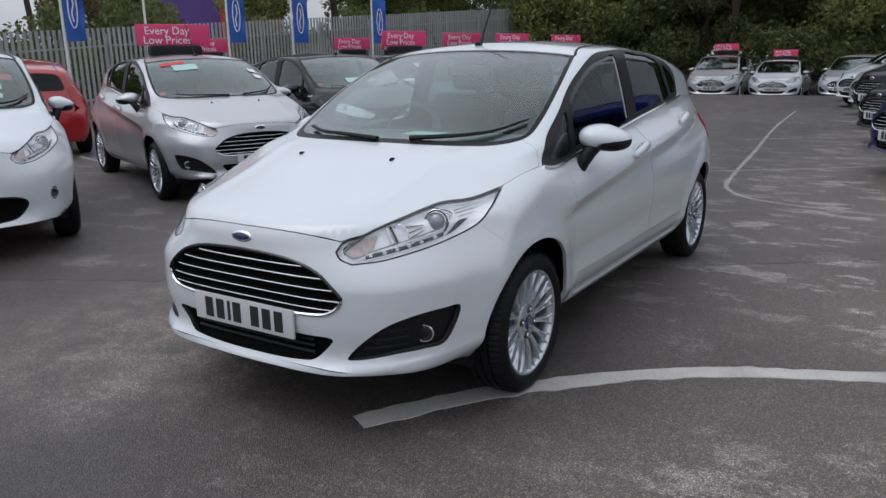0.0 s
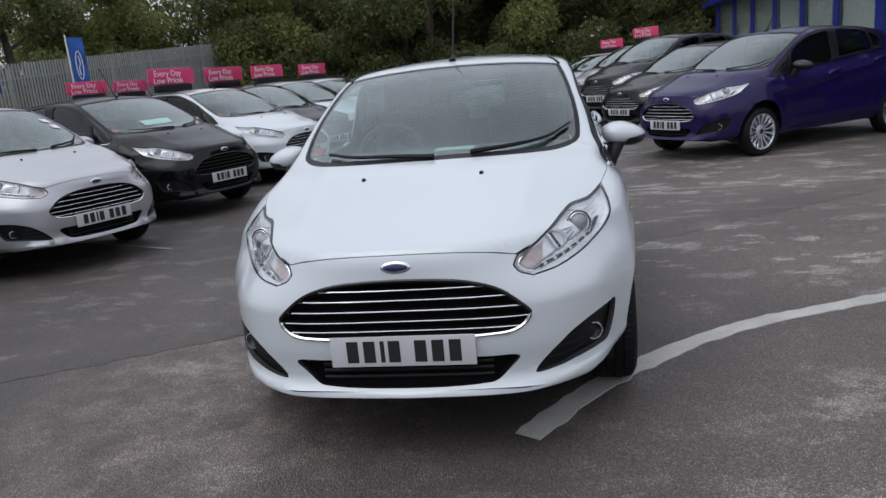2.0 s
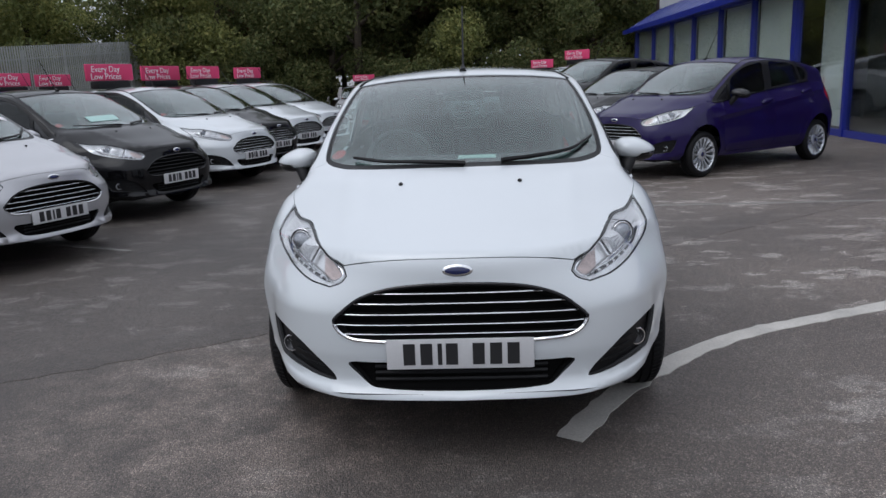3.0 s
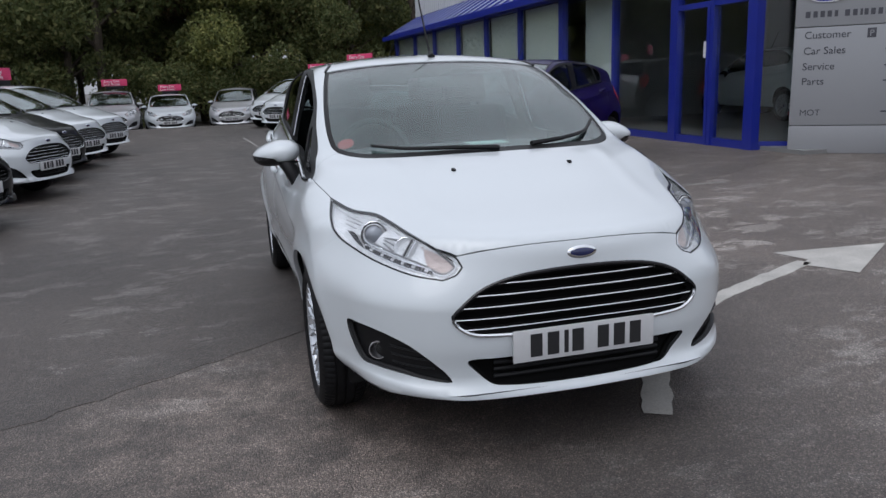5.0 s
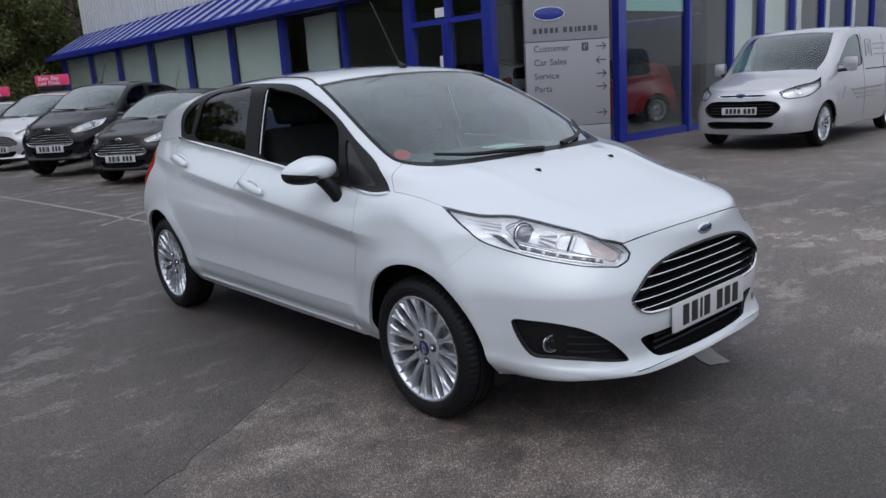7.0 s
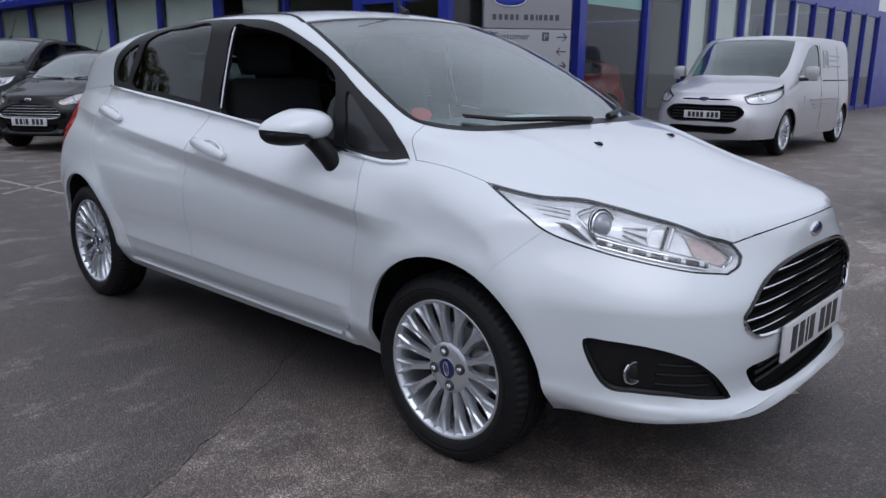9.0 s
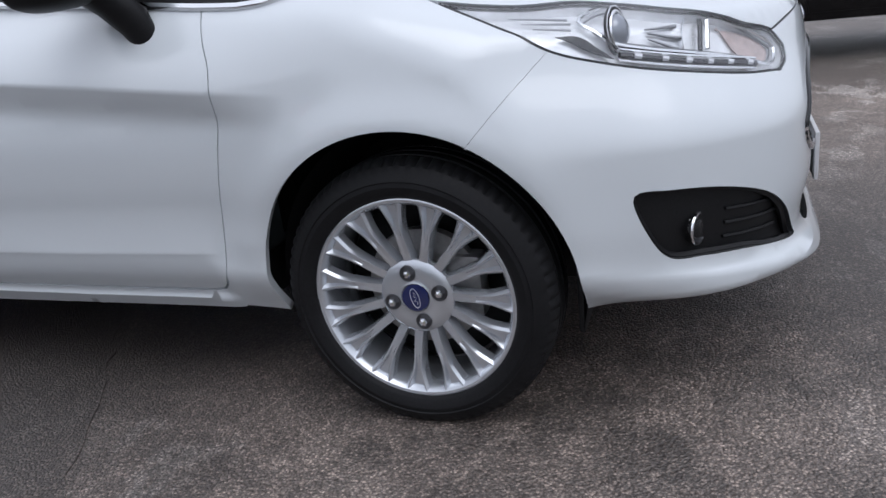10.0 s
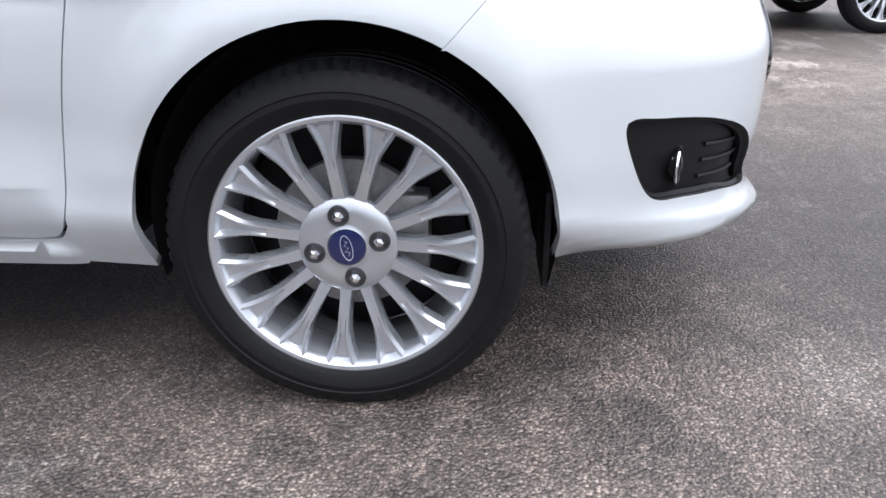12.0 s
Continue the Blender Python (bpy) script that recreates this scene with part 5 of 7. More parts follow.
        q = form.side(np.array([y - 0.012]), np.array([z - 0.002]))
        nq = form.normal(q)[0]
        t = np.linspace(0, 2 * math.pi, 29)[:-1]
        k.both("handle_cup", tube([q[0] - nq * 0.0035 + np.array((0, 0.078 * math.cos(v), 0.042 * math.sin(v) + 0.007 * math.cos(v))) for v in t], 0.0055, 6, True), "paint", par)
    for s in (1, -1):
        q = form.top(s * 0.249, -0.147)[0]
        k.add("washer_jet", merge(ball(q, (0.010, 0.014, 0.010), 10, 6), ball(q + (0, 0.012, 0.002), (0.007, 0.010, 0.006), 8, 6)), "black", "bonnet")
    q = form.top(0.0, 1.03)[0]
    k.add("aerial", merge(tube([q + (0, -0.03, -0.004), q + (0, -0.005, 0.012), q + (0, 0.012, 0.03)], (0.020, 0.014, 0.007), 10), tube([q + (0, 0.005, 0.02), q + (0, 0.22, 0.36)], (0.0060, 0.0038), 6)), "black", "roof", "", "thin black roof aerial")
    # underbody and cabin
    k.add("underbody", block(-0.48, 0.48, -0.50, 2.9, 0.20, 0.30, 0.02), "black")
    k.add("floor_pan", block(-0.72, 0.72, 0.42, 2.10, 0.22, 0.34, 0.02), "black")
    k.add("bulkhead", block(-0.55, 0.55, 0.40, 0.46, 0.30, 0.80, 0.01), "black")
    dash = chain([(0.30, 0.80), (0.16, 0.93), (0.30, 0.965), (0.55, 0.985), (0.72, 0.955), (0.76, 0.86), (0.68, 0.70), (0.45, 0.62)], closed=True, n=5)
    xs = np.linspace(-0.63, 0.63, 9)
    V = np.array([(x, y + 0.30 * x * x, z - 0.06 * x * x) for x in xs for y, z in dash])
    m = len(dash)
    F = [(i * m + j, (i + 1) * m + j, (i + 1) * m + (j + 1) % m, i * m + (j + 1) % m) for i in range(8) for j in range(m)] + [tuple(range(m))[::-1], tuple(8 * m + j for j in range(m))]
    k.add("dashboard", (V, F), "trim", "", "dash", "dark grey dashboard", None, 50)
    k.add("paper_slip", block(-0.02, 0.16, 0.30, 0.42, 0.992, 0.996), "paper", "dash", "", "pale paper slip on the dashboard")
    a = np.linspace(0, 2 * math.pi, 25)[:-1]
    wheel = [(-0.36 + 0.18 * math.cos(t), 0.86 + 0.06 * math.sin(t), 0.92 + 0.17 * math.sin(t)) for t in a]
    k.add("steering_wheel", merge(tube(wheel, 0.015, 8, True), ball((-0.36, 0.84, 0.92), (0.07, 0.03, 0.05), 12, 8), tube([(-0.52, 0.85, 0.93), (-0.2, 0.85, 0.93)], 0.016, 6)), "trim", "dash", "", "black steering wheel")
    for sx in (-0.36, 0.36):
        for y0, back in ((1.20, 0.62), (2.12, 0.60)):
            pieces = merge(block(sx - 0.25, sx + 0.25, y0 - 0.35, y0 + 0.18, 0.42, 0.60, 0.06),
                           move(block(sx - 0.24, sx + 0.24, -0.07, 0.07, 0.0, back, 0.055), pose(0, y0 + 0.18, 0.52, -14)),
                           move(block(sx - 0.13, sx + 0.13, -0.045, 0.045, back + 0.02, back + 0.20, 0.04), pose(0, y0 + 0.18, 0.52, -14)))
            k.add("seat", pieces, "seat", "", "", "dark cloth seat with headrest", None, 60)
    k.add("inside_mirror", block(-0.11, 0.11, 0.86, 0.885, 1.245, 1.30, 0.01), "trim")
    q = form.top(-0.596, 0.316)
    k.add("round_sticker", disc_at(q[0] + form.normal(q)[0] * -0.012, form.normal(q)[0], 0.036, 0.036, 0.0008), "sticker", "windscreen", "", "round red sticker on the windscreen")
    for s in (1, -1):
        k.add("mud_flap", mirrored(block(0.60, 0.735, -0.330, -0.318, 0.19, 0.36, 0.004), s), "black")
    add_wheels(k, fine)
    return k


def mirrored(piece, s):
    if s == 1:
        return piece
    rest = list(piece[2:])
    if rest:
        rest[0] = np.array(rest[0]) * (-1, 1, 1)
    return (np.array(piece[0]) * (-1, 1, 1), [tuple(f)[::-1] for f in piece[1]], *rest)


def shrunk(view, loop, d):
    """The same loop drawn in by d, as surface points."""
    return view.solid(shrink(even(view.flat(np.array(loop)), 0.012), d))


# ---- ground, markings ----
# one sheet, flat, with a dip of 0.4 m past the far edge of the yard
gx, gy = [-260, -60, -14, -11, 3.5, 6.0, 60, 260], [-260, -60, -10, 10, 23.4, 25.2, 44, 48, 90, 260]
V = np.array([(x, y, -0.40 if -12 < x < 5 and 24 < y < 46 else 0.0) for y in gy for x in gx])
n = len(gx)
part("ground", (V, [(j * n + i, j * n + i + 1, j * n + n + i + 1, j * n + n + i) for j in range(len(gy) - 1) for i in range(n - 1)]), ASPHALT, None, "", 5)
tagged(bpy.data.objects["ground"], "worn grey asphalt of a car sales yard", "ground", kind="structure")


def ribbon(path, width, z=0.004, wob=0.006):
    """A flat painted band with slightly uneven edges and a little thickness."""
    p = even(np.array(path, float), 0.06, False)
    w = np.broadcast_to(np.array(width, float), (2,)) if np.ndim(width) else np.array([width, width])
    w = np.interp(np.linspace(0, 1, len(p)), [0, 1], w) / 2
    t = np.gradient(p, axis=0)
    t = t / np.linalg.norm(t, axis=1, keepdims=True)
    n = np.stack([-t[:, 1], t[:, 0]], -1)
    rng = np.random.default_rng(len(p))
    a, b = p + n * (w + rng.normal(0, wob, len(p)))[:, None], p - n * (w + rng.normal(0, wob, len(p)))[:, None]
    m = len(p)
    V = np.vstack([np.c_[a, np.full(m, z)], np.c_[b, np.full(m, z)], np.c_[a, np.zeros(m)], np.c_[b, np.zeros(m)]])
    F = []
    for i in range(m - 1):
        F += [(i + m, i + m + 1, i + 1, i), (i, i + 1, i + 1 + 2 * m, i + 2 * m), (i + m + 1, i + m, i + 3 * m, i + m + 1 + 2 * m)]
    return V, F


def marking(name, piece, mat, label):
    tagged(part(name, piece, mat, None), label, "road marking" if mat is not BUILD["patch"] else "patch", kind="structure")


shaft = chain([(0.40, -0.62), (0.60, -0.28), (0.90, 0.08), (1.38, 0.50), (1.95, 0.78), (2.35, 0.96), (2.56, 1.06)], n=8)
marking("arrow_shaft", ribbon(shaft, (0.115, 0.10)), BUILD["paintline"], "curved white painted arrow shaft on the asphalt, worn")
head = [(2.55, 1.35), (2.62, 1.10), (2.49, 1.00), (2.66, 0.70), (3.46, 1.27)]
marking("arrow_head", (np.array([(x, y, 0.004) for x, y in head]), [(0, 1, 2, 3, 4)]), BUILD["paintline"], "white painted arrow head on the asphalt, worn")
loop = chain([(-0.55, 16.5), (-0.25, 12.0), (0.12, 8.2), (0.30, 6.2), (0.42, 5.35), (0.72, 4.85), (1.35, 4.6), (2.4, 4.5), (3.5, 4.45), (4.4, 4.4)], n=8)
marking("bay_line", ribbon(loop, 0.05), BUILD["thin"], "thin white painted bay outline, worn")
for a, b in (((-0.1, 6.3), (3.0, 8.6)), ((-0.35, 10.0), (2.5, 12.0)), ((-6.0, 4.3), (-3.0, 3.0)), ((-8.5, 3.9), (-6.2, 3.2)), ((9.2, 3.6), (10.6, 3.4))):
    marking("bay_line", ribbon([a, b], 0.05), BUILD["thin"], "thin white painted bay line, worn")
band = [(-9.0, -3.6), (-4.0, -0.75), (-3.0, -0.18), (-2.0, 0.37), (-1.2, 0.85), (0.2, 1.88), (1.5, 2.85), (4.1, 4.7), (6.6, 6.3)]
marking("tar_band", ribbon(chain(band, n=8), (0.24, 0.42), 0.0025, 0.010), BUILD["patch"], "dark strip of relaid tarmac across the yard")


# ---- the showroom ----
def wall_run(parent, name, a, b, z0, z1, thick, mat, label=""):
    """An upright slab from plan point a to b, thickness to the left of the way."""
    a, b = np.array(a, float), np.array(b, float)
    d = (b - a) / np.linalg.norm(b - a)
    n = np.array([-d[1], d[0]]) * thick
    q = [a, b, b + n, a + n]
    V = [(*p, z) for z in (z0, z1) for p in q]
    F = [(3, 2, 1, 0), (4, 5, 6, 7), (0, 1, 5, 4), (1, 2, 6, 5), (2, 3, 7, 6), (3, 0, 4, 7)]
    return part(name, (np.array(V), F), mat, parent, label)


show = thing("showroom", "car showroom with cobalt-blue framed glazing and white upper wall", "building")
X0, Y0 = 6.85, 5.80
left_posts = [7.15, 8.15, 9.25, 11.45, 13.95, 16.6, 19.3, 22.1, 25.0, 27.9, 31.2]
right_posts = [8.75, 10.95, 12.6, 13.9, 15.4, 17.0, 18.6, 20.2, 21.8, 23.4, 25.0, 26.6]
HEAD = 2.95


def glazing(axis, fixed, stops, wide, way):
    """Posts, plinth, head beam and panes along one face. axis 1: along y at x=fixed, axis 0: along x at y=fixed."""
    def run(name, p, q, z0, z1, thick, mat, label=""):
        a, b = ((fixed, p), (fixed, q)) if axis == 1 else ((p, fixed), (q, fixed))
        if axis == 1:
            a, b = b, a
        return wall_run(show, name, a, b, z0, z1, thick, mat, label)
    run("plinth", stops[0], stops[-1], 0.0, 0.13, 0.12, BUILD["blue"], "blue plinth")
    run("head_beam", stops[0], stops[-1], HEAD, HEAD + 0.20, 0.16, BUILD["blue"], "blue head beam")
    for i, s in enumerate(stops):
        w = 0.11 if s in wide else 0.045
        o = fixed - 0.03
        box = block(o, o + 0.14, s - w, s + w, 0.0, HEAD + 0.06) if axis == 1 else block(s - w, s + w, o, o + 0.14, 0.0, HEAD + 0.06)
        part("post", box, BUILD["blue"], show)
    for p, q in zip(stops, stops[1:]):
        o = fixed + 0.05
        box = block(o, o + 0.012, p + 0.045, q - 0.045, 0.13, HEAD) if axis == 1 else block(p + 0.045, q - 0.045, o, o + 0.012, 0.13, HEAD)
        part("pane", box, BUILD["glass"], show)


glazing(1, X0, left_posts, (7.15, 9.25, 13.95, 31.2), 1)
glazing(0, Y0, right_posts, (8.75,), 1)
# chamfered corner behind the sign
wall_run(show, "plinth", (X0, 7.15), (8.75, Y0), 0, 0.13, 0.12, BUILD["blue"])
wall_run(show, "head_beam", (X0, 7.15), (8.75, Y0), HEAD, HEAD + 0.2, 0.16, BUILD["blue"])
wall_run(show, "pane", (X0 + 0.08, 7.14), (8.68, Y0 + 0.07), 0.13, HEAD, 0.012, BUILD["glass"])
# door set between two posts
for z in (2.27,):
    part("transom", block(X0 - 0.02, X0 + 0.10, 7.2, 9.2, z, z + 0.09), BUILD["blue"], show)
part("door_stile", block(X0 - 0.02, X0 + 0.08, 8.22, 8.30, 0.0, 2.27), BUILD["blue"], show)
part("notice", block(X0 + 0.035, X0 + 0.045, 8.30, 8.45, 1.45, 1.72), BUILD["pale"], show, "small white notice on the door")
part("notice", block(X0 + 0.035, X0 + 0.045, 8.20, 8.52, 2.40, 2.56), BUILD["pale"], show, "small white notice above the door")
# sloping blue canopy with ribs, white wall above
V = [(X0 - 0.45, 9.2, 3.05), (X0 - 0.45, 31.6, 3.05), (X0 + 1.1, 31.6, 3.95), (X0 + 1.1, 9.2, 3.95)]
V += [(x, y, z - 0.06) for x, y, z in V]
part("canopy", (np.array(V), [(3, 2, 1, 0), (4, 5, 6, 7), (0, 1, 5, 4), (2, 3, 7, 6), (1, 2, 6, 5), (3, 0, 4, 7)]), BUILD["blue"], show, "sloping cobalt-blue canopy")
for i in range(27):
    y = 9.6 + i * 0.83
    part("canopy_rib", tube([(X0 - 0.44, y, 3.06), (X0 + 1.08, y, 3.95)], 0.030, 4), BUILD["blue"], show)
    q = [(X0 - 0.22, y + 0.26, 3.186), (X0 - 0.22, y + 0.50, 3.186), (X0 + 1.0, y + 0.50, 3.896), (X0 + 1.0, y + 0.26, 3.896)]
    part("canopy_light", (np.array(q + [(a, b, c + 0.012) for a, b, c in q]), [(0, 1, 2, 3), (7, 6, 5, 4), (0, 4, 5, 1), (1, 5, 6, 2), (2, 6, 7, 3), (3, 7, 4, 0)]), BUILD["canopy"], show, "pale canopy panel")
part("fascia", block(X0 - 0.50, X0 - 0.43, 9.2, 31.65, 2.93, 3.10), BUILD["blue"], show)
part("upper_wall", block(X0 + 1.1, X0 + 1.4, 9.0, 31.6, 3.2, 7.2), BUILD["white"], show, "white corrugated upper wall")
for i in range(74):
    y = 9.1 + i * 0.305
    part("wall_rib", block(X0 + 1.05, X0 + 1.1, y, y + 0.12, 3.96, 7.2), BUILD["white"], show)
part("upper_front", block(X0 + 0.2, 26.7, Y0 + 0.1, Y0 + 0.35, 3.18, 3.62), BUILD["blue"], show, "blue fascia over the glazing")
part("upper_return", block(X0 + 0.05, X0 + 0.30, 7.2, 9.2, 3.18, 3.62), BUILD["blue"], show)
part("roof", block(X0 + 0.1, 26.6, Y0 + 0.2, 31.6, 3.20, 3.30), BUILD["roof"], show)
part("inner_floor", block(X0 + 0.15, 26.5, Y0 + 0.3, 31.5, 0.0, 0.06), BUILD["floor"], show)
part("back_wall", block(13.6, 13.8, 9.5, 31.5, 0.06, 3.2), BUILD["wall"], show)
part("cross_wall", block(X0 + 2.2, 22.0, 15.2, 15.4, 0.06, 3.2), BUILD["wall"], show)
part("end_wall", block(X0 + 0.1, 13.6, 31.4, 31.6, 0.0, 3.2), BUILD["white"], show)
part("side_wall", block(33.0, 26.7, Y0 + 0.1, 31.5, 0.0, 3.2), BUILD["blue"], show)
part("long_wall", block(19.0, 26.5, 10.0, 10.2, 0.06, 3.2), BUILD["wall"], show)
part("glass_film", block(9.0, 10.85, Y0 + 0.075, Y0 + 0.080, 2.27, HEAD), surface("green_film", (0.35, 0.60, 0.56), 0.3, vary=0.03), show, "pale green film on the glass")
# upright blinds in the far windows
for p, q in zip(left_posts[4:], left_posts[5:]):
    n = int((q - p - 0.15) / 0.13)
    for i in range(n):
        y = p + 0.10 + i * 0.13
        part("blind_slat", block(X0 + 0.16, X0 + 0.19, y, y + 0.122, 0.15, HEAD - 0.02), BUILD["blind"], show)
for p, q in zip(right_posts[2:7], right_posts[3:]):
    for i in range(int((q - p - 0.15) / 0.26) if p > 15 else int((q - p - 0.15) / 0.13)):
        x = p + 0.10 + i * 0.13
        part("blind_slat", block(x, x + 0.122, Y0 + 0.16, Y0 + 0.19, 0.15, HEAD - 0.02), BUILD["blind"], show)
part("blind_panel", block(X0 + 0.5, X0 + 0.53, 12.4, 13.7, 0.1, HEAD - 0.05), BUILD["blind"], show)

# direction sign in front of the corner
def words(text, size, mat, parent, m, name="lettering", label="", depth=0.002):
    """Lettering in the built-in font, as a mesh; x runs along the words, y up, z out."""
    cu = bpy.data.curves.new(name, "FONT")
    cu.body, cu.size, cu.extrude = text, size, depth
    cu.resolution_u = 3
    tmp = bpy.data.objects.new(name, cu)
    me = bpy.data.meshes.new_from_object(tmp)
    bpy.data.objects.remove(tmp)
    me.transform(m)
    me.materials.clear()
    me.materials.append(mat)
    ob = new(name, me)
    ob.parent = parent
    return tagged(ob, label=label)


A, B = np.array((7.06, 6.52)), np.array((8.12, 5.62))
wide = float(np.linalg.norm(B - A))
turn = math.degrees(math.atan2(B[1] - A[1], B[0] - A[0]))
sign = thing("direction_sign", "tall grey showroom direction sign with dark lettering and arrows", "sign", at=pose(A[0], A[1], 0, 0, 0, turn))
part("panel", block(0, wide, -0.10, 0.10, 0.0, 0.40, 0.008), BUILD["totem"], sign)
part("panel", block(0, wide, -0.10, 0.10, 0.41, 1.795, 0.008), BUILD["totem"], sign)
part("panel", block(0, wide, -0.10, 0.10, 1.805, 3.3, 0.008), BUILD["totem"], sign)
face = lambda x, z: Matrix.Translation((x, -0.103, z)) @ pose(0, 0, 0, 90)
for text, z in (("Customer", 1.64), ("Car Sales", 1.42), ("Service", 1.20), ("Parts", 0.99)):
    words(text, 0.145, BUILD["letter"], sign, face(0.13, z))
part("parking_mark", block(0.93, 1.04, -0.104, -0.099, 1.62, 1.75), BUILD["letter"], sign)
words("P", 0.12, BUILD["totem"], sign, Matrix.Translation((0.955, -0.106, 1.642)) @ pose(0, 0, 0, 90))
for z, s in ((1.68, 1), (1.46, -1), (1.24, 1), (1.03, 1), (0.60, 1)):
    x = 1.25
    part("arrow", merge(block(x - 0.08, x + 0.08, -0.104, -0.099, z - 0.009, z + 0.009), tube([(x + s * 0.02, -0.101, z + 0.06), (x + s * 0.08, -0.101, z)], 0.010, 4), tube([(x + s * 0.02, -0.101, z - 0.06), (x + s * 0.08, -0.101, z)], 0.010, 4)), BUILD["letter"], sign)
x = 0.13
for w in (0.10, 0.09, 0.09, 0.09, 0.07):
    part("name_mark", block(x, x + w * 0.62, -0.104, -0.099, 1.93, 2.015), BUILD["letter"], sign)
    x += w
x += 0.06
for w in (0.10, 0.09, 0.05, 0.08, 0.09, 0.09, 0.10):
    part("name_mark", block(x, x + w * 0.62, -0.104, -0.099, 1.93, 2.015), BUILD["letter"], sign)
    x += w
words("MOT", 0.125, BUILD["letter"], sign, face(0.13, 0.55))
part("oval_emblem", move(ball((0, 0, 0), (0.27, 0.02, 0.115), 32, 8), pose(0.40, -0.10, 2.24)), surface("sign_oval_blue", (0.01, 0.03, 0.30), 0.25, 0, 0.5, vary=0.05), sign, "plain blue oval emblem")
part("oval_rim", tube([(0.40 + 0.255 * math.cos(t), -0.113, 2.24 + 0.105 * math.sin(t)) for t in np.linspace(0, 2 * math.pi, 33)[:-1]], 0.008, 5, True), BUILD["pale"], sign)

# blue sheds beyond the van
for x, y, w, label in ((38.0, 8.2, 5.0, "blue corrugated shed wall"), (45.0, 6.5, 9.0, "long blue workshop front with pale door")):
    shed = thing("shed", label, "shed", at=pose(x, y, 0))
    part("body", block(0, w, 0, 6, 0, 3.4), BUILD["blue"], shed)
    part("roof", block(-0.2, w + 0.2, -0.3, 6.2, 3.4, 3.55), BUILD["roof"], shed)
    for i in range(int(w / 0.35)):
        part("rib", block(0.05 + i * 0.35, 0.17 + i * 0.35, -0.05, 0.0, 0, 3.4), BUILD["blue"], shed)
    part("door", block(w * 0.55, w * 0.8, -0.07, -0.051, 0, 2.3), BUILD["white"], shed, "pale door")


# ---- the white hatchback ----
FORM = Form(**HATCH)
hero = thing("hatchback_car", "shiny white five-door hatchback on dark asphalt, driver's window open", "car")
hatch_kit(FORM, 0.020, True).build(hero, car_mats("white"), skip=("frontR",))

# ---- the parked cars ----
hatch = hatch_kit(FORM, 0.06, False)
low_grille = hatch_kit(FORM, 0.06, False, True)


def stretch(sx, sy, up, lift=0.0, back=0.0, box=0.0):
    """Another model's proportions: wider, longer, taller from the sills, raised, with a fuller tail."""
    def warp(v):
        v = np.array(v, float)
        x, y, z = v[:, 0] * sx, v[:, 1].copy(), v[:, 2].copy()
        y = np.where(y > 0, y * sy, y)
        z = np.where(z > 0.3, 0.3 + (z - 0.3) * up, z) + lift
        over = np.clip((v[:, 2] - 0.95) / 0.4, 0, 1.3)
        z = z + back * over * np.clip((v[:, 1] - 0.8) / (2.1 if box else 1.6), 0, 1)
        tail = np.clip((v[:, 1] - 1.6) / 1.3, 0, 1)
        y = y + box * tail * np.clip(v[:, 2] - 0.75, 0, 1)
        x = x * (1 + 0.22 * (box > 0) * over * np.clip((v[:, 1] - 0.4) / 0.8, 0, 1))
        return np.stack([x, y, z], -1)
    return warp


MODELS = {
    "hatchback_car": dict(),
    "small_hatchback_car": dict(warp=stretch(0.96, 0.92, 1.05)),
    "city_hatchback_car": dict(warp=stretch(1.0, 1.0, 1.06, 0.01)),
    "compact_suv_car": dict(warp=stretch(1.05, 1.02, 1.14, 0.09), wheel=1.14),
    "people_carrier_car": dict(warp=stretch(1.06, 1.06, 1.10, 0.02, 0.05), wheel=1.06),
    "family_hatchback_car": dict(warp=stretch(1.06, 1.06, 1.01), wheel=1.06),
    "estate_suv_car": dict(warp=stretch(1.08, 1.08, 1.13, 0.07), wheel=1.16)}


def sticker(ob, x, y, w, d, mat):
    """A small sticker behind the windscreen of a parked hatchback."""
    a = FORM.top(np.array([x, x + w, x + w, x]), np.array([y, y, y + d, y + d]))
    a = a + FORM.normal(a) * 0.002
    part("sticker", (np.vstack([a, a - FORM.normal(a) * 0.002]), [(0, 1, 2, 3), (7, 6, 5, 4), (0, 4, 5, 1), (1, 5, 6, 2), (2, 6, 7, 3), (3, 7, 4, 0)]), mat, ob, "windscreen sticker")


def park(model, color, label, x, y, turn, z=0.0, swap={}):
    ob = thing(model, label, "car", "parked cars", at=pose(x, y, z, 0, 0, turn))
    (hatch if model != "small_hatchback_car" else low_grille).build(ob, car_mats(color), swap=swap, **MODELS[model])
    return ob


small = park("small_hatchback_car", "white", "white small hatchback parked nose-out, stickers in its windscreen", -4.05, 0.12, 63, swap={"grille_bar": "black", "grille_surround": "black"})
sticker(small, 0.18, 0.60, 0.32, 0.10, COMMON["sticker"])
sticker(small, 0.28, 0.45, 0.13, 0.07, BUILD["pale"])
sticker(small, 0.28, 0.33, 0.13, 0.06, BUILD["pale"])
silver = park("hatchback_car", "silver", "silver hatchback parked nose-out with a pink roof sign", -4.08, 2.91, 68)
sticker(silver, -0.36, 0.62, 0.26, 0.12, COMMON["teal"])
sticker(silver, -0.46, 0.75, 0.26, 0.07, COMMON["sticker"])
sticker(silver, 0.46, 0.60, 0.08, 0.07, BUILD["pale"])
sticker(silver, 0.48, 0.48, 0.08, 0.07, BUILD["pale"])
dark = park("hatchback_car", "black", "black hatchback parked nose-out in a row", -4.0, 5.25, 68, swap={"grille_bar": "gloss_black", "grille_surround": "gloss_black"})
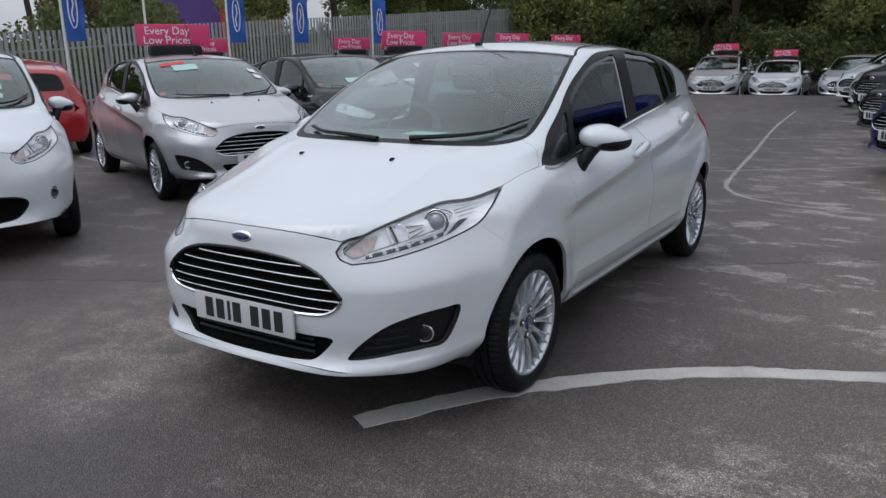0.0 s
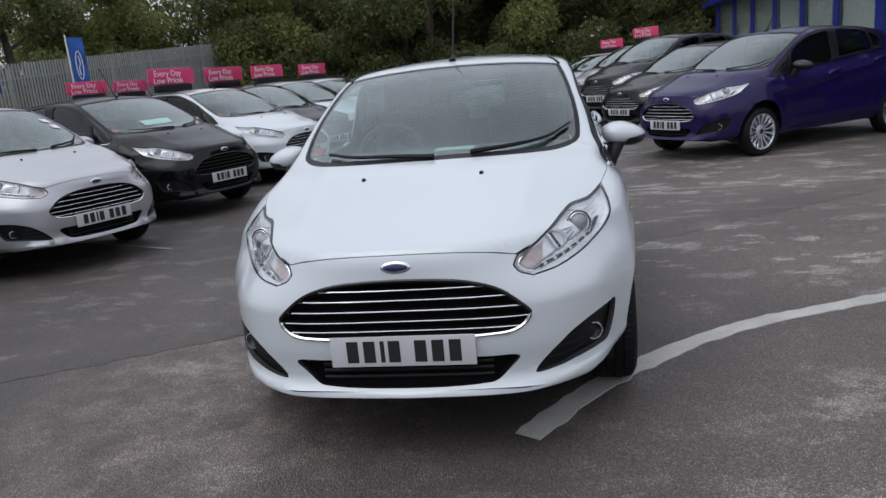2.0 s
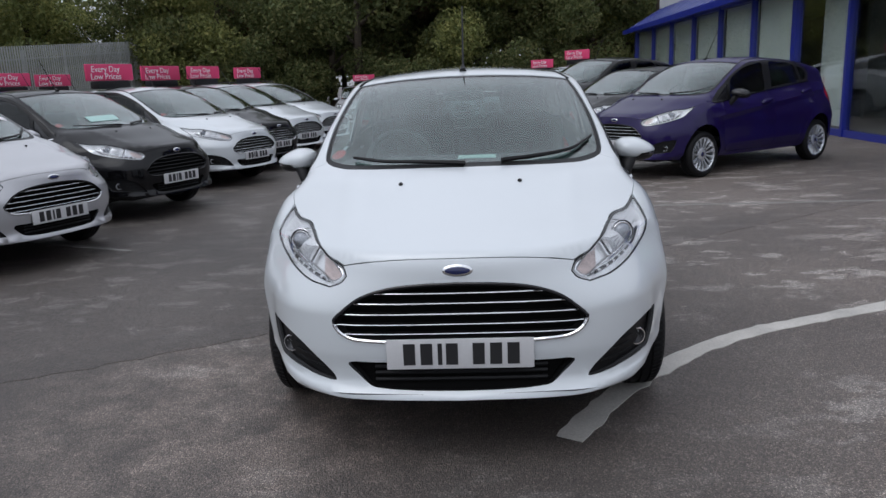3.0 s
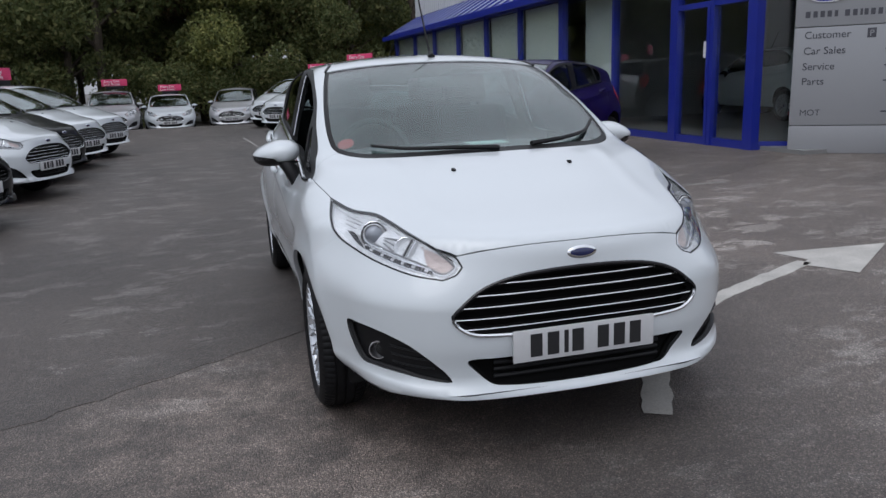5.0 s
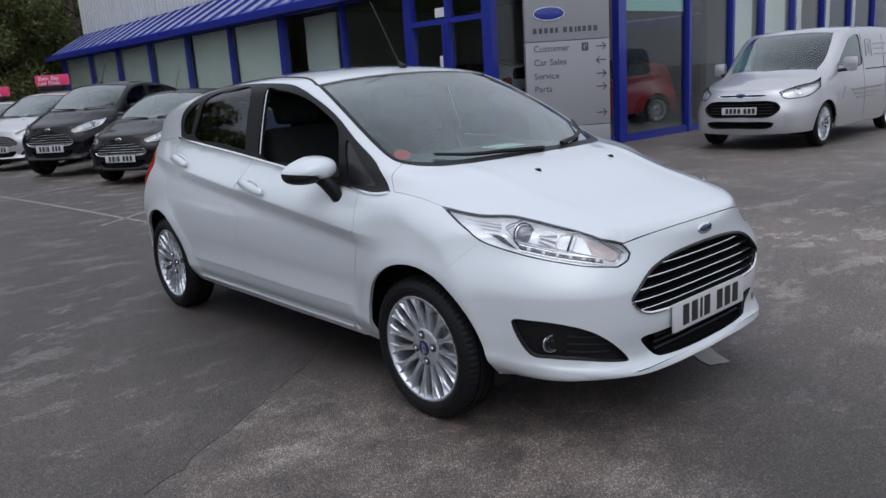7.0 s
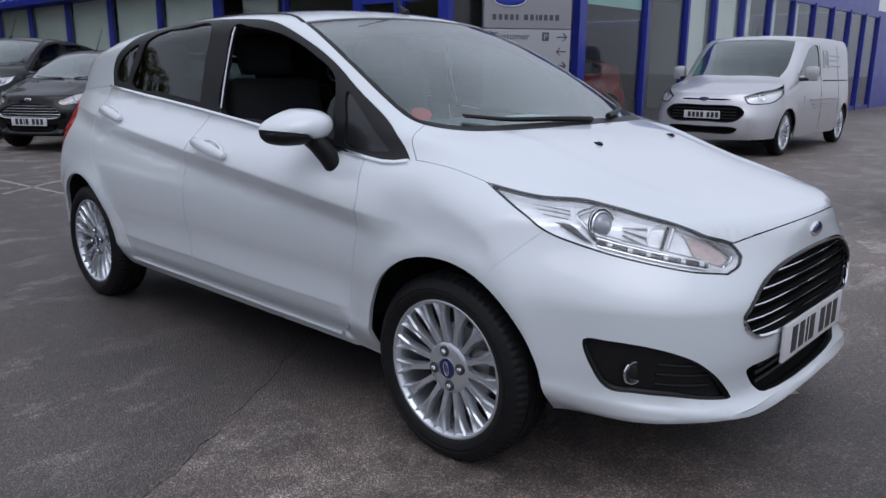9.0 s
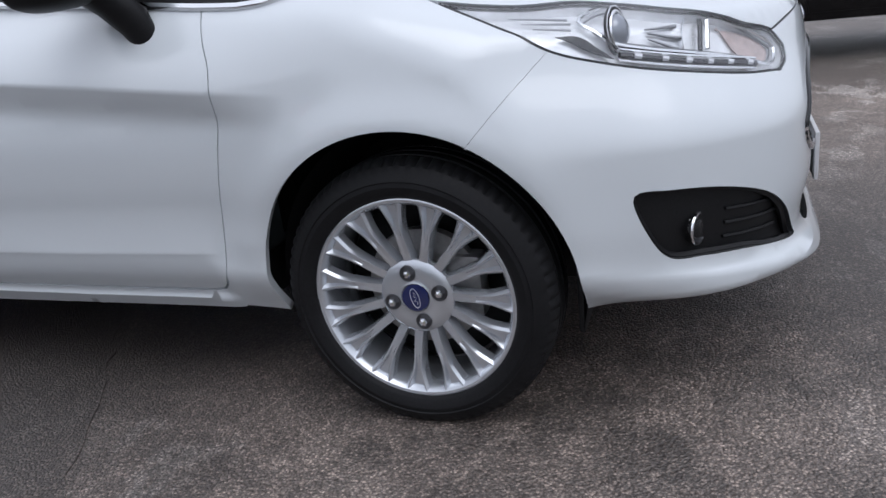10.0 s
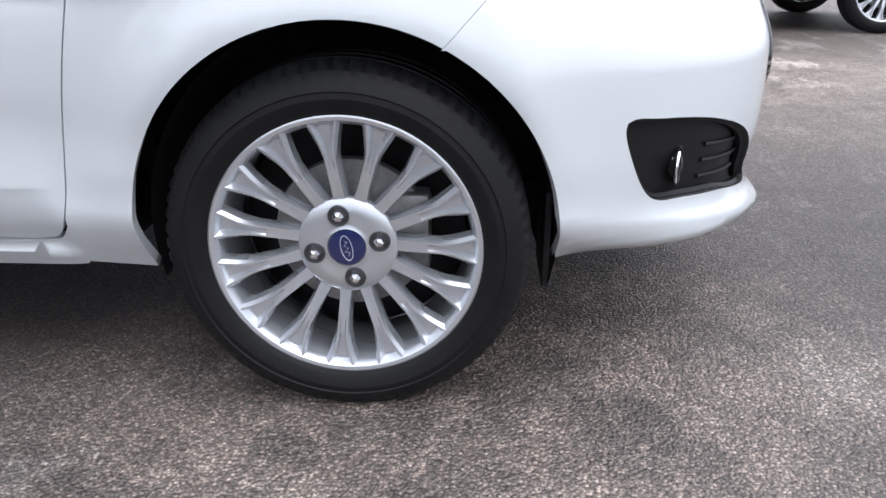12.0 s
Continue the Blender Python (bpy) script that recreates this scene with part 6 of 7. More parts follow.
sticker(dark, -0.25, 0.22, 0.40, 0.10, COMMON["teal"])
park("hatchback_car", "white", "white hatchback parked nose-out with a pink roof sign", -3.85, 7.67, 68)
park("hatchback_car", "black", "dark hatchback parked nose-out with a pink roof sign", -3.95, 9.45, 66)
park("family_hatchback_car", "white", "white family hatchback parked nose-out with a pink roof sign", -3.9, 11.3, 65)
park("family_hatchback_car", "white", "white family hatchback at the far end of the row", -3.75, 13.4, 64)
park("hatchback_car", "red", "red hatchback seen from behind in the back row", -11.6, 4.7, 245)
estate = park("family_hatchback_car", "red", "red estate car with black roof rails behind the row", -4.75, 16.2, 66)
for x in (-0.60, 0.60):
    part("roof_rail", tube(chain([(x, 0.95, 1.385), (x, 1.10, 1.455), (x, 1.7, 1.48), (x, 2.4, 1.455), (x, 2.6, 1.37)], n=4), 0.014, 6), COMMON["black"], estate, "black roof rail")
park("hatchback_car", "grey", "dark grey hatchback in the back row", -7.05, 9.85, 68)
park("hatchback_car", "black", "black hatchback at the end of the back row", -7.4, 12.0, 68)
park("estate_suv_car", "silver", "silver sport utility car facing out by the trees", -4.65, 26.05, 4, -0.40)
park("family_hatchback_car", "white", "white family hatchback facing out by the trees", -2.8, 27.3, 2, -0.40)
park("people_carrier_car", "silver", "silver people carrier facing out by the trees", -0.5, 27.5, -8, -0.40)
park("family_hatchback_car", "white", "white family hatchback at the end of the angled row", 0.75, 21.0, -40)
park("family_hatchback_car", "white", "white family hatchback in the angled row", 0.95, 18.6, -46)
park("people_carrier_car", "silver", "silver people carrier in the angled row", 1.45, 16.0, -50)
park("compact_suv_car", "black", "black compact sport utility car with bright grille", 1.75, 13.1, -52)
park("hatchback_car", "black", "black hatchback in the angled row", 2.05, 10.35, -54)
park("city_hatchback_car", "blue", "deep violet-blue hatchback parked beside the showroom", 2.42, 7.2, -54, swap={"mirror": "gloss_black", "belt_trim": "gloss_black"})
park("estate_suv_car", "black", "black sport utility car with bright multi-spoke wheels", 5.25, -3.35, 0)
park("hatchback_car", "red", "red hatchback parked by the blue sheds", 27.0, 2.6, 60)
park("estate_suv_car", "grey", "dark grey sport utility car seen from behind by the blue sheds", 36.0, 6.4, 90)
park("estate_suv_car", "white", "white sport utility car on show behind the glass", 11.9, 14.0, 180).location.z = 0.06
park("hatchback_car", "red", "red hatchback on show behind the glass", 10.5, 9.3, -120).location.z = 0.06


# ---- the panel van ----
VAN = Form(
    outline=[(-0.80, 0.20), (-0.89, 0.30), (-0.90, 0.58), (-0.87, 0.80), (-0.78, 0.93), (-0.50, 1.03), (-0.15, 1.12), (-0.02, 1.165), (0.35, 1.45), (0.70, 1.69), (0.95, 1.785),
             (1.5, 1.83), (2.8, 1.83), (3.35, 1.80), (3.46, 1.70), (3.52, 1.0), (3.55, 0.45), (3.4, 0.25), (1.2, 0.22)],
    nose=[(-1.4, 0.34), (0.3, 0.32), (0.9, 0.16), (1.5, 0.0), (6, 0)], low=[(-1.4, 0.75), (-0.5, 0.75), (-0.2, 0.5), (0.2, 0.2), (0.8, 0), (6, 0)],
    tail=[(-2, 0), (2.6, 0), (3.2, 0.08), (6, 0.08)], crown=[(-2, 0.03), (0.3, 0.04), (1.0, 0.07), (6, 0.07)],
    lower=[(0.0, 0.80), (0.25, 0.87), (0.40, 0.89), (0.70, 0.90), (0.90, 0.89), (1.05, 0.87), (1.25, 0.83)],
    belt=[(-1, 1.10), (2, 1.14), (6, 1.14)], lean=(0.12, 0.06),
    plan=[(-1.4, -0.14), (-0.8, -0.08), (-0.3, -0.02), (0.2, 0), (3.0, 0), (3.5, -0.03), (6, -0.2)],
    hubs=((0, 0.32, 0.40), (2.90, 0.32, 0.40)), flare=0.014)


def van_kit(f, h=0.06):
    k = Kit()
    C = lambda pts, n=8: f.snap(chain(pts, n=n))
    S = lambda pts, n=8: f.side(*chain(pts, n=n).T)
    top, roll, nose, rear = View(f, "top"), View(f, "roll", 0.9), View(f, "round", 0.3), View(f, "rear", 2.4)
    pt = ("paint", "trim")

    def arch(y, a0, a1, n=20):
        a = np.radians(np.linspace(a0, a1, n))
        return f.side(y + 0.37 * np.cos(a), 0.32 + 0.385 * np.sin(a))
    cowl = C([(0.66, 0.16, 1.16), (0.4, 0.05, 1.165), (0, -0.02, 1.17)])
    a_edge = C([(0.66, 0.16, 1.16), (0.70, 0.35, 1.30), (0.67, 0.62, 1.52), (0.62, 0.86, 1.70)])
    ws_top = C([(0.62, 0.86, 1.70), (0.4, 0.82, 1.735), (0, 0.78, 1.74)])
    bon_front = C([(0, -0.80, 0.91), (0.35, -0.77, 0.91), (0.60, -0.64, 0.92)])
    bon_side = C([(0.60, -0.64, 0.92), (0.77, -0.32, 1.01), (0.80, 0.0, 1.09), (0.66, 0.16, 1.16)])
    lamp_low = C([(0.50, -0.735, 0.86), (0.56, -0.72, 0.765), (0.76, -0.48, 0.775), (0.85, -0.20, 0.90)])
    lamp = np.vstack([lamp_low, C([(0.85, -0.20, 0.90), (0.84, -0.12, 0.99)]), C([(0.84, -0.12, 0.99), (0.74, -0.38, 0.985), (0.60, -0.64, 0.92), (0.50, -0.735, 0.86)])])
    seam = S([(-0.20, 0.90), (-0.22, 0.76), (-0.17, 0.662)])
    edge = C([(0.62, 0.86, 1.70), (0.66, 1.2, 1.765), (0.67, 2.2, 1.79), (0.67, 3.3, 1.76)])
    t = np.linspace(0, 1, 20)
    first = nose.flat(arch(0, 186, 186, 1))[0]
    under = nose.solid(np.stack([first[0] * (1 - t), np.interp(t, (0, 1), (first[1], 0.24))], -1))
    main = half_loop(f.front(*chain([(0, 0.745), (0.40, 0.745), (0.50, 0.72), (0.56, 0.64), (0.50, 0.56), (0.42, 0.52), (0, 0.52)], n=5).T))
    slot = half_loop(f.front(*chain([(0, 0.44), (0.42, 0.44), (0.50, 0.42), (0.44, 0.36), (0, 0.35)], n=5).T))
    thin = half_loop(f.front(*chain([(0, 0.845), (0.30, 0.845), (0.36, 0.83), (0.33, 0.815), (0, 0.812)], n=5).T))
    k.add("bonnet", sheet(top, half_loop(bon_front, bon_side, cowl), h), pt)
    k.add("front_bumper", sheet(nose, half_loop(bon_front, C([(0.60, -0.64, 0.92), (0.50, -0.735, 0.86)]), lamp_low, seam, arch(0, 116, 186), under), h, [main, slot, thin], thick=0.04), pt, "", "bumper")
    for lp in (main, slot, thin):
        k.add("opening", sheet(nose, lp, h, gap=-0.006, off=-0.04, thick=0.004), "void", "bumper")
        k.add("opening_trim", tube(even(lp, 0.05), 0.009, 5, True), "black" if lp is not thin else "chrome", "bumper")
    for z in (0.700, 0.655, 0.610, 0.565):
        xs = np.linspace(-0.46, 0.46, 12)
        k.add("grille_bar", tube(f.front(xs, np.full(12, z)) + (0, 0.022, 0), 0.008, 5), "black", "bumper")
    k.add("emblem", ball(f.front(0.0, 0.83)[0], (0.085, 0.02, 0.036), 20, 8), "badge", "bumper", "", "plain oval emblem")
    py = f.front(0.0, 0.6)[0][1] - 0.004
    k.add("number_plate", block(-0.26, 0.26, py - 0.012, py, 0.555, 0.665, 0.003), "plate", "bumper", "plate", "white number plate with dark bars")
    x = -0.2
    for i in range(7):
        k.add("plate_mark", block(x, x + 0.042, py - 0.015, py - 0.011, 0.572, 0.648), "ink", "plate")
        x += 0.061 + (0.03 if i == 3 else 0)
    for s in (1, -1):
        q = f.front(s * 0.66, 0.46)[0]
        k.add("fog_lamp", ball(q, (0.07, 0.03, 0.045), 14, 8), "lens", "bumper")
    k.both("headlight", sheet(nose, lamp, h * 0.8, off=0.002, thick=0.004), "lens", "", "lamp_", "clear angular headlight")
    k.both("lamp_surround", sheet(nose, lamp, h * 0.5, [shrunk(nose, lamp, 0.014)], gap=0.0, off=0.001, thick=0.006), "gloss_black", "lamp_")
    q = f.snap(np.array([[0.70, -0.55, 0.87]]))[0]
    k.both("main_reflector", bowl_at(q - f.normal(q[None])[0] * 0.03, f.normal(q[None])[0], 0.055, 0.03), "chrome", "lamp_")
    k.both("lamp_housing", sheet(nose, lamp, h * 0.8, gap=0.0, off=-0.04, thick=0.004), "reflector", "lamp_")
    win = [(0.46, 1.19), (0.62, 1.34), (0.86, 1.54), (1.00, 1.61), (1.36, 1.64), (1.40, 1.40), (1.40, 1.19), (0.9, 1.18)]
    hole = S(win + win[:1], 5)
    side = np.vstack([seam[::-1], C([(0.85, -0.20, 0.90), (0.84, -0.12, 0.99)]), C([(0.84, -0.12, 0.99), (0.80, 0.0, 1.09), (0.66, 0.16, 1.16)]), a_edge, edge, C([(0.67, 3.3, 1.76), (0.78, 3.42, 1.3), (0.84, 3.45, 0.8), (0.85, 3.44, 0.38)]),
                      S([(3.42, 0.36), (3.27, 0.32)]), arch(2.90, 0, 180), S([(2.53, 0.32), (2.5, 0.27), (1.5, 0.26), (0.4, 0.27), (0.37, 0.30)]), arch(0, 0, 116)])
    k.both("body_side", sheet(roll, side, h, [hole]), pt, "", "side_", "silver van side with dark lettering bars")
    k.both("side_window", sheet(roll, hole, h, gap=-0.004, off=-0.008, thick=0.004), "glass")
    k.add("windscreen", sheet(top, half_loop(ws_top[::-1], a_edge[::-1], cowl), h, off=-0.004, thick=0.004), "glass")
    k.add("roof", sheet(top, half_loop(ws_top[::-1], edge, C([(0.67, 3.3, 1.76), (0.3, 3.36, 1.80), (0, 3.37, 1.80)])), h), pt)
    k.add("rear_door", sheet(rear, half_loop(C([(0, 3.37, 1.80), (0.3, 3.36, 1.80), (0.67, 3.3, 1.76)]), C([(0.67, 3.3, 1.76), (0.78, 3.42, 1.3), (0.84, 3.45, 0.8), (0.85, 3.44, 0.38)]), C([(0.85, 3.44, 0.38), (0.5, 3.54, 0.38), (0, 3.55, 0.38)])), h), pt)
    k.both("mirror", block(0.91, 1.10, 0.47, 0.58, 1.10, 1.32, 0.045), "paint", "", "mirror_", "tall door mirror")
    k.both("mirror_stalk", tube([(0.86, 0.45, 1.12), (0.97, 0.5, 1.13)], 0.03, 6), "black", "mirror_")
    for y in (1.44, 2.45):
        q = f.side(np.full(8, y), np.linspace(0.36, 1.66, 8))
        k.both("door_seam", tube(q, 0.004, 4), "black", "side_")
    for y0, y1, z in ((1.95, 2.6, 1.50), (1.95, 2.5, 1.42), (1.95, 2.6, 1.33), (0.9, 2.2, 0.80), (1.0, 2.1, 0.73), (1.1, 1.9, 0.67)):
        q = f.side(np.linspace(y0, y1, 8), np.full(8, z)) + (0.002, 0, 0)
        k.both("side_mark", tube(q, 0.018, 4, flat=0.3), "alloy" if z > 1.2 else "brake", "side_")
    for y0, y1, z0, z1 in ((1.60, 1.60, 1.30, 1.56), (1.72, 1.72, 1.34, 1.52), (1.84, 1.84, 1.30, 1.56), (1.60, 1.84, 1.57, 1.57), (0.55, 0.65, 0.70, 0.86)):
        q = f.side(np.linspace(y0, y1, 6), np.linspace(z0, z1, 6)) + (0.002, 0, 0)
        k.both("side_mark", tube(q, 0.020, 4, flat=0.3), "alloy" if z1 > 1.2 else "brake", "side_")
    q = f.side(np.linspace(1.55, 3.3, 8), np.full(8, 1.10))
    k.both("slide_rail", tube(q, 0.012, 4), "black", "side_")
    k.add("cabin", block(-0.62, 0.62, 0.3, 1.5, 0.5, 1.05, 0.04), "trim")
    for sx in (-0.36, 0.36):
        k.add("seat", block(sx - 0.24, sx + 0.24, 1.15, 1.32, 0.7, 1.5, 0.05), "seat")
    k.add("load_wall", block(-0.78, 0.78, 1.5, 1.55, 0.35, 1.72, 0.02), "trim")
    k.add("underbody", block(-0.6, 0.6, -0.6, 3.3, 0.24, 0.36, 0.02), "black")
    w = f.top(0.0, 0.95)[0]
    k.add("aerial", tube([w, w + (0, 0.10, 0.22)], (0.008, 0.003), 5), "black")
    add_wheels(k, False, 0.845, (0.0, 2.90))
    return k


van_kit(VAN).build(thing("panel_van", "silver panel van parked before the showroom glass", "van", "parked cars", at=pose(8.95, 3.30, 0, 0, 0, -88)), car_mats("silver"), warp=lambda v: np.array(v, float) * (1, 1, 0.955), wheel=1.12)


# ---- signs on the car roofs ----
def roof_sign(x, y, z, turn, w=0.86, h=0.24):
    s = thing("roof_sign", "pink price sign with white lettering on a car roof", "sign", "pink roof signs", at=pose(x, y, z, 0, 0, turn))
    part("board", block(-w / 2, w / 2, -0.015, 0.015, 0.12, 0.12 + h, 0.012), BUILD["pink"], s)
    part("base", block(-0.30, 0.30, -0.09, 0.09, 0.0, 0.118, 0.03), COMMON["black"], s, "black magnetic base")
    for text, zz in (("Every Day", 0.245), ("Low Prices", 0.140)):
        words(text, 0.125, BUILD["pale"], s, Matrix.Translation((-0.34 if text[0] == "E" else -0.36, -0.018, zz)) @ pose(0, 0, 0, 90))


for x, y, z, t in ((-5.55, 3.45, 1.41, 68), (-5.41, 7.95, 1.41, 68), (-5.47, 9.92, 1.41, 66), (-5.42, 11.85, 1.43, 65), (-9.4, 7.2, 1.38, 66), (-5.25, 14.2, 1.43, 64), (-8.50, 10.39, 1.41, 68), (-8.90, 12.55, 1.41, 68),
                   (-4.6, 27.4, 1.28, 4), (-2.8, 29.0, 1.03, 2), (2.6, 17.2, 1.60, -50), (1.9, 19.9, 1.44, -46)):
    roof_sign(x, y, z, t)

# ---- fence, flags, bank, trees ----
FX = -16.0
top_at = lambda y: 2.05 + 0.062 * (y - 7)
ys = np.linspace(-30, 70, 26)
xs = [-15.2, -16.0, -20, -30, -70]
V = np.array([(x, y, (0.004 if i == 0 else max(top_at(min(y, 34)) - 2.15, 0.02) + (abs(x) - 16) * 0.03 * (i > 1))) for y in ys for i, x in enumerate(xs)])
F = [(j * 5 + i, j * 5 + i + 1, j * 5 + i + 6, j * 5 + i + 5)[::-1] for j in range(25) for i in range(4)]
tagged(part("bank", (V, F), BUILD["bank"], None), "rough grassy bank behind the yard", "bank", kind="structure")
fence = thing("palisade_fence", "grey galvanised palisade fence along the bank", "fence")
pale = block(-0.012, 0.012, -0.035, 0.035, 0, 2.1)
me = None
for i in range(265):
    y = -4 + i * 0.148
    ob = part("pale", pale, BUILD["steel"], fence) if me is None else new("pale", me)
    me = ob.data
    ob.parent = fence
    ob.location = (FX, y, top_at(y) - 2.1)
for y0, y1 in ((-4, 12), (12, 24), (24, 35.2)):
    for d in (0.45, 1.75):
        part("rail", tube([(FX - 0.03, y0, top_at(y0) - d), (FX - 0.03, y1, top_at(y1) - d)], 0.03, 4), BUILD["steel"], fence)
for i in range(14):
    y = -4 + i * 2.75
    part("fence_post", block(FX - 0.12, FX - 0.05, y - 0.05, y + 0.05, 0, top_at(y) - 0.15), BUILD["steel"], fence)


def flag(x, y, turn):
    f = thing("banner_flag", "tall blue banner flag with a pale oval on a white pole", "flag", "banner flags", at=pose(x, y, 0.0, 0, 0, turn))
    part("pole", tube([(0, 0, 0), (0, 0, 3.62)], (0.04, 0.028), 8), BUILD["pale"], f)
    n = 24
    V, F = [], []
    for i in range(n + 1):
        z = 1.86 + 1.66 * i / n
        for j in range(6):
            u = j / 5
            V.append((0.05 + 0.46 * u, 0.05 * math.sin(3.1 * u + 0.5 * i) * u, z))
    for i in range(n):
        for j in range(5):
            F.append((i * 6 + j, i * 6 + j + 1, i * 6 + j + 7, i * 6 + j + 6))
    V = np.array(V)
    m = len(V)
    F = F + [tuple(q + m for q in f[::-1]) for f in F]
    part("cloth", (np.vstack([V, V + (0, 0.004, 0)]), F), BUILD["banner"], f, "blue cloth banner")
    for s in (-1, 1):
        q = [(0.28 + 0.10 * math.cos(t), s * 0.065, 2.62 + 0.46 * math.sin(t)) for t in np.linspace(0, 2 * math.pi, 25)[:-1]]
        part("oval", tube(q, 0.016, 5, True), BUILD["pale"], f, "pale oval emblem")
        part("stroke", tube([(0.28, s * 0.065, 2.30), (0.25, s * 0.065, 2.5), (0.31, s * 0.065, 2.70), (0.28, s * 0.065, 2.92)], 0.018, 5), BUILD["pale"], f)


for y in (8.3, 13.4, 16.1, 20.3):
    flag(-15.6, y, 40)
bare = thing("flag_pole", "bare white flag pole by the fence", "pole", at=pose(-15.6, 10.6, 0))
part("pole", tube([(0, 0, 0), (0, 0, 3.62)], (0.04, 0.028), 8), BUILD["pale"], bare)
part("cap", ball((0, 0, 3.63), (0.04, 0.04, 0.03), 10, 6), BUILD["pale"], bare)

def leaf_cloud(rng, centres, count, size):
    """Many small bent leaves scattered in lumps."""
    V, F = [], []
    c = np.array([q[:3] for q in centres])
    r = np.array([q[3] for q in centres])
    pick = rng.choice(len(c), count, p=r ** 2 / (r ** 2).sum())
    d = rng.normal(size=(count, 3))
    d /= np.linalg.norm(d, axis=1, keepdims=True)
    p = c[pick] + d * (r[pick] * rng.uniform(0.55, 1.05, count))[:, None] * (1, 1, 0.8)
    a = rng.normal(size=(count, 3))
    a /= np.linalg.norm(a, axis=1, keepdims=True)
    b = np.cross(a, rng.normal(size=(count, 3)))
    b /= np.linalg.norm(b, axis=1, keepdims=True)
    s = size * rng.uniform(0.6, 1.3, count)[:, None]
    q = np.stack([p - a * s, p + b * s * 0.5, p + a * s, p - b * s * 0.5], 1).reshape(-1, 3)
    return q, [(4 * i, 4 * i + 1, 4 * i + 2, 4 * i + 3) for i in range(count)]


def make_tree(seed, leaf, height=9.0, spread=3.2, count=16000):
    rng = np.random.default_rng(seed)
    t = thing("tree", "dense dark green tree with an uneven leafy crown", "tree", "trees behind the yard")
    stem = chain([(0, 0, 0), (0.1, 0.05, height * 0.25), (-0.1, 0.1, height * 0.5), (0.05, 0, height * 0.85)], n=5)
    pieces = [tube(stem, np.linspace(0.22, 0.05, len(stem)), 8)]
    lumps = []
    for i in range(11):
        a, z = rng.uniform(0, 6.28), height * rng.uniform(0.22, 0.9)
        reach = spread * rng.uniform(0.5, 1.0) * (1.15 - 0.6 * z / height)
        tip = np.array((reach * math.cos(a), reach * math.sin(a), z + reach * 0.35))
        root = np.array((0, 0, z * 0.85))
        pieces.append(tube([root, (root + tip) / 2 + (0, 0, 0.15), tip], (0.08, 0.05, 0.02), 5))
        lumps.append((*tip, rng.uniform(0.9, 1.5)))
        lumps.append((*(root * 0.4 + tip * 0.6), rng.uniform(0.7, 1.2)))
    lumps.append((0, 0, height * 0.92, 1.1))
    part("trunk", merge(*pieces), BUILD["bark"], t, "grey-brown trunk and limbs")
    part("crown", leaf_cloud(rng, lumps, count, 0.105), leaf, t, "leafy crown")
    return t


SEEDS = [make_tree(3, LEAF[0]), make_tree(5, LEAF[1], 8.0, 3.0), make_tree(8, LEAF[0], 10.0, 3.6), make_tree(13, LEAF[2], 8.5, 3.0)]
rng = random.Random(4)
spots = []
for i in range(15):
    spots.append((-16 + i * 1.75 + rng.uniform(-0.5, 0.5), 35 + rng.uniform(-1.5, 2.0)))
for i in range(9):
    spots.append((-20 - rng.uniform(0, 5), 12 + i * 2.9 + rng.uniform(-0.8, 0.8)))
for i in range(8):
    spots.append((-15 + i * 3.6 + rng.uniform(-0.5, 0.5), 41 + rng.uniform(-1.5, 2.0)))
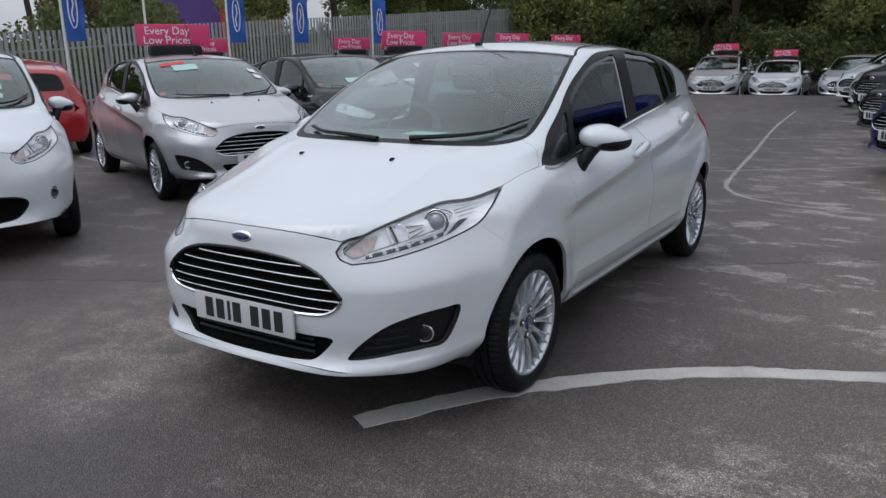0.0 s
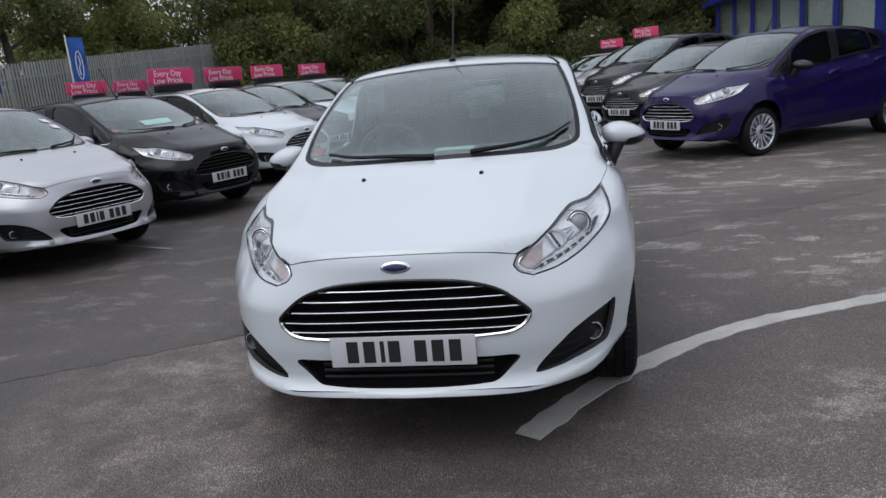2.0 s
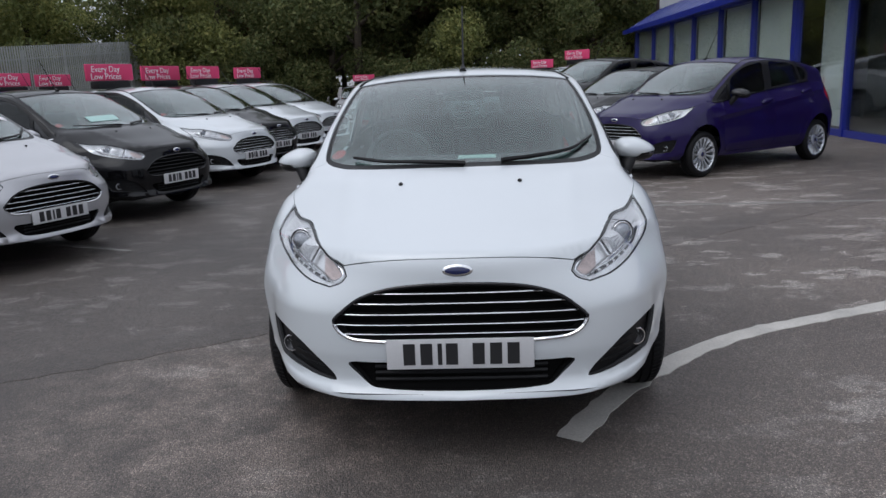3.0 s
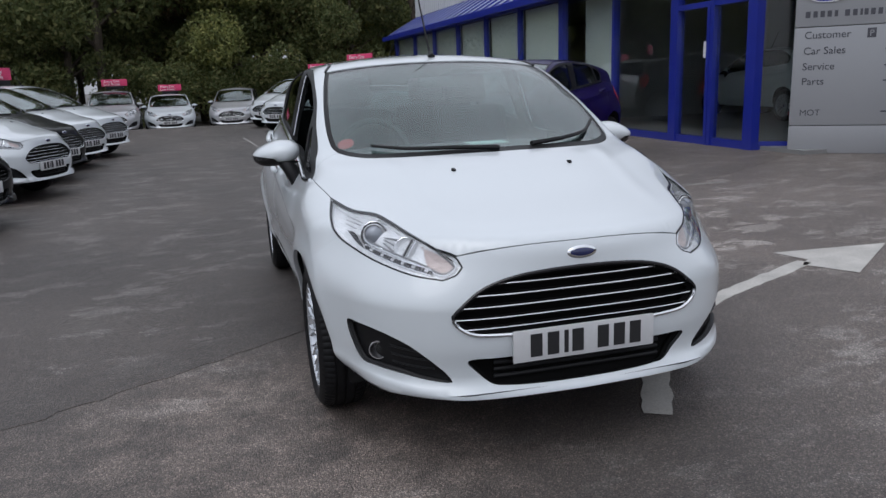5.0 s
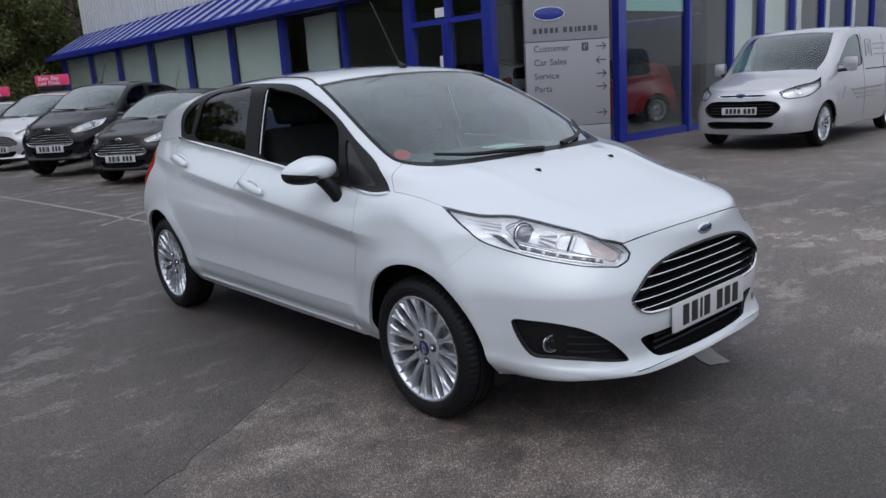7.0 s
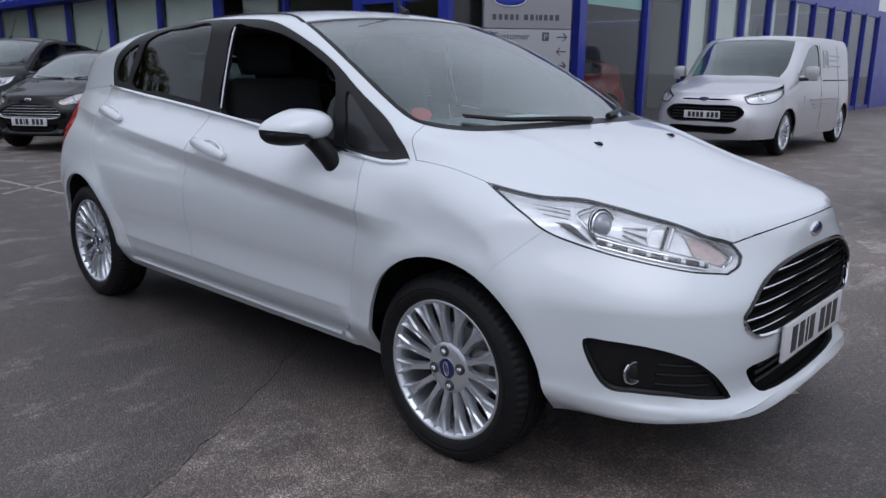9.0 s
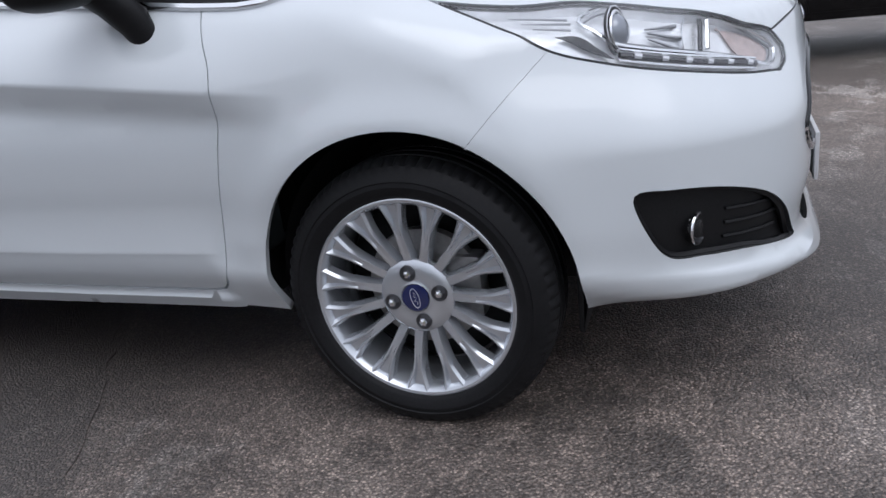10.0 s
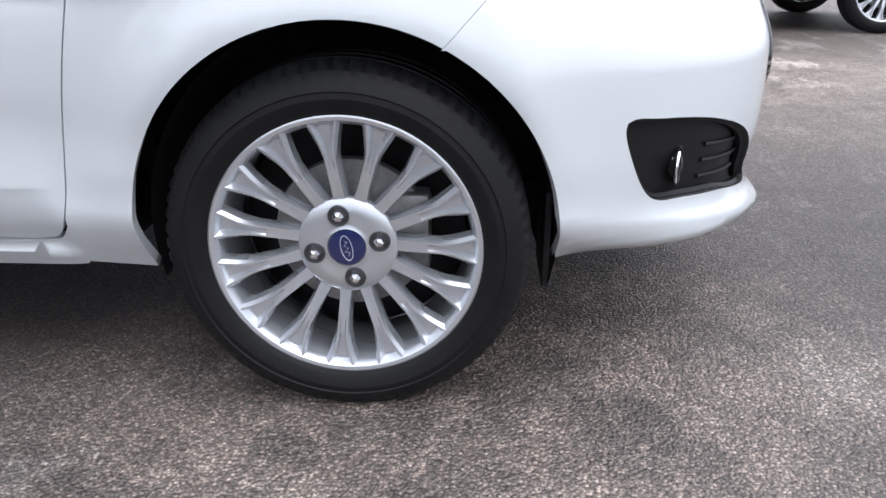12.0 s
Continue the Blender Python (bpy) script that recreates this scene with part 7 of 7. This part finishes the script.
# a gap towards the bright building
spots = [(x, y) for x, y in spots if x > -19 or not 16 < y < 22]
for i, (x, y) in enumerate(spots):
    m = pose(x, y, -0.4 if y > 33 and x < 5 else 0 if y > 33 else 1.0, 0, 0, rng.uniform(0, 360)) @ Matrix.Scale(rng.uniform(0.85, 1.2) * (0.80 if x < -17 else 1.0), 4)
    if i < 4:
        SEEDS[i].matrix_basis = m
    else:
        copy_thing(SEEDS[1 if x < -11 and i % 3 else i % 4 if rng.random() < 0.8 else 0], m)
rg = np.random.default_rng(21)
lumps = [(rg.uniform(-18, 6.0), rg.uniform(32.0, 34.0), rg.uniform(0.0, 2.3), rg.uniform(0.7, 1.3)) for _ in range(70)]
lumps += [(rg.uniform(-20, -17.2), rg.uniform(2, 34), rg.uniform(0.8, 2.8), rg.uniform(0.6, 1.2)) for _ in range(60)]
tagged(part("undergrowth", leaf_cloud(rg, lumps, 75000, 0.09), LEAF[0], None), "dense dark undergrowth below the trees", "bushes", kind="stuff")
# the wood goes on behind
lumps = [(rg.uniform(-75, 30), rg.uniform(46, 58), rg.uniform(0, 9), rg.uniform(2.0, 3.5)) for _ in range(170)]
lumps += [(rg.uniform(-40, -28), rg.uniform(-30, 40), rg.uniform(0, 4.5), rg.uniform(1.5, 2.5)) for _ in range(70)]
lumps = [(x, y, min(z, 1.2) if x < -26 and 17 < y < 40 else z, r) for x, y, z, r in lumps if not (-66 < x < -42 and y > 44 and z > 2)]
tagged(part("far_wood", leaf_cloud(rg, lumps, 90000, 0.30), LEAF[0], None), "far dark wood behind the yard", "wood", kind="stuff")

# bright building far beyond the fence
far = thing("leisure_building", "distant building with red, violet and yellow cladding", "building", at=pose(-58, 55, 0, 0, 0, 42))
part("wall", block(-3, 3, 0, 8, 0, 9.5), BUILD["red"], far, "red clad wall")
part("wing_wall", block(-16, -3, 1, 8, 0, 8.6), BUILD["violet"], far, "violet clad wall")
part("roof", block(-3.2, 3.2, -0.2, 8.2, 9.5, 9.8), BUILD["yellow"], far)
part("window", block(-1.4, 0.4, -0.06, 0.0, 6.6, 8.2), BUILD["yellow"], far, "yellow window panel")
